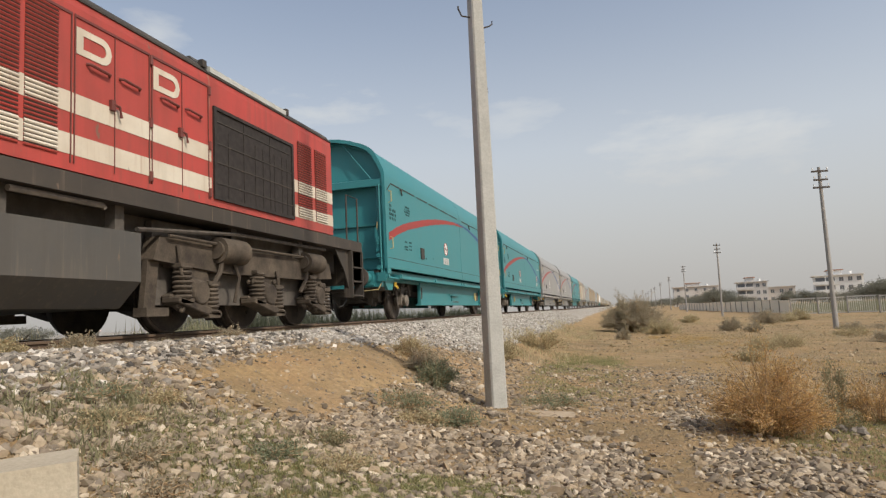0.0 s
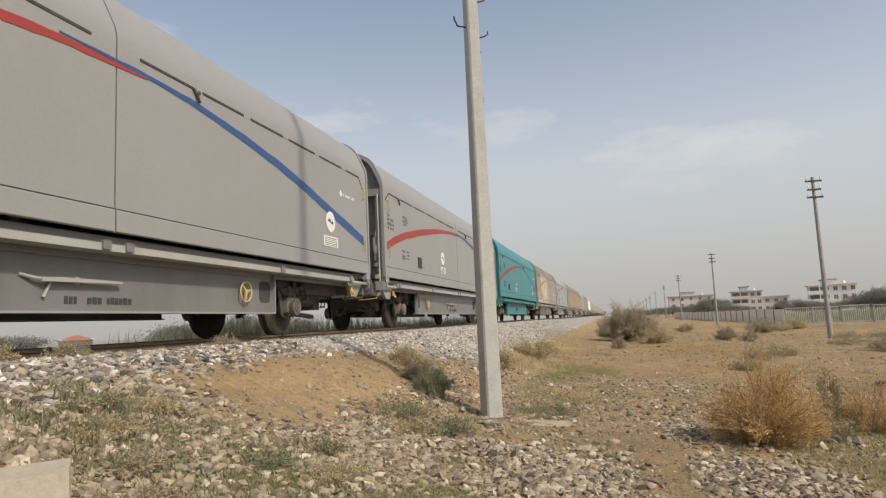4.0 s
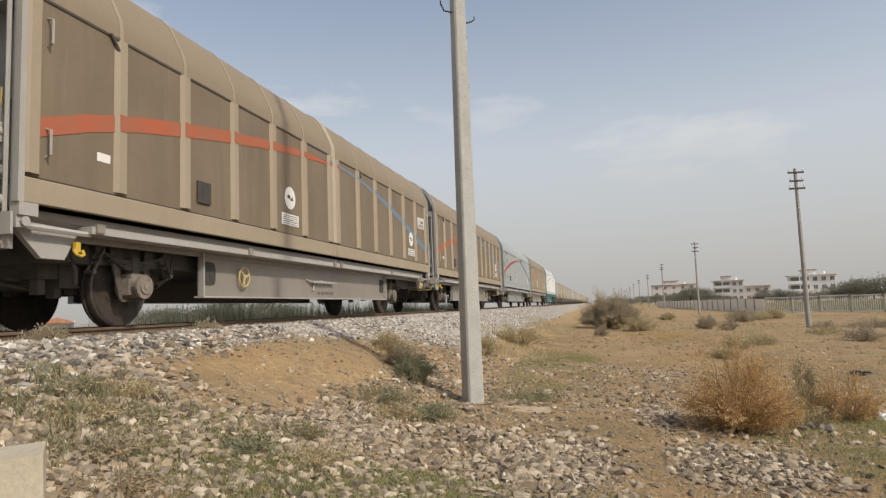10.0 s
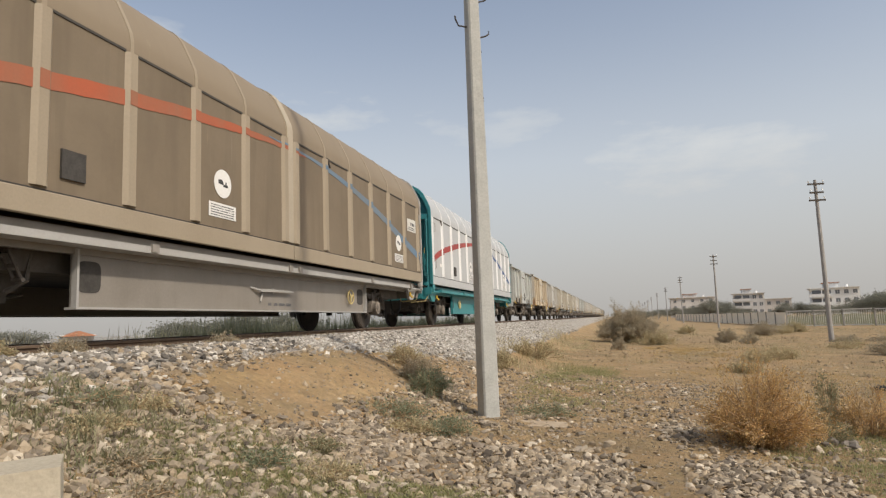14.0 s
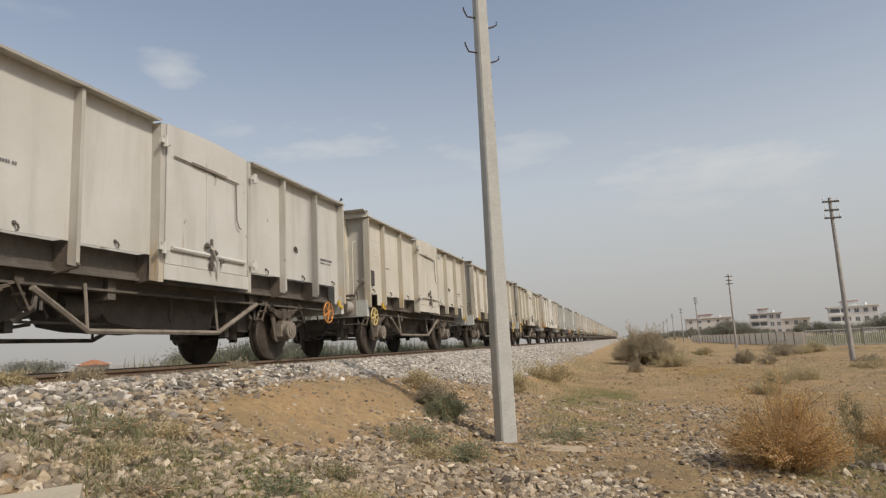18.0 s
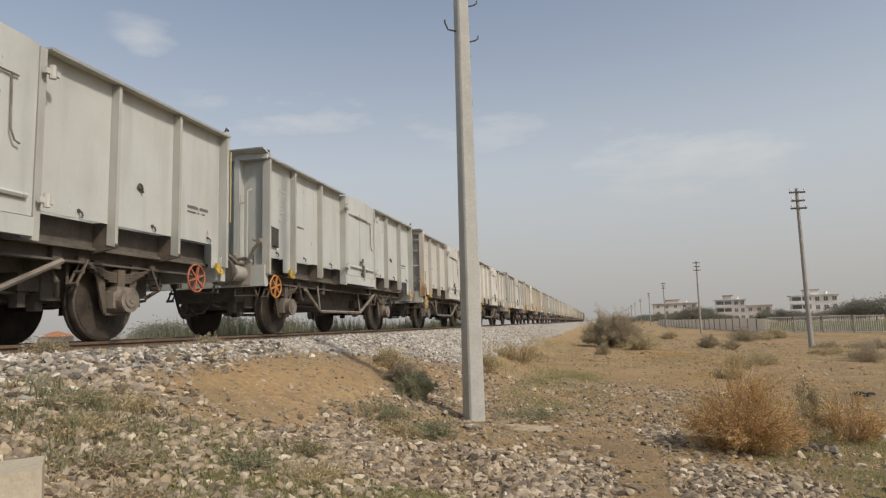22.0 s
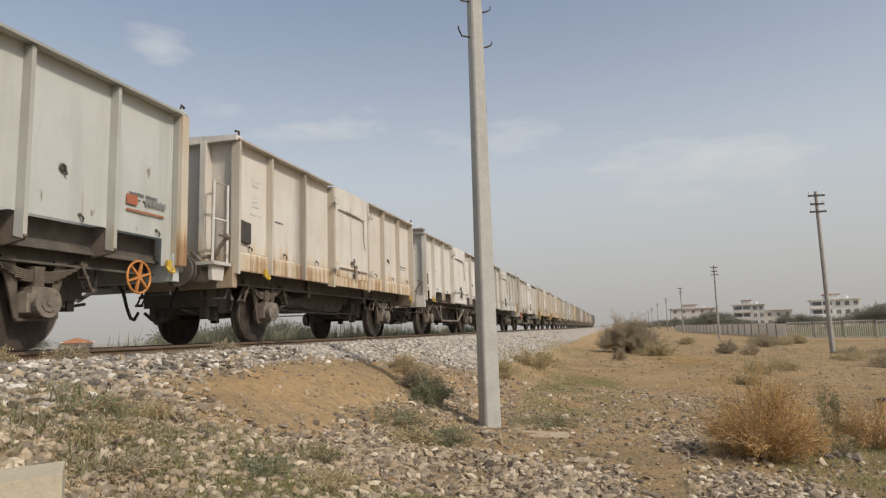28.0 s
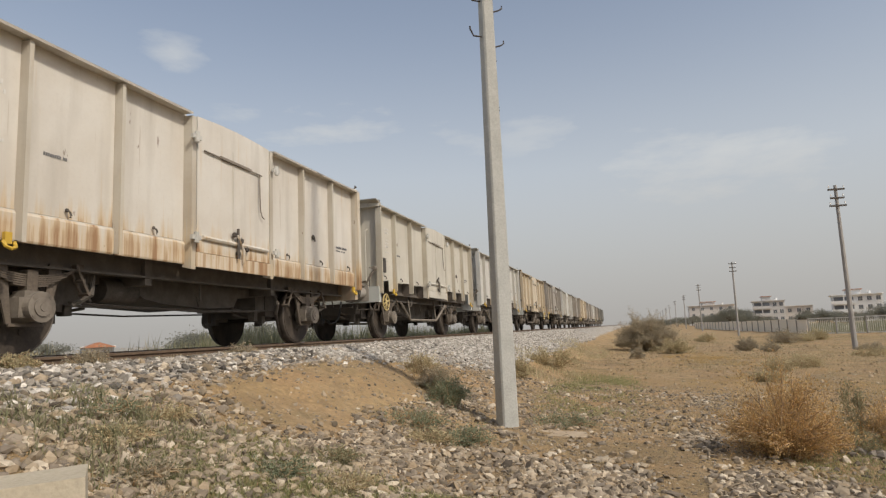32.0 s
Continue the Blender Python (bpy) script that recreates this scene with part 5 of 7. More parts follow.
        part("air_pipe", tube(nb(), [(s * 1.28, 6.3, 1.30), (s * 1.28, 8.4, 1.46), (s * 1.28, 11.4, 1.48)], 0.03), "brake", w)
        for y in (4.5, 6.0, 8.3, 10.4):
            part("bracket", bx(nb(), *sorted((s * 1.10, s * 1.24)), y, y + 0.14, 1.25, 1.55), "under", w)
        # end steps
        for q in (12.40, 12.95):
            part("step_hanger", ex(nb(), [(q, 1.55), (q + 0.04, 1.55), (q + 0.04, 0.55), (q, 0.55)], 0, *sorted((s * 1.22, s * 1.42))), "locogrey", w)
        for z in (0.58, 0.88, 1.18):
            part("footstep", bx(nb(), *sorted((s * 1.12, s * 1.42)), 12.43, 12.96, z, z + 0.03), "locogrey", w, "dark steel footstep")
        part("step_gusset", ex(nb(), [(11.75, 1.55), (12.4, 1.55), (12.4, 0.75), (12.2, 1.1)], 0, *sorted((s * 1.3, s * 1.33))), "locogrey", w)
        part("end_handrail", tube(nb(), [(s * 1.34, 12.93, 1.6), (s * 1.34, 12.95, 2.75), (s * 1.28, 12.5, 2.78), (s * 1.28, 12.48, 1.76)], 0.02), "locogrey", w)
        # bogie: high side beam, hanging axlebox masses, coil springs, brake cylinders, all caked with dust
        for y0 in (9.25, -2.6):
            bm = nb()
            ex(bm, [(y0 - 2.62, 0.96), (y0 - 2.5, 1.27), (y0 - 1.2, 1.25), (y0 + 1.2, 1.23), (y0 + 2.4, 1.22), (y0 + 2.50, 0.92), (y0 + 1.2, 0.86), (y0 - 1.2, 0.86)], 0, *sorted((s * 1.02, s * 1.24)))
            bogie = part("bogie_frame", bm, "bogie", w, "dust-caked cast bogie side frame", False, 0.03)
            part("bogie_inner", bx(nb(), *sorted((s * 0.93, s * 1.03)), y0 - 2.4, y0 + 2.4, 0.40, 1.5), "under", bogie, "sooty inner frame")
            rng = random.Random(4 if s > 0 else 5)
            for y in (y0 - 1.8, y0, y0 + 1.8):
                bm = nb()
                ex(bm, [(y - 0.12, 0.92), (y + 0.30, 0.92), (y + 0.40, 0.70), (y + 0.46, 0.45), (y + 0.42, 0.25), (y + 0.18, 0.22), (y - 0.10, 0.36), (y - 0.42, 0.44), (y - 0.46, 0.52), (y - 0.2, 0.60)], 0, *sorted((s * 1.04, s * 1.20)))
                bx(bm, *sorted((s * 1.08, s * 1.30)), y - 0.17, y + 0.19, 0.34, 0.72)
                cy(bm, (s * 1.20 - (0.16 if s < 0 else 0), y, 0.56), 0, 0.22, 0.16, 16, 0.22 if s < 0 else 0.16)
                ex(bm, [(y - 0.46, 0.50), (y + 0.46, 0.30), (y + 0.46, 0.22), (y + 0.1, 0.26), (y - 0.46, 0.42)], 0, *sorted((s * 1.06, s * 1.34)))
                for _ in range(10):
                    blob(bm, (s * rng.uniform(1.15, 1.27), y + rng.uniform(-0.4, 0.42), rng.uniform(0.3, 0.8)), rng.uniform(0.05, 0.11), (0.7, 1.1, 0.9), 0.3, rng)
                part("axlebox", bm, "bogie", bogie, "axlebox caked with dry dust", False, 0.015)
                for e, z0, z1 in ((-0.29, 0.50, 0.88), (0.29, 0.30, 0.66)):
                    bm = nb()
                    k = int((z1 - z0) / 0.06)
                    for i in range(k + 1):
                        ring(bm, (s * 1.25, y + e, z0 + (z1 - z0) * i / k), 2, 0.105, 0.026, 12, 5)
                    part("coil_spring", bm, "bogie", bogie, "heavy coil spring", True)
                    for a, b in ((z0 - 0.09, z0 - 0.02), (z1 + 0.01, z1 + 0.06)):
                        part("spring_seat", bx(nb(), *sorted((s * 1.05, s * 1.34)), y + e - 0.13, y + e + 0.13, a, b), "bogie", bogie, "", False, 0.015)
            for y, q in ((y0 - 1.05, 0.19), (y0 + 1.55, 0.18)):
                bm = nb()
                cy(bm, (s * 1.28, y - 0.32, 1.18), 1, q, 0.62, 18)
                cy(bm, (s * 1.28, y - 0.37, 1.18), 1, q * 0.7, 0.72, 12)
                tube(bm, [(s * 1.30, y - 0.2, 1.1), (s * 1.33, y - 0.32, 0.85), (s * 1.30, y - 0.5, 0.62)], 0.035)
                part("brake_cylinder", bm, "bogie", bogie, "dusty brake cylinder", True)
            bm = nb()
            for k in range(4):
                y = y0 - 2.2 + 1.25 * k
                tube(bm, [(s * 1.27, y, rng.uniform(0.95, 1.25)), (s * 1.31, y + rng.uniform(-.1, .2), 0.8), (s * 1.28, y + rng.uniform(-.1, .3), rng.uniform(0.3, 0.55))], 0.026)
            tube(bm, [(s * 1.30, y0 - 2.4, 1.28), (s * 1.31, y0 - 1.2, 1.26), (s * 1.30, y0 + 2.0, 1.27)], 0.022)
            part("bogie_rigging", bm, "bogie", bogie, "dust-caked brake rods")
            bm = nb()
            bx(bm, *sorted((s * 1.05, s * 1.25)), y0 - 2.75, y0 - 2.35, 0.25, 0.36)
            ex(bm, [(y0 - 2.7, 0.36), (y0 - 2.5, 0.36), (y0 - 2.42, 0.98), (y0 - 2.62, 0.98)], 0, *sorted((s * 1.08, s * 1.16)))
            part("sand_bracket", bm, "bogie", bogie, "", False, 0.015)
    for y0 in (9.25, -2.6):
        for y in (y0 - 1.8, y0, y0 + 1.8):
            wheelset(w, y, 0.51)
    part("buffer_beam", bx(nb(), -1.38, 1.38, 12.95, 13.10, 0.85, 1.55), "locogrey", w, "", False, 0.01)
    buffer_pair(w, 13.10, 1, "locogrey", 0.62)
    return w


# ---- ground ----
PROFILE_X = (-420, -60, -13.5, -11.2, -9.2, -8.9, -7.6, -6.0, -5.6, -4.75, -4.15, -3.4, -2.7, -1.9, -1.0, 0.0, 2.0, 4.0, 12.0, 30.0, 90.0, 420.0)
PROFILE_Z = (-0.3, -0.2, 0.1, 0.45, 1.12, 1.24, 1.20, 1.20, 1.26, 1.25, 1.07, 0.76, 0.42, 0.17, 0.06, 0.0, -0.08, -0.17, -0.48, -0.62, -0.8, -1.0)


def wob(x, y):
    """Smooth unevenness, about one unit high, without a period that shows."""
    return (np.sin(0.83 * x + 1.3 * np.sin(0.41 * y)) * np.sin(0.67 * y + 1.1 * np.sin(0.53 * x + 1.0)) * 0.5
            + 0.28 * np.sin(2.3 * x + 0.7 * y + 1.0) * np.sin(1.9 * y - 0.6 * x)
            + 0.16 * np.sin(5.1 * x + 1.7 * y) * np.sin(4.7 * y - 2.1 * x + 2.0)
            + 0.08 * np.sin(11.3 * x - 4.0 * y) * np.sin(9.7 * y + 3.0 * x))


def ground_z(x, y):
    x, y = np.asarray(x, float), np.asarray(y, float)
    z = np.interp(x, PROFILE_X, PROFILE_Z)
    off_track = np.clip((np.abs(x - TRACK) - 1.9) / 0.8, 0, 1)
    far = np.clip(1 - (np.abs(y) - 120) / 200, 0.15, 1)
    # a shallow washed hollow in the bank, and a low mound beyond it
    z = z - 0.10 * np.exp(-((x + 3.3) / 0.7) ** 2 - ((y - 6.4) / 1.3) ** 2) + 0.07 * np.exp(-((x + 3.7) / 0.5) ** 2 - ((y - 8.2) / 1.4) ** 2)
    return z + off_track * (0.055 * wob(x, y) + 0.018 * wob(3.1 * x, 2.9 * y)) * far + 0.12 * off_track * np.clip((x - 4) / 10, 0, 1) * wob(0.21 * x, 0.17 * y)


def grown(a, b, first, rate, far):
    out, step = [a], first
    while out[-1] < b:
        out.append(out[-1] + step)
        step = min(step * rate, far)
    return out


gx = np.array(sorted({-v for v in grown(7.6, 440, 0.12, 1.18, 60)} | set(np.arange(-7.5, 3.0, 0.085)) | set(grown(3.0, 1500, 0.09, 1.09, 160))))
gy = np.array(sorted({-v for v in grown(-1.6, 560, 0.2, 1.2, 70)} | set(np.arange(1.7, 16, 0.10)) | set(grown(16.0, 2600, 0.11, 1.05, 220))))
GX, GY = np.meshgrid(gx, gy, indexing="ij")
GZ = ground_z(GX, GY)
nx, ny = GX.shape
gi = np.arange(nx * ny).reshape(nx, ny)
quads = np.stack([gi[:-1, :-1], gi[1:, :-1], gi[1:, 1:], gi[:-1, 1:]], -1).reshape(-1, 4)
me = bpy.data.meshes.new("ground")
me.from_pydata(np.stack([GX, GY, GZ], -1).reshape(-1, 3).tolist(), [], quads.tolist())
me.shade_smooth()

m, n, l, p = tree_of("dry_earth")
tc = n.new("ShaderNodeTexCoord")
P = tc.outputs["Object"]
patch = noise_of(n, l, P, 0.35, 6, 0.6)
tint = noise_of(n, l, P, 0.09, 4)
grain = noise_of(n, l, P, 14.0, 6, 0.65)
grit = noise_of(n, l, P, 55.0, 3)
c = blend(n, l, span(n, l, patch, 0.36, 0.64), (0.352, 0.247, 0.134), (0.497, 0.351, 0.174))
c = blend(n, l, span(n, l, tint, 0.46, 0.66, 0.0, 0.6), c, (0.45, 0.30, 0.14))
c = blend(n, l, span(n, l, noise_of(n, l, P, 0.42, 6, 0.6), 0.50, 0.62, 0.0, 0.8), c, (0.51, 0.362, 0.205))
c = blend(n, l, span(n, l, noise_of(n, l, P, 0.75, 7, 0.65), 0.36, 0.48, 0.6, 0.0), c, (0.27, 0.197, 0.122))
c = blend(n, l, span(n, l, noise_of(n, l, P, 1.3, 6, 0.6), 0.50, 0.70, 0.0, 0.65), c, (0.235, 0.20, 0.105))
c = blend(n, l, span(n, l, noise_of(n, l, P, 3.0, 8, 0.72), 0.48, 0.66, 0.0, 0.7), c, (0.235, 0.173, 0.102))
c = blend(n, l, span(n, l, noise_of(n, l, P, 7.0, 6, 0.7), 0.58, 0.74, 0.0, 0.6), c, (0.50, 0.38, 0.235))
c = blend(n, l, span(n, l, noise_of(n, l, P, 0.22, 7, 0.7), 0.48, 0.64, 0.0, 0.4), c, (0.25, 0.20, 0.105))
c = blend(n, l, span(n, l, noise_of(n, l, P, 0.55, 7, 0.7), 0.48, 0.64, 0.0, 0.75), c, (0.49, 0.313, 0.158))
c = blend(n, l, span(n, l, noise_of(n, l, P, 1.9, 8, 0.75), 0.55, 0.72, 0.0, 0.4), c, (0.22, 0.155, 0.09))
c = blend(n, l, span(n, l, grain, 0.35, 0.75, 0.0, 0.5), c, (0.16, 0.115, 0.072))
c = blend(n, l, span(n, l, grit, 0.55, 0.8, 0.0, 0.5), c, (0.34, 0.30, 0.235))
# grey crushed stone towards the rails
sep = n.new("ShaderNodeSeparateXYZ")
l.new(P, sep.inputs[0])
bend = span(n, l, sep.outputs["Y"], 9.3, 14.0, 0.0, 1.35)
edge = n.new("ShaderNodeMath")
edge.operation = "SUBTRACT"
l.new(sep.outputs["X"], edge.inputs[0]), l.new(bend, edge.inputs[1])
ragged = n.new("ShaderNodeMath")
ragged.operation = "MULTIPLY_ADD"
ragged.inputs[1].default_value = 0.7
l.new(noise_of(n, l, P, 2.2, 5), ragged.inputs[0]), l.new(edge.outputs[0], ragged.inputs[2])
bed = blend(n, l, span(n, l, noise_of(n, l, P, 22.0, 4, 0.7), 0.36, 0.64), (0.20, 0.18, 0.155), (0.50, 0.465, 0.41))
c = blend(n, l, span(n, l, ragged.outputs[0], -4.05, -3.85, 1.0, 0.0), c, bed)
l.new(c, p.inputs["Base Color"])
p.inputs["Roughness"].default_value, p.inputs["Specular IOR Level"].default_value = 0.95, 0.15
bumped(n, l, p, grain, 1.0, 0.08)
me.materials.append(m)
tagged(new("ground", me), "dry ochre earth with gravel and sparse weeds", "ground", kind="structure")

# ---- track ----
RAIL_PROFILE = [(-0.070, -0.170), (0.070, -0.170), (0.070, -0.158), (0.016, -0.140), (0.010, -0.045), (0.036, -0.030), (0.036, -0.006), (0.028, 0.0), (-0.028, 0.0), (-0.036, -0.006), (-0.036, -0.030), (-0.010, -0.045), (-0.016, -0.140), (-0.070, -0.158)]
for s in (-1, 1):
    bm = nb()
    ex(bm, [(TRACK + s * 0.755 + a, RAIL + b) for a, b in RAIL_PROFILE], 1, -560, 1400)
    r = part("rail", bm, "railsteel", None)
    tagged(r, "rusty brown steel rail on the ballast", "rail", "running rails", "structure")
    top = part("rail_head", bx(nb(), TRACK + s * 0.755 - 0.024, TRACK + s * 0.755 + 0.024, -560, 1400, RAIL, RAIL + 0.002), "tread", r, "polished running surface")
verts, faces = [], []
for k in range(400):
    y = -40 + 0.62 * k
    b = len(verts)
    for x in (TRACK - 1.2, TRACK + 1.2):
        for q in (y - 0.12, y + 0.12):
            for z in (RAIL - 0.33, RAIL - 0.165):
                verts.append((x, q, z))
    faces += [[b + i for i in f] for f in ((0, 1, 3, 2), (4, 6, 7, 5), (0, 4, 5, 1), (2, 3, 7, 6), (0, 2, 6, 4), (1, 5, 7, 3))]
me = bpy.data.meshes.new("sleepers")
me.from_pydata(verts, [], faces)
me.materials.append(M["concrete"])
tagged(new("sleepers", me), "concrete sleepers half buried in ballast", "sleepers", kind="stuff")

# ---- ballast and loose stones ----
ICO_V, ICO_F = None, None
bm = nb()
bmesh.ops.create_icosphere(bm, subdivisions=1, radius=1.0)
bm.verts.ensure_lookup_table()
ICO_V = np.array([v.co[:] for v in bm.verts])
ICO_F = np.array([[v.index for v in f.verts] for f in bm.faces])
bm.free()


def stones(name, xs, ys, sizes, material, label, seed, sink=0.35):
    """Broken stones lying on the ground, joined into one mesh."""
    rng = np.random.default_rng(seed)
    k = len(xs)
    v = ICO_V[None] * (1 + 0.75 * (rng.random((k, len(ICO_V), 1)) - 0.5))
    v = v * rng.uniform(0.45, 1.4, (k, 1, 3)) * np.array([1, 1, 0.62])
    a, b = rng.uniform(0, 6.28, k), rng.normal(0, 0.45, k)
    ca, sa, cb, sb = np.cos(a), np.sin(a), np.cos(b), np.sin(b)
    x, y, z = v[..., 0], v[..., 1], v[..., 2]
    y, z = y * cb[:, None] - z * sb[:, None], y * sb[:, None] + z * cb[:, None]
    x, y = x * ca[:, None] - y * sa[:, None], x * sa[:, None] + y * ca[:, None]
    base = ground_z(xs, ys)
    v = np.stack([x, y, z], -1) * sizes[:, None, None] + np.stack([xs, ys, base + sizes * (0.5 - sink)], -1)[:, None]
    f = (ICO_F[None] + (np.arange(k) * len(ICO_V))[:, None, None]).reshape(-1, 3)
    mesh = bpy.data.meshes.new(name)
    mesh.from_pydata(v.reshape(-1, 3).tolist(), [], f.tolist())
    mesh.materials.append(material)
    return tagged(new(name, mesh), label, "gravel", kind="stuff")


STONE_COLOURS = [(0.0864, 0.0704, 0.0548), (0.261, 0.209, 0.147), (0.376, 0.305, 0.215), (0.146, 0.12, 0.0946), (0.443, 0.357, 0.252), (0.321, 0.243, 0.155), (0.618, 0.529, 0.406), (0.203, 0.165, 0.127), (0.351, 0.29, 0.217)]
SHOULDER_COLOURS = [(0.0612, 0.0563, 0.0522), (0.214, 0.193, 0.168), (0.37, 0.332, 0.276), (0.109, 0.102, 0.0941), (0.498, 0.444, 0.367), (0.166, 0.152, 0.136), (0.776, 0.724, 0.647), (0.263, 0.232, 0.195)]
M["ballast"] = scattered("ballast_stone", STONE_COLOURS)


EDGE_Y, EDGE_X = (2, 9.3, 10.3, 14.0, 60), (-4.3, -4.35, -3.9, -3.05, -2.9)  # foot of the ballast


def near(x, y, cx, cy_, rx, ry, power=4):
    return np.exp(-np.abs((x - cx) / rx) ** power - np.abs((y - cy_) / ry) ** power)


def stone_density(x, y):
    """Share of the ground that is covered with stones: ballast shoulder, its washed-out skirt, the gravel along the foot."""
    u = wob(1.7 * x, 1.3 * y)
    shoulder = np.clip((np.interp(y, EDGE_Y, EDGE_X) + 0.2 * u - x) / 0.3, 0, 1)
    bare = near(x, y, -3.58, 8.7, 0.70, 2.9) * (1 - shoulder) * (1.05 + 0.25 * u) + 0.75 * near(x, y, -3.5, 6.0, 0.5, 0.8)
    foot = near(x, y, -2.4, 5.7, 0.9, 1.3)
    lane = near(x, y, 0.32 - 0.12 * (y - 6.6), 6.9, 0.26, 2.0)
    left = near(x, y, -4.0, 4.2, 1.4, 1.5)
    heap = near(x, y, -0.75, 5.9, 0.85, 1.1)
    side = near(x, y, 1.28, 6.35, 0.60, 0.80)
    trail = 0.13 * near(x - 0.10 * (y - 10), y, 0.85, 11.5, 0.38, 5.5) + 0.3 * near(x, y, 0.75, 8.7, 0.25, 0.6)
    grass = 0.40 * near(x, y, -1.9, 4.2, 1.1, 0.7) + 0.25 * near(x, y, -0.6, 4.3, 1.2, 0.7)
    thin = (0.07 + 0.10 * np.clip(wob(0.9 * x, 0.8 * y) + 0.1, 0, 1)) * np.clip((3.6 - x) / 2, 0, 1)
    d = (1 - 0.9 * lane) * np.maximum.reduce([shoulder, 0.95 * foot, left, 0.72 * heap, 0.85 * side, trail, grass, thin, 0.3 * np.clip((-2.0 - x) / 0.5, 0, 1)])
    return np.clip(d * (1 - np.clip(bare, 0, 0.97)) * (0.75 + 0.6 * wob(2.1 * x + 3, 1.9 * y) + 0.2 * u), 0, 1)


rng = np.random.default_rng(11)
k = 185000
xs, ys = rng.uniform(-6.0, 3.6, k), 2.2 + 12.5 * rng.random(k) ** 1.25
keep = rng.random(k) < stone_density(xs, ys)
xs, ys = xs[keep], ys[keep]
upper = xs < np.interp(ys, EDGE_Y, EDGE_X) + 0.35 * rng.normal(size=len(xs))
sizes = 0.011 + 0.043 * rng.random(len(xs)) ** 2.0
stones("gravel", xs[~upper], ys[~upper], sizes[~upper], M["ballast"], "grey broken ballast stones on ochre earth", 21)
M["shoulder_stone"] = scattered("grey_shoulder_stone", SHOULDER_COLOURS)
stones("shoulder_gravel", xs[upper], ys[upper], sizes[upper], M["shoulder_stone"], "blue-grey and white broken stones below the rail", 20)
k = 700
xs, ys = rng.uniform(-5.0, 2.4, k), 3.2 + 5.0 * rng.random(k)
keep = rng.random(k) < stone_density(xs, ys) - 0.15
stones("large_stones", xs[keep], ys[keep], 0.044 + 0.028 * rng.random(keep.sum()) ** 1.5, M["ballast"], "larger angular stones in the gravel", 26)
k = 9000
xs, ys = rng.uniform(-6.0, 4.0, k), rng.uniform(-9.0, 2.6, k)
keep = rng.random(k) < np.clip((-3.6 - xs) / 1.0, 0.06, 1) + 0.3 * near(xs, ys, -1.5, 1.5, 2.5, 1.5)
stones("near_gravel", xs[keep], ys[keep], 0.015 + 0.04 * rng.random(keep.sum()) ** 2, M["ballast"], "broken stones strewn over the bank", 29)
k = 15000
xs, ys = rng.uniform(-4.4, 5.5, k), 3.2 + 13 * rng.random(k)
stones("grit", xs, ys, 0.007 + 0.016 * rng.random(k) ** 2, M["ballast"], "fine grit strewn over bare earth", 27)
M["pale_ballast"] = scattered("pale_ballast_stone", [(0.22, 0.20, 0.175), (0.36, 0.33, 0.29), (0.48, 0.45, 0.40), (0.30, 0.275, 0.24), (0.60, 0.57, 0.52), (0.42, 0.385, 0.33)])
k = 42000
xs, ys = rng.uniform(-6.0, -2.7, k), 8.8 + 44 * rng.random(k) ** 1.9
keep = xs < np.interp(ys, EDGE_Y, EDGE_X) + 0.2 * wob(1.7 * xs, 1.3 * ys) + 0.12 * rng.normal(size=k)
xs, ys = xs[keep], ys[keep]
stones("ballast", xs, ys, 0.02 + 0.025 * rng.random(len(xs)) + 0.0004 * ys, M["pale_ballast"], "grey ballast shoulder of the track", 22)
k = 9000
xs, ys = rng.uniform(-8.0, -5.6, k), 2.0 + 40 * rng.random(k) ** 1.3
keep = (np.abs(xs - (TRACK + 0.755)) > 0.12) & (np.abs(xs - (TRACK - 0.755)) > 0.12)
stones("track_ballast", xs[keep], ys[keep], 0.03 + 0.02 * rng.random(keep.sum()), M["ballast"], "ballast between the rails", 23)
M["clod"] = scattered("earth_clod", [(0.26, 0.185, 0.11), (0.40, 0.30, 0.19), (0.54, 0.44, 0.30), (0.33, 0.24, 0.15), (0.20, 0.15, 0.10)])
k = 5500
xs, ys = rng.uniform(-1.0, 18, k), 8 + 42 * rng.random(k) ** 1.5
keep = wob(0.6 * xs + 2, 0.45 * ys) + 0.45 > rng.random(k)
stones("clods", xs[keep], ys[keep], 0.012 + 0.035 * rng.random(keep.sum()) ** 2 + 0.0006 * ys[keep], M["clod"], "dry clods and litter on the field", 28)
k = 1500
xs, ys = rng.uniform(-2.5, 14, k), 10 + 45 * rng.random(k) ** 1.4
stones("loose_stones", xs, ys, 0.015 + 0.03 * rng.random(k) ** 2, M["clod"], "scattered stones on dry ground", 24)


def gz(x, y):
    return float(ground_z(x, y))


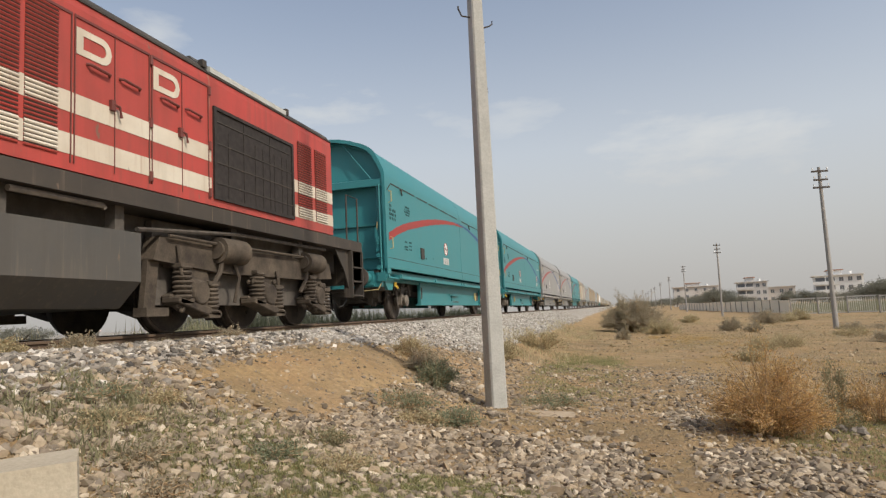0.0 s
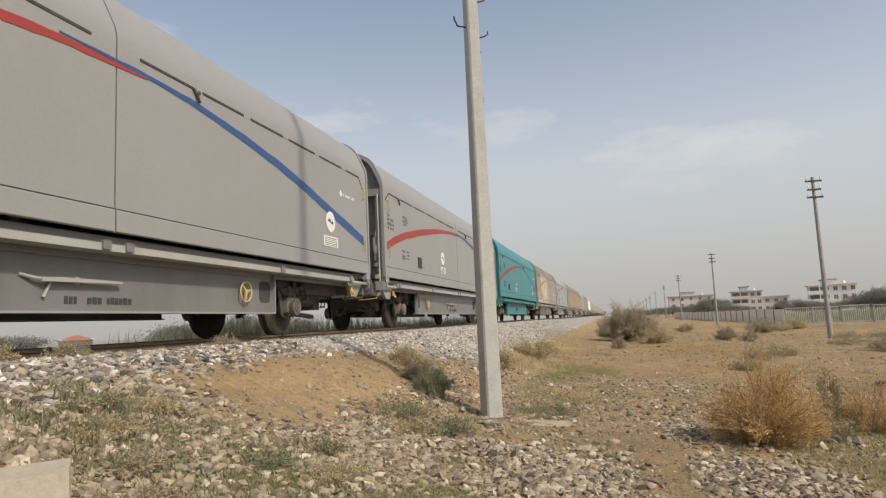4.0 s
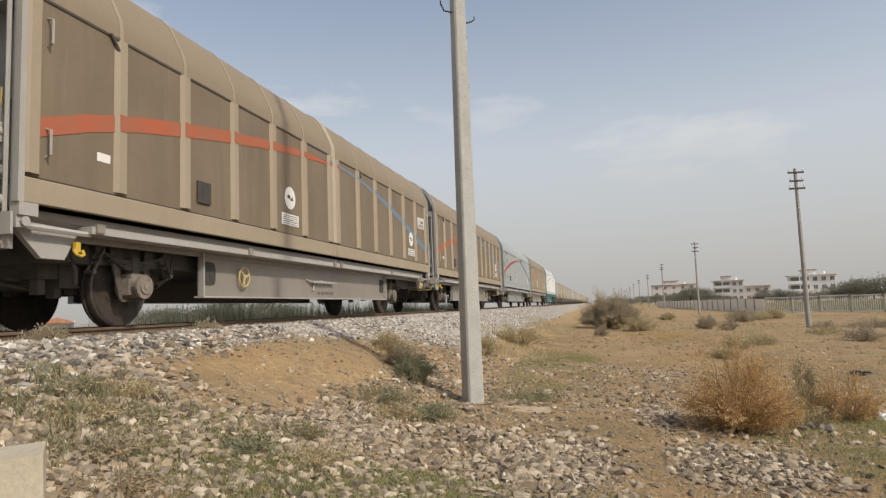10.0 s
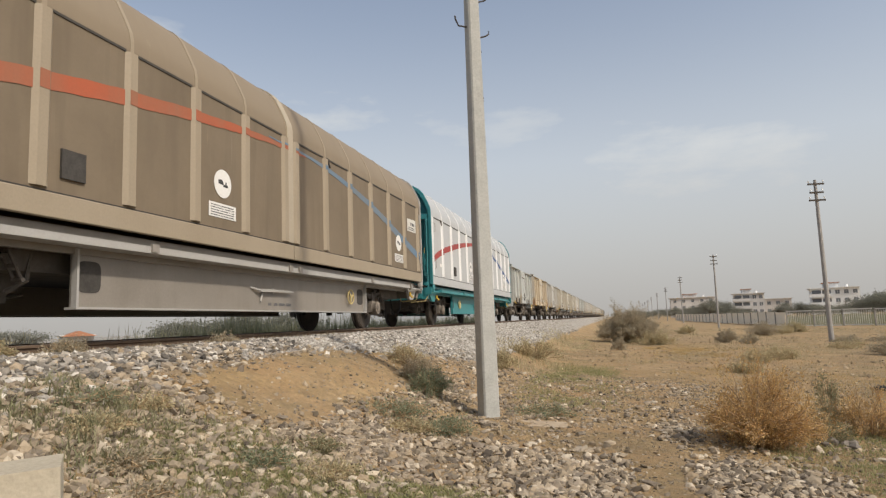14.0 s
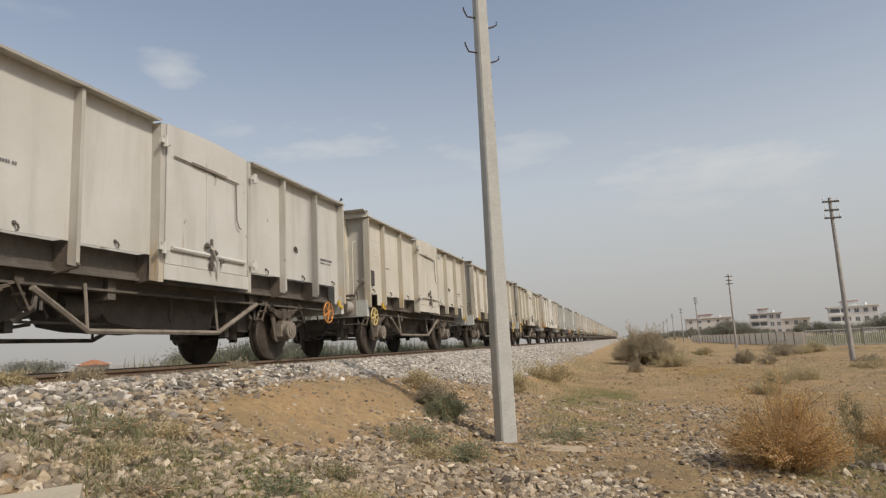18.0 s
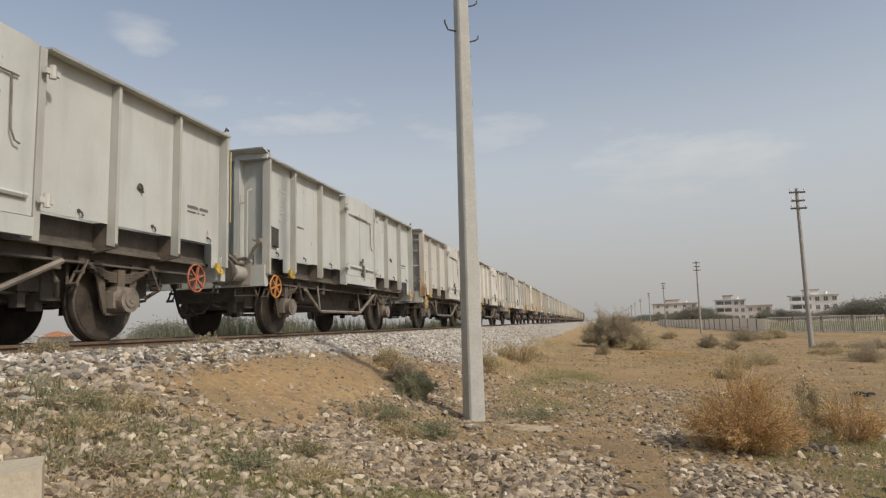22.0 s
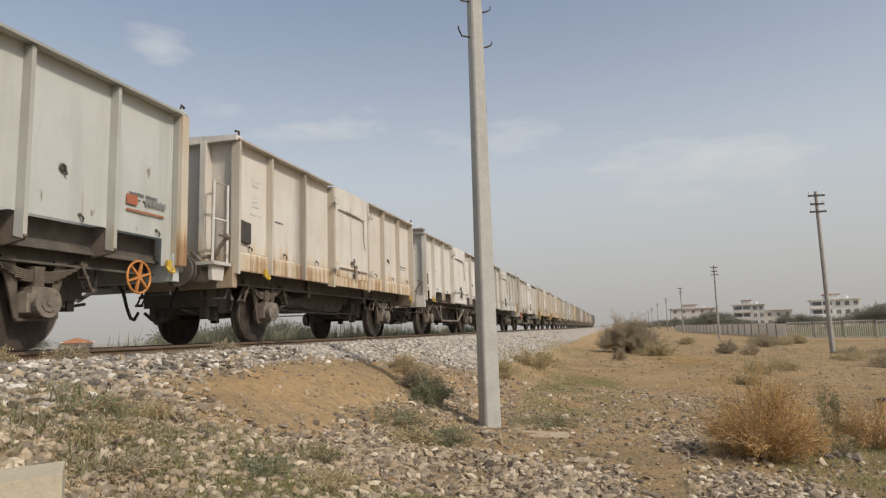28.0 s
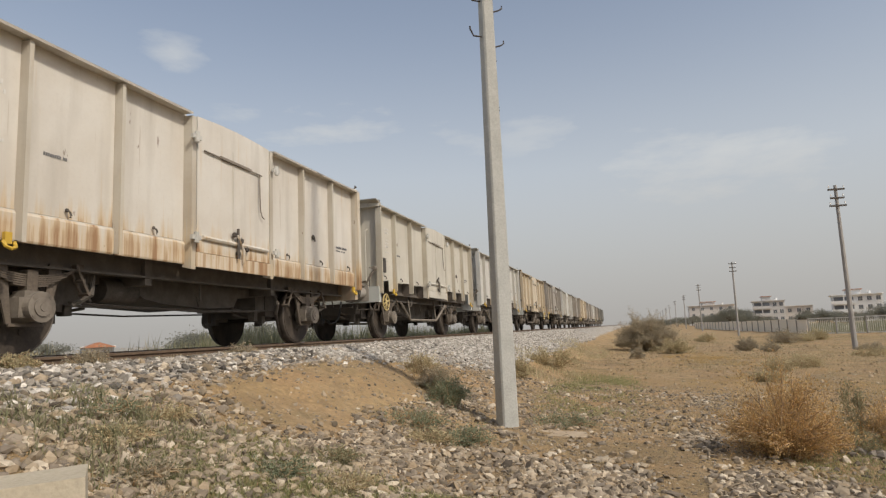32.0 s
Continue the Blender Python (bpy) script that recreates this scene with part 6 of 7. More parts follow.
# ---- concrete pole beside the track ----
def concrete_pole(x, y):
    w = empty("concrete_pole")
    w.matrix_basis = pose(x, y, gz(x, y) - 0.1, 0.0, 0.1, 39.0)
    h = 9.6
    bm = nb()
    rows = []
    for k in range(9):
        t = k / 8
        a, b, q = 0.120 - 0.050 * t, 0.117 - 0.048 * t, 0.022
        sec = [(-a + q, -b), (a - q, -b), (a, -b + q), (a, b - q), (a - q, b), (-a + q, b), (-a, b - q), (-a, -b + q)]
        rows.append([bm.verts.new((u, v, h * t)) for u, v in sec])
    for r0, r1 in zip(rows, rows[1:]):
        for i in range(8):
            j = (i + 1) % 8
            bm.faces.new((r0[i], r0[j], r1[j], r1[i]))
    bm.faces.new(rows[-1]), bm.faces.new(rows[0][::-1])
    shaft = part("shaft", bm, "concrete", w, "tapered square concrete shaft with chamfered corners")
    for z, s in ((5.65, -1), (5.50, 1), (6.2, -1), (6.05, 1), (6.9, -1), (6.75, 1)):
        a = 0.120 - 0.050 * z / h
        bm = nb()
        tube(bm, [(s * (a - 0.02), 0, z), (s * (a + 0.13), 0, z + 0.03 * (s > 0) * 2), (s * (a + 0.18), 0, z + 0.10), (s * (a + 0.18), 0, z + 0.14)], 0.012, 6)
        part("insulator_hook", bm, "iron", w, "bent iron insulator hook")
    for z in (4.55, 4.60, 5.3):
        part("bolt", cy(nb(), (0.120 - 0.050 * z / h - 0.01, 0, z), 0, 0.014, 0.05, 6), "iron", w)
    part("stamp", bx(nb(), -0.045, 0.02, -0.103, -0.098, 2.62, 2.80), "concrete", w)
    return tagged(w, "weathered grey concrete pole with iron hooks", "pole")


concrete_pole(-1.715, 8.665)


# ---- line of wooden poles ----
def line_pole():
    w = empty("utility_pole")
    bm = nb()
    cy(bm, (0, 0, -0.3), 2, 0.15, 9.6, 10, 0.085)
    part("shaft", bm, "pole_wood", w, "slim grey pole", True)
    for z, half in ((9.05, 0.45), (8.55, 0.38), (8.1, 0.45)):
        arm = part("cross_arm", bx(nb(), -half, half, -0.12, -0.05, z - 0.05, z + 0.05), "iron", w, "dark cross arm")
        for x in (-half + 0.06, half - 0.06):
            bm = nb()
            cy(bm, (x, -0.085, z + 0.05), 2, 0.012, 0.09, 6)
            cy(bm, (x, -0.085, z + 0.12), 2, 0.045, 0.10, 8, 0.03)
            part("insulator", bm, "signwhite", arm, "pale insulator", True)
    return tagged(w, "slim grey utility pole with three cross arms", "utility pole", "line of utility poles")


LINE = ((11.77, 40.56), (12.66, 86.9), (13.3, 136.0), (14.1, 186), (14.9, 236), (15.8, 287), (16.7, 338), (17.6, 390), (18.5, 442))
first_pole = line_pole()
for i, (x, y) in enumerate(LINE):
    q = pose(x, y, gz(x, y), 0, 0.4 * math.sin(2.3 * i), 8)
    if i == 0:
        first_pole.matrix_basis = q
    else:
        copy_thing(first_pole, q)

# ---- fence: pickets to one side, sheet panels to the other ----
M["fence_metal"] = painted("pale_fence_metal", (0.74, 0.73, 0.68), (0.52, 0.49, 0.43), 0.5, 0.6)
M["fence_panel"] = painted("beige_fence_panel", (0.88, 0.80, 0.66), (0.76, 0.67, 0.53), 0.5, 0.8)


M["fence_post"] = rough_stuff("dark_fence_post", (0.26, 0.22, 0.18), (0.34, 0.29, 0.24), 3.0, 0.9, 0.2)


def picket_bay(length):
    w = empty("fence_bay")
    part("post", bx(nb(), -0.06, 0.06, -0.06, 0.06, -0.2, 1.9), "pole_wood", w, "dull grey post")
    for z in (0.08, 1.72):
        part("rail", bx(nb(), 0.05, length - 0.05, -0.03, 0.03, z, z + 0.10), "fence_metal", w)
    k = int(length / 0.20)
    bm = nb()
    for i in range(1, k):
        x = length * i / k
        bx(bm, x - 0.016, x + 0.016, -0.05, -0.03, 0.05, 1.80)
    part("infill", bm, "fence_metal", w, "thin pale pickets")["kind"] = "stuff"
    return tagged(w, "pale metal picket fence bay with a post", "fence", "picket fence")


def sheet_bay(length):
    w = empty("fence_panel_bay")
    part("post", bx(nb(), -0.075, 0.075, -0.11, 0.09, -0.2, 1.72), "fence_post", w, "dark post")
    part("panel", bx(nb(), 0.09, length - 0.09, -0.03, 0.03, 0.05, 1.60), "fence_panel", w, "beige concrete panel", False, 0.01)
    part("coping", bx(nb(), 0.09, length - 0.09, -0.05, 0.05, 1.60, 1.68), "fence_panel", w)
    return tagged(w, "beige panel fence bay with a dark post", "fence", "panel fence")


def run_of(maker, a, b, length):
    d = Vector((b[0] - a[0], b[1] - a[1]))
    turn, k = math.degrees(math.atan2(d.y, d.x)), int(d.length / length)
    proto = maker(length)
    for i in range(k):
        x, y = a[0] + d.x * i / k, a[1] + d.y * i / k
        q = pose(x, y, gz(x, y), 0, 0, turn)
        if i == 0:
            proto.matrix_basis = q
        else:
            copy_thing(proto, q)


run_of(picket_bay, (19.16, 81.2), (48.0, 52.3), 2.95)
run_of(sheet_bay, (16.7, 190.0), (19.16, 81.5), 4.3)

# ---- houses beyond the field ----
M["wall_white"] = rough_stuff("white_render", (0.78, 0.78, 0.76), (0.83, 0.83, 0.81), 0.5, 0.9, 0.1)
# cream and pale walls greyed, with the distance haze in their colour
M["wall_cream"] = rough_stuff("hazed_cream_render", (0.60, 0.57, 0.53), (0.66, 0.62, 0.58), 0.5, 0.9, 0.1)
M["wall_pale"] = rough_stuff("hazed_pale_render", (0.60, 0.585, 0.56), (0.66, 0.64, 0.61), 0.5, 0.9, 0.1)
M["glass_dark"] = rough_stuff("dusty_window_glass", (0.15, 0.16, 0.17), (0.20, 0.21, 0.22), 0.5, 0.2, 0.02)
M["roof_tile"] = rough_stuff("roof_tile", (0.36, 0.16, 0.09), (0.45, 0.22, 0.13), 2.0, 0.9, 0.2)


def house(x, y, width, depth, floors, wall, turn, bays, loggia=0.0, terrace=True, fh=2.7):
    """A flat-roofed block. loggia: share of the front, from its start, taken up by deep shaded balconies."""
    w = empty("apartment_house")
    w.matrix_basis = pose(x, y, gz(x, y), 0, 0, turn)
    h = floors * fh + 0.4
    part("wall", bx(nb(), 0, width, 0, depth, -0.5, h), wall, w, "rendered walls")
    part("roof", bx(nb(), -0.7, width + 0.45, -0.7, depth + 0.4, h, h + 0.28), wall, w, "overhanging flat roof slab")
    if terrace:
        part("stair_tower", bx(nb(), width * 0.30, width * 0.58, 1.5, depth - 1, h + 0.28, h + 1.75), wall, w, "stair tower on the flat roof")
        part("tower_roof", bx(nb(), width * 0.26, width * 0.62, 1.0, depth - 0.6, h + 1.75, h + 1.95), "roof_tile", w, "reddish slab roof")
        part("water_tank", cy(nb(), (width * 0.75, 2.5, h + 0.28), 2, 0.5, 0.9, 10), "wall_white", w, "white roof tank", True)
    deep = width * loggia
    for f in range(floors):
        z = 0.4 + f * fh
        part("storey_band", bx(nb(), deep, width + 0.05, -0.05, 0.0, z + fh - 0.34, z + fh - 0.2), wall, w)
        for b in range(bays):
            cx = deep + (width - deep) * (b + 0.5) / bays
            half = min(0.6, (width - deep) / bays * 0.27)
            win = part("window", bx(nb(), cx - half, cx + half, -0.03, 0.02, z + 0.8, z + 2.1), "glass_dark", w)
            part("frame", bx(nb(), cx - 0.03, cx + 0.03, -0.06, -0.03, z + 0.8, z + 2.1), "signwhite", win)
            part("sill", bx(nb(), cx - half - 0.1, cx + half + 0.1, -0.14, 0.0, z + 0.7, z + 0.79), wall, win)
        if loggia:
            bal = part("balcony", bx(nb(), -0.6, deep - 0.15, -1.35, 0.0, z - 0.16, z + 0.02), wall, w, "concrete balcony slab")
            part("balustrade", bx(nb(), -0.6, deep - 0.15, -1.37, -1.28, z + 0.02, z + 0.95), wall, bal)
            part("balcony_door", bx(nb(), 0.2, deep - 0.6, -0.035, 0.01, z + 0.05, z + 2.2), "glass_dark", bal, "dark glazed balcony doors")
            part("pier", bx(nb(), deep * 0.45, deep * 0.45 + 0.3, -1.3, -1.0, z + 0.02, z + fh - 0.16), wall, bal)
        for b in range(2):
            cy_ = depth * (b + 0.5) / 2
            part("window", bx(nb(), -0.03, 0.02, cy_ - 0.6, cy_ + 0.6, z + 0.8, z + 2.1), "glass_dark", w)
    return w


tagged(house(63.2, 234, 13.6, 11, 3, "wall_white", -12, 3, 0.46), "white rendered three-storey apartment house with shaded balconies", "house", "houses beyond the field")
tagged(house(44.6, 264, 10.4, 11, 3, "wall_pale", -8, 2, 0.58), "pale rendered house with a stair tower and long balconies", "house", "houses beyond the field")
tagged(house(55.8, 267, 9.2, 10, 2, "wall_cream", -10, 3, 0.0, False, 2.9), "low cream house with dark windows", "house", "houses beyond the field")
tagged(house(26.5, 324, 20.0, 12, 3, "wall_cream", -3, 5, 0.0, True, 2.9), "long cream apartment house in the haze", "house", "houses beyond the field")
tagged(house(88.0, 262, 12.0, 11, 2, "wall_white", -16, 3, 0.4, False), "low white house among trees", "house", "houses beyond the field")
tagged(house(77.0, 258, 8.0, 10, 2, "wall_white", -12, 2, 0.0, False, 3.0), "small white house behind a taller block", "house", "houses beyond the field")
far_house = house(-158.0, 152.0, 10.0, 8.0, 1, "wall_pale", -40, 3, 0.0, False, 2.95)
far_house.location.z -= 1.6
part("roof", ex(nb(), [(-0.4, 3.2), (4.0, 4.7), (8.4, 3.2)], 0, -0.5, 12.5), "roof_tile", far_house, "orange tiled roof")
tagged(far_house, "small farmhouse with an orange tiled roof", "house")


# ---- plants ----
M["dry_leaf"] = scattered("dry_orange_leaf", [(0.60, 0.375, 0.15), (0.71, 0.475, 0.21), (0.53, 0.33, 0.14), (0.77, 0.57, 0.28), (0.41, 0.265, 0.12)], 0.9, True)
M["sage_leaf"] = scattered("dusty_green_leaf", [(0.27, 0.26, 0.155), (0.37, 0.34, 0.205), (0.31, 0.30, 0.18), (0.43, 0.375, 0.23), (0.22, 0.215, 0.125)], 0.9, True)
# dusty leaf made paler: the haze over far bushes is in this colour
M["hazy_leaf"] = scattered("pale_dusty_hazed_leaf", [(0.40, 0.355, 0.255), (0.48, 0.42, 0.305), (0.44, 0.385, 0.28), (0.54, 0.46, 0.335), (0.35, 0.305, 0.22)], 0.9, True)
M["weed_leaf"] = scattered("grey_green_leaf", [(0.21, 0.25, 0.15), (0.30, 0.325, 0.21), (0.25, 0.28, 0.17), (0.40, 0.40, 0.27), (0.17, 0.20, 0.115)], 0.9, True)
M["straw"] = scattered("straw_grass", [(0.58, 0.49, 0.30), (0.48, 0.40, 0.24), (0.64, 0.55, 0.35), (0.40, 0.36, 0.21)], 0.9, True)
M["field_straw"] = scattered("mixed_field_straw", [(0.52, 0.43, 0.27), (0.34, 0.265, 0.15), (0.60, 0.52, 0.35), (0.30, 0.27, 0.14), (0.42, 0.30, 0.15)], 0.9, True)
M["green_blade"] = scattered("green_weed", [(0.19, 0.205, 0.105), (0.27, 0.265, 0.145), (0.38, 0.345, 0.215), (0.23, 0.235, 0.13)], 0.9, True)
M["reed_blade"] = scattered("dusty_reed_blade", [(0.36, 0.34, 0.20), (0.26, 0.265, 0.145), (0.46, 0.42, 0.27), (0.21, 0.225, 0.12)], 0.9, True)
M["moss_blade"] = scattered("yellow_green_blade", [(0.31, 0.32, 0.145), (0.40, 0.37, 0.18), (0.26, 0.285, 0.125), (0.48, 0.42, 0.23)], 0.9, True)
M["crop_blade"] = scattered("crop_blade", [(0.22, 0.235, 0.15), (0.28, 0.285, 0.19), (0.33, 0.32, 0.22), (0.25, 0.26, 0.17)], 0.9, True)
M["gold_blade"] = scattered("golden_blade", [(0.62, 0.42, 0.17), (0.52, 0.35, 0.14), (0.68, 0.50, 0.24), (0.46, 0.33, 0.16)], 0.9, True)
# dust and distance haze both put into the trees' grey-green
M["tree_leaf"] = scattered("dusty_hazed_tree_leaf", [(0.20, 0.205, 0.165), (0.25, 0.25, 0.20), (0.29, 0.285, 0.23), (0.23, 0.23, 0.18)], 0.9, True)
M["twig"] = rough_stuff("dry_twig", (0.34, 0.235, 0.135), (0.52, 0.38, 0.22), 12.0, 0.9, 0.2)
M["bark"] = rough_stuff("tree_bark", (0.09, 0.07, 0.05), (0.14, 0.11, 0.08), 8.0, 0.9, 0.4)


def leaf_cards(pts, dirs, length, width, rng):
    """Small bent leaves, each two triangles, at points along directions."""
    k = len(pts)
    d = dirs / np.linalg.norm(dirs, axis=1, keepdims=True)
    side = np.cross(d, rng.normal(size=(k, 3)))
    side /= np.linalg.norm(side, axis=1, keepdims=True) + 1e-9
    ln, wd = length * rng.uniform(0.5, 1.3, (k, 1)), width * rng.uniform(0.6, 1.3, (k, 1))
    up = np.cross(side, d) * ln * 0.18
    v = np.stack([pts, pts + d * ln * 0.5 + side * wd + up, pts + d * ln, pts + d * ln * 0.5 - side * wd + up], 1)
    f = np.arange(4 * k).reshape(k, 4)
    return v.reshape(-1, 3), f


def mesh_of(name, v, f, material, parent=None):
    me = bpy.data.meshes.new(name)
    me.from_pydata(np.asarray(v).tolist(), [], np.asarray(f).tolist())
    me.materials.append(M[material])
    ob = new(name, me)
    if parent is not None:
        ob.parent = parent
    return ob


def shrub(x, y, width, height, leaf, seed, stems=34, leaves=60, length=0.035, lean=0.5, deep=1.0):
    """A twiggy bush: stems that fork from the ground, and small leaves along them."""
    rng = np.random.default_rng(seed)
    w = empty("shrub")
    w.matrix_basis = pose(x, y, gz(x, y) - 0.02)
    bm = nb()
    pts, dirs = [], []
    for _ in range(stems):
        a, out = rng.uniform(0, 6.283), rng.uniform(0.1, 1.0) ** 0.6
        tip = np.array([math.cos(a) * out * width / 2, math.sin(a) * out * width / 2 * deep, height * max(1.20 - 0.92 * out ** 1.3, 0.14) * rng.uniform(0.62, 1.12)])
        root = np.array([math.cos(a), math.sin(a), 0]) * 0.15 * width * rng.random()
        mid = (root + tip) / 2 + np.array([0, 0, 0.12 * height]) + rng.normal(0, 0.05, 3) * width * lean
        line = [root, (root + mid) / 2 + rng.normal(0, 0.01, 3), mid, (mid + tip) / 2 + rng.normal(0, 0.02, 3), tip]
        tube(bm, line, 0.0035 + 0.003 * width * rng.random(), 4)
        for _ in range(4):
            t = rng.uniform(0.12, 0.95)
            i = min(int(t * 4), 3)
            s = line[i] + (line[i + 1] - line[i]) * (t * 4 - i)
            e = s + (tip - root) * rng.uniform(0.12, 0.32) + rng.normal(0, 0.11, 3) * width * 0.7
            e[2] = max(e[2], 0.02)
            tube(bm, [s, (s + e) / 2 + rng.normal(0, 0.01, 3), e], 0.0025, 3)
            q = rng.random((leaves // 5, 1))
            pts.append(s + (e - s) * q + rng.normal(0, 0.012 + 0.012 * width, (len(q), 3)))
            dirs.append((e - s) + rng.normal(0, 0.10, (len(q), 3)) * width)
        q = rng.uniform(0.3, 1.0, (leaves // 5, 1))
        pts.append(mid + (tip - mid) * q + rng.normal(0, 0.015 + 0.012 * width, (len(q), 3)))
        dirs.append((tip - mid) + rng.normal(0, 0.12, (len(q), 3)) * width)
    part("twig_tangle", bm, "twig", w, "thin dry twigs")
    pts, dirs = np.concatenate(pts), np.concatenate(dirs) + 1e-4
    pts[:, 2] = np.maximum(pts[:, 2], 0.01)
    v, f = leaf_cards(pts, dirs, length, length * 0.28, rng)
    ob = mesh_of("foliage", v, f, leaf, w)
    ob["label"] = "small dry leaves"
    return w


def tufts(name, xs, ys, height, material, label, seed, blades=16, spread=0.08, droop=0.5):
    """Grass clumps, joined: tapering blades that fan out from each root."""
    rng = np.random.default_rng(seed)
    k = len(xs) * blades
    x, y = np.repeat(xs, blades), np.repeat(ys, blades)
    hs = np.repeat(np.broadcast_to(height, len(xs)), blades) * rng.uniform(0.45, 1.1, k)
    x, y = x + rng.normal(0, spread, k), y + rng.normal(0, spread, k)
    a = rng.uniform(0, 6.283, k)
    z = ground_z(x, y) - 0.01
    base = np.stack([x, y, z], -1)
    out = np.stack([np.cos(a), np.sin(a), np.zeros(k)], -1) * (hs * rng.uniform(0.1, droop, k))[:, None]
    side = np.stack([-np.sin(a), np.cos(a), np.zeros(k)], -1) * (0.004 + 0.010 * hs)[:, None]
    up = np.array([0, 0, 1.0]) * hs[:, None]
    v = np.stack([base - side, base + side, base + out * 0.4 + up * 0.6 + side * 0.6, base + out * 0.4 + up * 0.6 - side * 0.6, base + out + up * 0.95], 1)
    i = np.arange(k) * 5
    f4 = np.stack([i, i + 1, i + 2, i + 3], -1).tolist()
    f3 = np.stack([i + 3, i + 2, i + 4], -1).tolist()
    ob = mesh_of(name, v.reshape(-1, 3), [], material)
    me = ob.data
    me.clear_geometry()
    me.from_pydata(v.reshape(-1, 3).tolist(), [], f4 + f3)
    return tagged(ob, label, "grass", kind="stuff")


BUSHES = [
    (1.54, 8.0, 1.34, 0.92, "dry_leaf", 1, 130, 125, "rounded dry rust-brown shrub on bare earth"),
    (2.92, 8.9, 0.90, 0.56, "dry_leaf", 2, 54, 70, "small dry orange shrub on bare earth"),
    (2.52, 9.1, 0.55, 0.66, "sage_leaf", 3, 30, 60, "grey-green weed beside a dry shrub"),
    (2.28, 8.45, 0.55, 0.34, "sage_leaf", 30, 30, 60, "low grey-green weed under a dry shrub"),
    (0.75, 37.0, 3.5, 1.70, "hazy_leaf", 4, 300, 420, "large dusty olive bush beside the track"),
    (1.9, 34.0, 2.0, 0.7, "straw", 5, 60, 80, "low brown shrub at the foot of a bush"),
    (0.15, 28.5, 0.9, 0.5, "hazy_leaf", 6, 24, 60, "small dusty green shrub on dry ground"),
    (-2.66, 9.0, 0.75, 0.36, "weed_leaf", 7, 60, 90, "dusty green weed clump on the bank"),
    (-3.05, 9.6, 0.80, 0.32, "hazy_leaf", 8, 50, 90, "dry grey-green weed on the bank"),
    (-3.45, 10.2, 0.75, 0.34, "straw", 33, 40, 70, "dry straw-coloured weed on the bank"),
    (-2.62, 7.3, 1.05, 0.09, "weed_leaf", 9, 56, 44, "flat green weed among the gravel"),
    (-1.95, 7.1, 0.85, 0.10, "weed_leaf", 10, 60, 60, "flat green weed among the gravel"),
    (-2.25, 6.75, 0.6, 0.07, "straw", 34, 40, 50, "flat dry weed among the gravel"),
    (-1.15, 9.5, 1.1, 0.08, "weed_leaf", 11, 50, 50, "flat green weed at the foot of a pole"),
    (-2.60, 5.25, 0.45, 0.07, "sage_leaf", 31, 36, 50, "flat green weed among the gravel"),
    (-2.30, 4.75, 0.60, 0.06, "straw", 35, 40, 45, "flat dry weed among the gravel"),
    (-2.75, 4.55, 0.50, 0.06, "weed_leaf", 36, 34, 45, "flat green weed among the gravel"),
    (-3.95, 4.05, 0.60, 0.07, "weed_leaf", 37, 34, 30, "leafy grey-green weed beside a concrete block"),
    (-3.55, 3.72, 0.55, 0.08, "straw", 38, 34, 30, "leafy grey-green weed beside a concrete block"),
    (-3.15, 3.55, 0.50, 0.07, "hazy_leaf", 39, 30, 30, "dry leafy weed beside a concrete block"),
    (-2.85, 3.30, 0.55, 0.06, "hazy_leaf", 40, 28, 26, "leafy grey-green weed beside a concrete block"),
    (-3.75, 4.45, 0.50, 0.08, "straw", 41, 36, 40, "dry leafy weed on the gravel"),
    (-5.48, 4.55, 0.42, 0.16, "straw", 42, 34, 60, "dry weed growing at the rail"),
    (-5.50, 5.45, 0.50, 0.15, "hazy_leaf", 43, 34, 60, "dry weed growing at the rail"),
    (-5.50, 8.1, 0.6, 0.14, "hazy_leaf", 44, 34, 60, "dry weed growing at the rail"),
    (-2.3, 19.0, 1.8, 0.5, "straw", 45, 50, 80, "pale dry weed clump on the bank"),
    (-2.6, 14.3, 1.0, 0.34, "straw", 12, 34, 70, "pale dry grass clump on the bank"),
    (5.8, 37.6, 1.2, 0.7, "hazy_leaf", 15, 54, 70, "dusty shrub on the dry field"),
    (6.9, 37.4, 1.1, 0.55, "hazy_leaf", 16, 44, 60, "dusty shrub on the dry field"),
    (12.9, 57.0, 2.4, 0.5, "straw", 17, 44, 70, "low dusty shrub on the dry field"),
    (5.5, 55.0, 1.7, 0.6, "straw", 18, 40, 70, "small straw-coloured shrub on the dry field"),
    (10.4, 33.5, 1.8, 0.42, "straw", 19, 30, 60, "straw-coloured shrub on the dry field"),
    (14.8, 40.5, 3.0, 0.4, "hazy_leaf", 22, 60, 80, "low weeds at the foot of a pole"),
    (10.6, 52.0, 2.6, 0.9, "hazy_leaf", 50, 60, 80, "dusty brown shrub before the fence"),
    (14.6, 60.0, 2.4, 0.8, "straw", 51, 50, 80, "straw-coloured shrub before the fence"),
    (4.4, 22.5, 1.3, 0.40, "straw", 52, 40, 50, "low straw-brown weed on the dry field"),
    (5.4, 24.0, 1.2, 0.42, "straw", 53, 36, 50, "low straw-brown weed on the dry field"),
    (3.2, 17.8, 0.9, 0.25, "straw", 54, 40, 60, "low golden weed on the dry field"),
    (9.8, 27.5, 1.6, 0.6, "hazy_leaf", 55, 44, 60, "dusty green weed on the dry field"),
    (12.6, 26.0, 1.8, 0.7, "hazy_leaf", 56, 44, 60, "dusty green weed on the dry field"),
    (12.4, 40.3, 1.6, 0.3, "hazy_leaf", 32, 36, 60, "low weeds at the foot of a pole"),
]
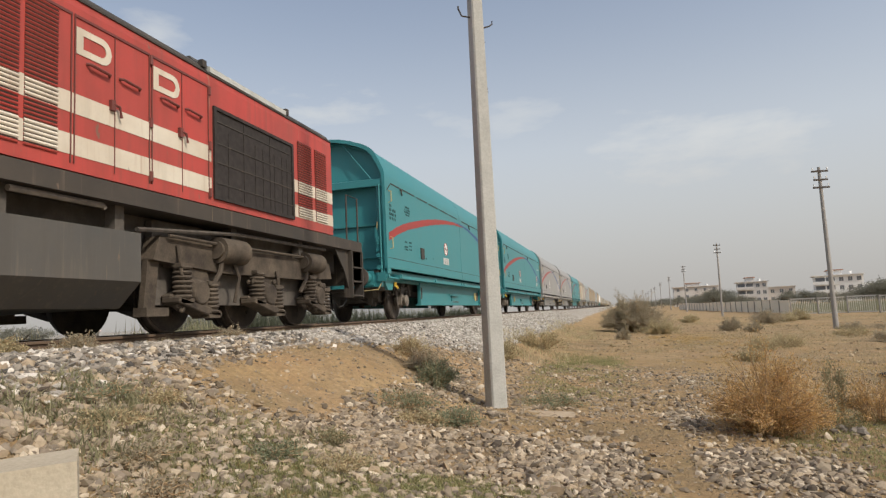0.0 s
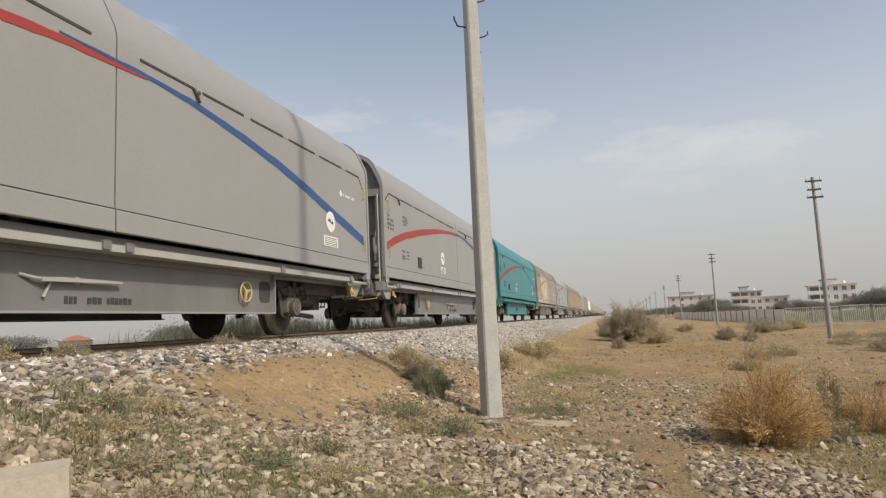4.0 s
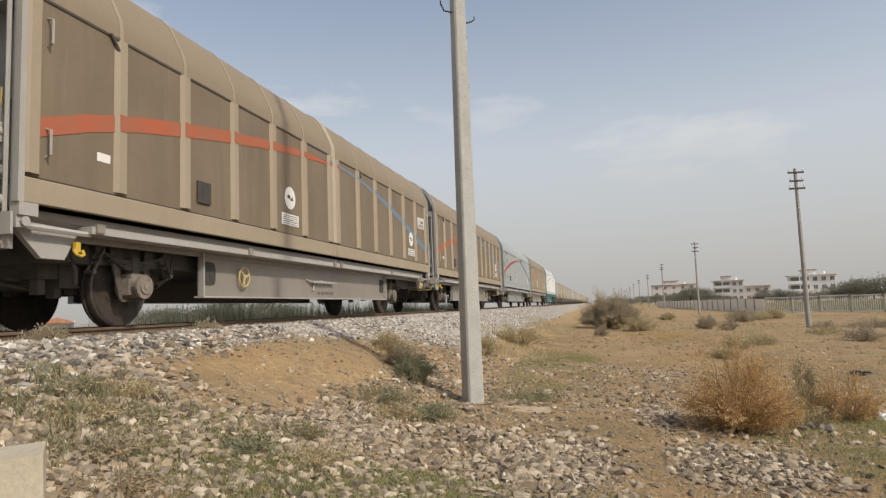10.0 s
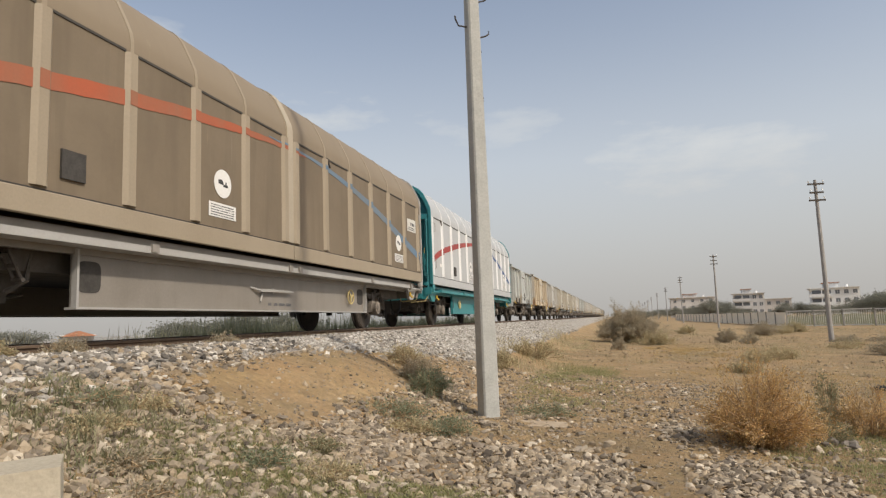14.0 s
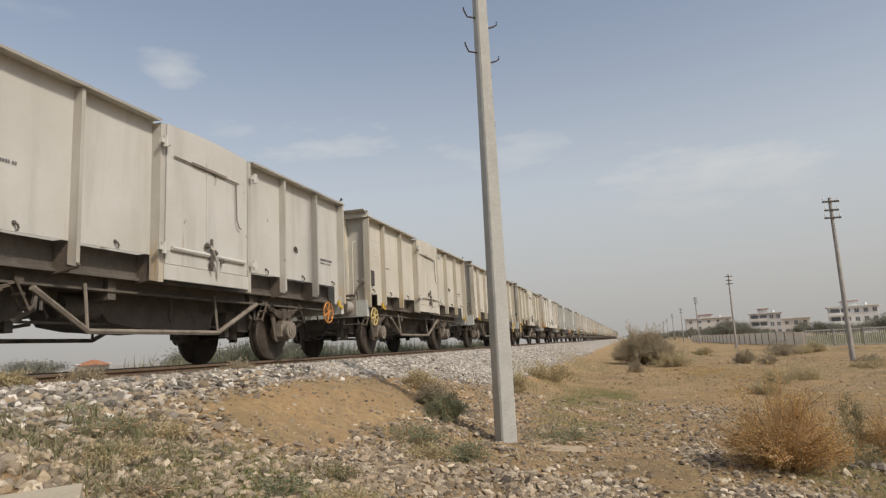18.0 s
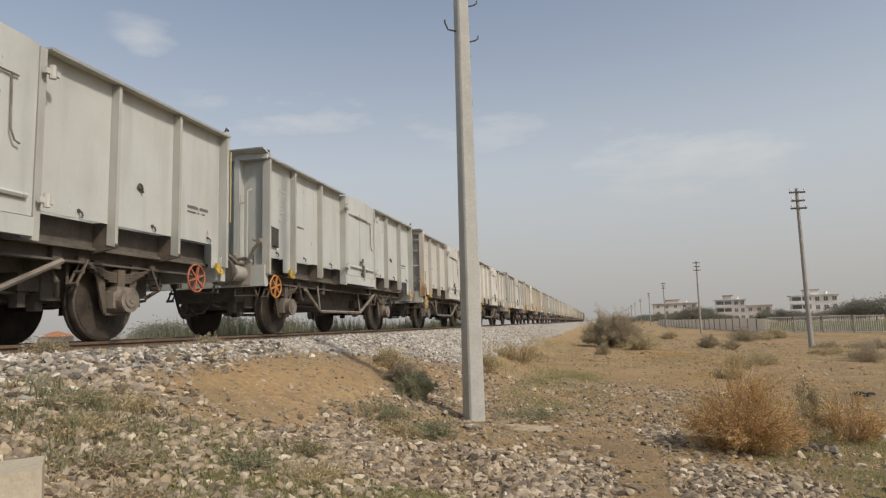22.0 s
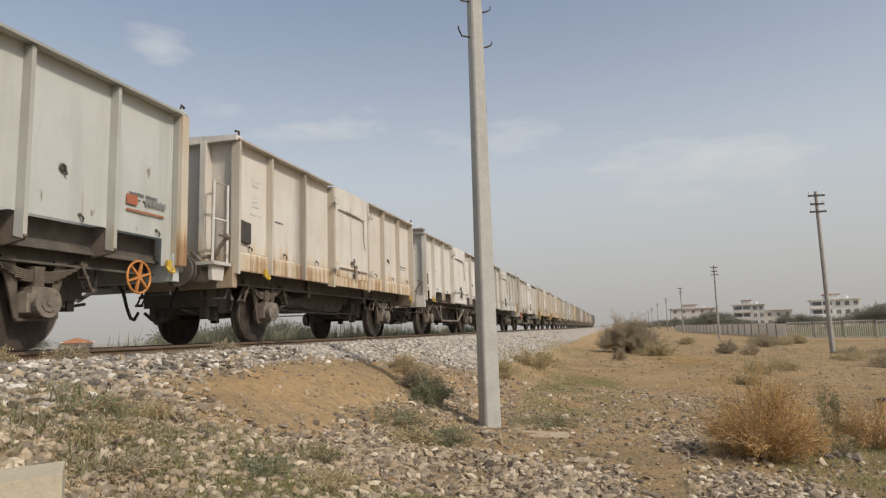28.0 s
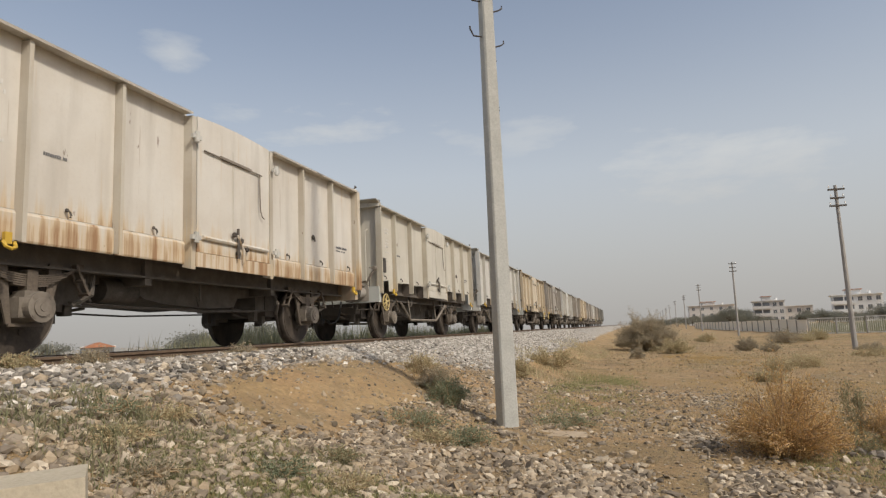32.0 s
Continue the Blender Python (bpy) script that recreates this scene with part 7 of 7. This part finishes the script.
for x, y, wd, ht, leaf, seed, stems, leaves, text in BUSHES:
    size = 0.027 if leaf == "dry_leaf" else 0.03 if y < 14 else 0.046 if leaf == "hazy_leaf" and wd > 3.2 else 0.035 + 0.0009 * y
    tagged(shrub(x, y, wd, ht, leaf, seed, stems, leaves, size), text, "shrub", "shrubs")

rng = np.random.default_rng(5)
# tall reeds and weeds behind the track
k = 900
tufts("reeds", rng.uniform(-13.2, -10.2, k), rng.uniform(14, 52, k), 1.05 + 0.4 * rng.random(k), "reed_blade", "tall dusty green reeds behind the track", 31, 26, 0.18, 0.3)
k = 420
tufts("weeds", rng.uniform(-16.0, -10.8, k), rng.uniform(6, 26, k), 0.9 + 0.35 * rng.random(k), "straw", "dry weeds behind the track", 32, 18, 0.15, 0.5)
# weeds along the foot of the bank and dry grass on the flat
k = 75
tufts("bank_grass", rng.uniform(-4.3, -3.0, k), rng.uniform(3.1, 4.35, k), 0.08 + 0.09 * rng.random(k), "reed_blade", "long dry grass tufts on the bank", 33, 22, 0.04, 1.8)
k = 480
xs, ys = rng.uniform(-4.4, -1.6, k), 3.0 + 2.2 * rng.random(k)
keep = near(xs, ys, -3.3, 3.9, 0.95, 0.75) + 0.5 * near(xs, ys, -2.3, 4.8, 0.5, 0.5) > rng.random(k)
tufts("bank_weed", xs[keep], ys[keep], 0.04 + 0.07 * rng.random(keep.sum()), "green_blade", "grey-green weeds on the bank", 34, 16, 0.05, 1.3)
k = 9500
xs, ys = rng.uniform(-3.4, 0.4, k), 3.0 + 2.3 * rng.random(k)
keep = (1.2 * near(xs, ys, -2.2, 4.25, 1.25, 0.75) + 0.4 * near(xs, ys, -0.6, 4.4, 1.2, 0.7)) * (0.6 + 1.1 * wob(1.3 * xs, 1.5 * ys)) > rng.random(k) * 0.8
tufts("low_grass", xs[keep], ys[keep], 0.03 + 0.035 * rng.random(keep.sum()), "moss_blade", "short thin yellow-green grass on the flat", 35, 12, 0.05, 1.2)
k = 9500
xs, ys = rng.uniform(1.2, 6.0, k), rng.uniform(4.6, 9.5, k)
keep = np.clip((xs - 1.35 - 0.25 * (7.4 - ys)) / 0.6, 0, 1) * (0.55 + 1.0 * wob(0.9 * xs, 1.0 * ys)) > rng.random(k) * 0.8
tufts("field_grass", xs[keep], ys[keep], 0.025 + 0.04 * rng.random(keep.sum()), "moss_blade", "short thin yellow-green grass on the flat", 36, 12, 0.06, 1.2)
k = 16000
xs, ys = rng.uniform(1.2, 7.5, k), 9.8 + 24 * rng.random(k)
keep = (0.7 * near(xs, ys, 2.9, 12.6, 0.9, 1.6, 2) + 0.55 * near(xs, ys, 5.0, 14.6, 1.8, 2.6, 2) + 0.9 * near(xs, ys, 2.6, 17.3, 1.1, 2.2, 2) + 0.8 * near(xs, ys, 3.0, 29.0, 1.6, 4.0, 2)) * (0.45 + 1.3 * wob(1.9 * xs, 1.3 * ys)) > rng.random(k) * 0.8
tufts("golden_grass", xs[keep], ys[keep], 0.02 + 0.07 * rng.random(keep.sum()) ** 2, "gold_blade", "golden dry grass on the field", 46, 14, 0.09, 1.0)
k = 5000
xs, ys = rng.uniform(-1.9, 0.3, k), 10.5 + 9 * rng.random(k)
keep = near(xs, ys, -0.8, 14.2, 0.8, 3.6) * (0.5 + 0.9 * wob(1.3 * xs, 0.8 * ys)) > rng.random(k) * 0.9
tufts("green_patch", xs[keep], ys[keep], 0.03 + 0.06 * rng.random(keep.sum()), "moss_blade", "thin green weeds beside the path", 47, 12, 0.08, 1.1)
k = 500
xs = rng.uniform(-3.4, -1.2, k)
ys = 15 + 22 * rng.random(k)
keep = wob(0.8 * xs, 0.5 * ys) + 0.35 > rng.random(k)
tufts("verge_grass", xs[keep], ys[keep], 0.07 + 0.16 * rng.random(keep.sum()), "straw", "pale dry grass along the foot of the bank", 39, 18, 0.14, 1.0)
k = 5200
xs, ys = rng.uniform(20, 70, k), rng.uniform(60, 140, k)
keep = (xs - 19.2) + (ys - 81.2) > 3
tufts("crop", xs[keep], ys[keep], 0.7 + 0.6 * rng.random(keep.sum()), "crop_blade", "dusty green crop behind the fence", 48, 14, 0.5, 0.6)
k = 19000
xs, ys = rng.uniform(-1.5, 30, k), 11 + 66 * rng.random(k) ** 1.1
keep = wob(0.5 * xs, 0.35 * ys) + 0.35 > rng.random(k)
tufts("dry_field_grass", xs[keep], ys[keep], 0.05 + 0.13 * rng.random(keep.sum()) ** 1.5, "field_straw", "dry grass scattered over the field", 37, 12, 0.18, 1.3)
k = 70
tufts("rail_weed", rng.uniform(-5.75, -5.45, k), 4 + 9 * rng.random(k) ** 1.4, 0.06 + 0.06 * rng.random(k), "straw", "dry weeds growing along the rail", 38, 14, 0.06, 1.1)


def tree(x, y, width, height, seed, trunk=1.2):
    rng = np.random.default_rng(seed)
    w = empty("tree")
    w.matrix_basis = pose(x, y, gz(x, y) - 0.1)
    bm = nb()
    tube(bm, [(0, 0, 0), (0.05, 0, height * 0.3), (0.0, 0.05, height * 0.6)], 0.16, 7)
    pts = []
    for _ in range(16):
        a, q = rng.uniform(0, 6.283), rng.uniform(0.2, 1.0)
        e = np.array([math.cos(a) * q * width / 2, math.sin(a) * q * width / 2, height * rng.uniform(0.35, 0.95) * (1 - 0.25 * q)])
        tube(bm, [(0, 0, height * rng.uniform(0.2, 0.5)), tuple(e * 0.6 + np.array([0, 0, 0.1 * height])), tuple(e)], 0.05, 5)
        pts.append(e + rng.normal(0, 1, (330, 3)) * np.array([width * 0.12, width * 0.12, height * 0.085]))
    part("trunk", bm, "bark", w)
    pts = np.concatenate(pts)
    pts[:, 2] = np.maximum(pts[:, 2], 0.2)
    v, f = leaf_cards(pts, rng.normal(size=pts.shape), 0.017 * (width + height), 0.008 * (width + height), rng)
    mesh_of("crown", v, f, "tree_leaf", w)
    return tagged(w, "dusty dark green tree in front of houses", "tree", "trees before the houses")


for i, (u, y, wd, ht) in enumerate(((0.262, 190, 7, 4.4), (0.250, 200, 6, 3.6), (0.285, 185, 6, 3.4), (0.345, 170, 10, 5.2), (0.375, 168, 12, 6.2), (0.41, 165, 12, 6.5),
                                    (0.135, 200, 7, 5.6), (0.150, 205, 8, 5.4), (0.122, 215, 8, 4.6), (0.165, 200, 6, 3.8), (0.108, 260, 7, 4.6), (0.225, 200, 5, 3.4),
                                    (0.192, 210, 5, 3.0), (0.305, 190, 5, 3.0), (0.235, 235, 6, 4.4), (0.085, 300, 9, 4.6), (0.065, 310, 10, 4.4), (0.045, 320, 10, 4.2), (0.028, 330, 10, 4.0), (0.44, 172, 11, 5.6), (0.327, 195, 6, 3.6), (-0.62, 34, 4, 2.6), (-0.70, 30, 3.4, 2.3), (-0.78, 40, 4.0, 2.6), (-0.56, 46, 5, 2.9), (-1.15, 52, 5, 2.6))):
    tree(u * y, y, wd, ht, 200 + i)

# far ridge, its haze put into a pale grey base colour
M["ridge"] = rough_stuff("hazy_ridge", (0.40, 0.40, 0.40), (0.46, 0.455, 0.45), 0.01, 1.0, 0.0, 0.0, 0.05)
bm = nb()
rows = []
for i in range(60):
    x = 150 + 30 * i
    y = 2250 - 0.25 * (x - 150)
    h = 95 * max(0.0, min(1.0, (x - 430) / 700)) * (0.8 + 0.25 * math.sin(0.006 * x) + 0.1 * math.sin(0.021 * x))
    rows.append((bm.verts.new((x, y, -3)), bm.verts.new((x, y + 260, h)), bm.verts.new((x, y + 520, -3))))
for a, b in zip(rows, rows[1:]):
    bm.faces.new((a[0], b[0], b[1], a[1])), bm.faces.new((a[1], b[1], b[2], a[2]))
tagged(part("ridge", bm, "ridge", None, "", True), "pale far ridge fading into dusty haze", "hill", kind="structure")

# ---- small things on the ground ----
M["slabstone"] = rough_stuff("earth_stained_stone", (0.38, 0.29, 0.19), (0.48, 0.39, 0.28), 5.0, 0.9, 0.5)
bm = nb()
bx(bm, -1.0, 0.0, 0.0, 0.42, -0.35, 0.0)
slab = part("concrete_block", bm, "block", None, "", False, 0.02)
slab.matrix_basis = pose(-2.765, 2.72, 0.79, 0, -1.5, 44)
tagged(slab, "pale weathered concrete block in the gravel", "concrete block")
bm = nb()
bx(bm, -0.35, 0.3, -0.16, 0.18, -0.05, 0.025)
flat = part("stone_slab", bm, "slabstone", None, "", False, 0.015)
flat.matrix_basis = pose(-0.95, 8.5, gz(-0.95, 8.5) - 0.015, 3, 4, 10)
tagged(flat, "flat pale stone slab beside the pole", "slab")
M["plastic"] = painted("white_plastic", (0.72, 0.72, 0.72), (0.6, 0.6, 0.6), 0.3, 0.4)
bm = nb()
rng2 = random.Random(8)
for k in range(7):
    blob(bm, (rng2.uniform(-0.16, 0.16), rng2.uniform(-0.10, 0.10), rng2.uniform(0.02, 0.09)), rng2.uniform(0.05, 0.09), (1.3, 1, 0.7), 0.5, rng2)
bag = part("plastic_bag", bm, "plastic", None)
bag.matrix_basis = pose(3.52, 9.15, gz(3.52, 9.15), 0, 0, 20)
tagged(bag, "crumpled white plastic bag on the ground", "bag")

M["charred"] = rough_stuff("black_rag", (0.03, 0.03, 0.03), (0.05, 0.048, 0.045), 9.0, 0.8, 0.2)
bm = nb()
for k in range(4):
    blob(bm, (rng2.uniform(-0.12, 0.12), rng2.uniform(-0.05, 0.05), rng2.uniform(0.02, 0.06)), rng2.uniform(0.05, 0.08), (1.5, 1, 0.6), 0.5, rng2)
rag = part("rag", bm, "charred", None)
rag.matrix_basis = pose(5.05, 14.4, gz(5.05, 14.4), 0, 0, 15)
tagged(rag, "black rag dropped on the dry field", "rag")
for k in range(9):
    bm = nb()
    blob(bm, (0, 0, 0.02), rng2.uniform(0.03, 0.07), (1.2, 1, 0.7), 0.4, rng2)
    rock = part("rock", bm, "axlebox", None)
    px, py = 2.35 + rng2.uniform(-0.25, 0.25), 8.25 + rng2.uniform(-0.2, 0.2)
    rock.matrix_basis = pose(px, py, gz(px, py), 0, 0, rng2.uniform(0, 180))
    tagged(rock, "grey-brown rock lying between dry shrubs", "rock", "rocks between the shrubs")

# ---- the train ----
FRONTS = [14.27, 30.93, 47.6, 64.23, 80.89, 97.55, 114.22, 130.88, 147.51, 164.2, 180.84, 197.51, 214.17, 224.16, 234.13, 244.13, 254.11, 264.12, 274.09, 284.1, 294.07, 304.11, 314.13, 324.1, 334.1, 344.09, 354.09, 364.08, 374.09, 384.09, 394.02, 404.09, 414.1, 424.08, 434.08, 444.08, 454.08, 464.08, 474.08, 484.08, 494.08, 504.08, 514.08, 524.08, 534.08, 544.08]
RUN = [-0.28, 12.3, 24.57, 36.92, 49.5, 62.22, 74.94, 87.59, 100.23, 113.14, 125.96, 139.03, 152.12, 165.29, 178.54, 191.77, 204.94, 218.05, 231.17, 244.31, 257.53, 270.88, 284.32, 297.77, 311.29, 324.93, 338.58, 352.19, 365.76, 379.37, 393.01, 406.69, 420.59]
LABEL = {"teal": "teal covered wagon with a red and blue swoosh", "grey": "grey covered wagon with a red and blue swoosh",
         "pale": "pale grey covered wagon with a red and blue swoosh", "brown": "dust-brown ribbed covered wagon with faded stripes",
         "mixed": "soot-stained cream and brown ribbed covered wagon", "white": "white ribbed covered wagon on a teal frame"}
KINDS = ["teal", "teal", "grey", "grey", "teal", "mixed", "pale", "brown", "brown", "pale", "brown", "white"]
PAINT = ["bluegrey", "tan", "oldgrey", "cream", "cream", "cream", "offwhite", "bluegrey", "bluegrey", "oldgrey", "offwhite", "oldgrey",
         "rusty", "cream", "oldgrey", "bluegrey", "rusty", "offwhite", "oldgrey", "offwhite", "rusty", "rusty", "cream", "oldgrey",
         "tan", "dimgrey", "oldgrey", "dimgrey", "tan", "dimgrey", "oldgrey", "dimgrey", "grimy", "grimy"]
LOWERED = {2, 7, 12, 13, 17, 19, 21, 22, 26, 29}
REAR_WHEEL = {1, 2, 3, 5, 8, 16, 18, 25, 28, 31}
NO_WHEEL = {7, 13, 14, 17, 19, 22, 24, 27, 30, 33}
spare = []
LADDER = {2, 7, 10, 12, 13, 16, 19, 21, 22, 24, 27, 30}
PAINT_WORDS = {"bluegrey": "blue-grey", "tan": "tan", "oldgrey": "dull grey", "cream": "cream", "rusty": "rust-streaked cream", "offwhite": "off-white", "dimgrey": "distance-dimmed grey", "grimy": "dark grimy"}

TRAIN = []
engine = tagged(locomotive(), "red diesel locomotive with cream bands and dusty bogies", "locomotive")
TRAIN.append((engine, -0.28))
protos = {}
for i, kind in enumerate(KINDS):
    if kind not in protos:
        protos[kind] = {
            "teal": lambda: covered_wagon("teal", "teal", "teal"),
            "grey": lambda: covered_wagon("grey", "grey_frame", "beam_grey"),
            "pale": lambda: covered_wagon("pale", "pale_frame", "beam_grey", extra="yellow_plate"),
            "brown": lambda: covered_wagon("brown", "brown_frame", "beam_grey", "brown_rib", "oldred", "oldblue", extra="white_plate"),
            "mixed": lambda: covered_wagon("sooted", "dusty_shaded_frame", "beam_grey", "cream_new", "oldred", "fadedblue", "smoke"),
            "white": lambda: covered_wagon("silver", "teal", "teal", "white")}[kind]()
        ob = protos[kind]
    else:
        ob = copy_thing(protos[kind], Matrix.Identity(4))
    wheel = next(o for o in ob.children if o.name.startswith("handwheel"))
    wheel.location.y = 0.0 if i + 1 in (2, 4, 7, 8, 10, 12) else COVER_LEN - 8.9 - 0.35
    if i == 8:
        for o in [o for o in ob.children if o.name.startswith("white_plate")]:
            bpy.data.objects.remove(o)
    tagged(ob, LABEL[kind], "wagon", "covered wagons of the train")
    TRAIN.append((ob, FRONTS[i]))
opens = {}
BODY = ("side_panel", "lower_bar", "side_strip", "end_cap", "end_hood", "top_rail", "door", "door_sill", "end_wall", "end_rail", "end_post", "end_step", "handrail")
for j, paint in enumerate(PAINT):
    key = (j + 1 in LOWERED, j + 1 in LADDER)
    if key not in opens:
        opens[key] = open_wagon(key[0], not key[0], "dullyellow", key[1])
        ob = opens[key]
    else:
        ob = copy_thing(opens[key], Matrix.Identity(4))
    for o in ob.children_recursive:
        kind = o.name.split(".")[0]
        if kind == "side_post":
            set_mat(o, paint + "_post")
        elif kind in BODY:
            set_mat(o, paint)
        elif kind == "buffer_beam" and paint not in ("tan", "rusty", "cream"):
            set_mat(o, paint)
        elif kind == "corner_plate":
            set_mat(o, "corner_rust" if paint in ("tan", "rusty", "cream") or j % 3 == 0 else paint)
        elif kind == "handwheel":
            # the brake wheel sits at the trailing end of some wagons, at the leading end of the others
            here, there = (0.30 if key[1] else OPEN_LEN - 0.75), (OPEN_LEN - 0.75 if j + 1 in REAR_WHEEL else 0.30)
            o.location.y = there - here
            if j + 1 in (3, 9, 16):
                set_mat(o, "orange")
            elif j + 1 in (8, 20):
                set_mat(o, "oldred")
            if j + 1 in NO_WHEEL:
                spare.append(o)
        if j > 25 and kind in ("rope_hook", "tie_ring", "marking", "worn_marking", "hinge", "door_catch", "shunter_step", "brake_hose", "lamp_iron", "end_rail_grip", "towing_hook", "screw_coupling"):
            # the last wagons stay far off: small fittings left out
            spare.append(o)
        if j in (16, 20) and kind == "end_hood":
            spare.append(o)
    if j == 15:
        part("emblem", bx(nb(), 1.277, 1.281, 7.86, 8.04, 1.74, 1.86), "oldred", ob, "faded red emblem")
        bars(ob, 1.276, [(8.12, 1.77, 0.42, 0.085)], "fadedblue", "lettering", 4)
        part("emblem_line", bx(nb(), 1.277, 1.281, 7.86, 8.52, 1.66, 1.685), "oldred", ob, "thin faded red line")
    tagged(ob, PAINT_WORDS[paint] + " high-sided open wagon of ribbed sheet steel", "wagon", "open wagons of the train")
    TRAIN.append((ob, FRONTS[12 + j]))


ob = TRAIN[29][0]
# brake platform with a railing before the end wall
part("platform", bx(nb(), -1.25, 1.30, -0.45, -0.02, 1.17, 1.22), "oldgrey", ob, "plate brake platform", False, 0.008)
rail = nb()
tube(rail, [(1.25, -0.06, 1.22), (1.25, -0.06, 2.40), (1.25, -0.40, 2.40), (1.25, -0.42, 1.22)], 0.022)
tube(rail, [(1.25, -0.06, 1.85), (1.25, -0.41, 1.85)], 0.018)
part("platform_rail", rail, "offwhite", ob, "bent tube railing")
part("step_plate", ex(nb(), [(-0.42, 1.17), (-0.10, 1.17), (-0.14, 0.95), (-0.40, 0.95)], 0, 1.18, 1.24), "offwhite", ob)
# emblem and lettering of the first open wagon alone
ob = TRAIN[13][0]
part("emblem", bx(nb(), 1.264, 1.268, 7.95, 8.50, 2.13, 2.22), "oldblue", ob, "faded blue emblem block")
bars(ob, 1.266, [(8.02, 2.15, 0.42, 0.05)], "paleink", "lettering", 8)
bars(ob, 1.260, [(8.05, 1.545, 0.58, 0.055)], "stencil", "lettering", 9)

for o in spare:
    bpy.data.objects.remove(o)


def motions():
    """The train rolls past at some 45 km/h; each wheelset turns while it is near."""
    for ob, front in TRAIN:
        walk(ob, [(t, pose(TRACK, front - RUN[t], BASE)) for t in range(33)])
        for axle in [o for o in ob.children if o.name.startswith("wheelset")]:
            y0, r = axle.matrix_basis.translation.y, axle.matrix_basis.translation.z
            rows = []
            span_t = [t for t in np.arange(0, 32.01, 1 / 30) if -4 < front + y0 - float(np.interp(t, range(33), RUN)) < 34]
            if not span_t:
                continue
            s0 = float(np.interp(span_t[0], range(33), RUN))
            if span_t[0] > 0:
                rows.append((0.0, pose(0, y0, r)))
            for t in span_t:
                a = math.degrees((float(np.interp(t, range(33), RUN)) - s0) / r)
                rows.append((float(t), Matrix.Translation((0, y0, r)) @ Matrix.Rotation(radians(a), 4, "X")))
            if span_t[-1] < 31.9:
                rows.append((32.0, rows[-1][1]))
            walk(axle, rows)


motions()
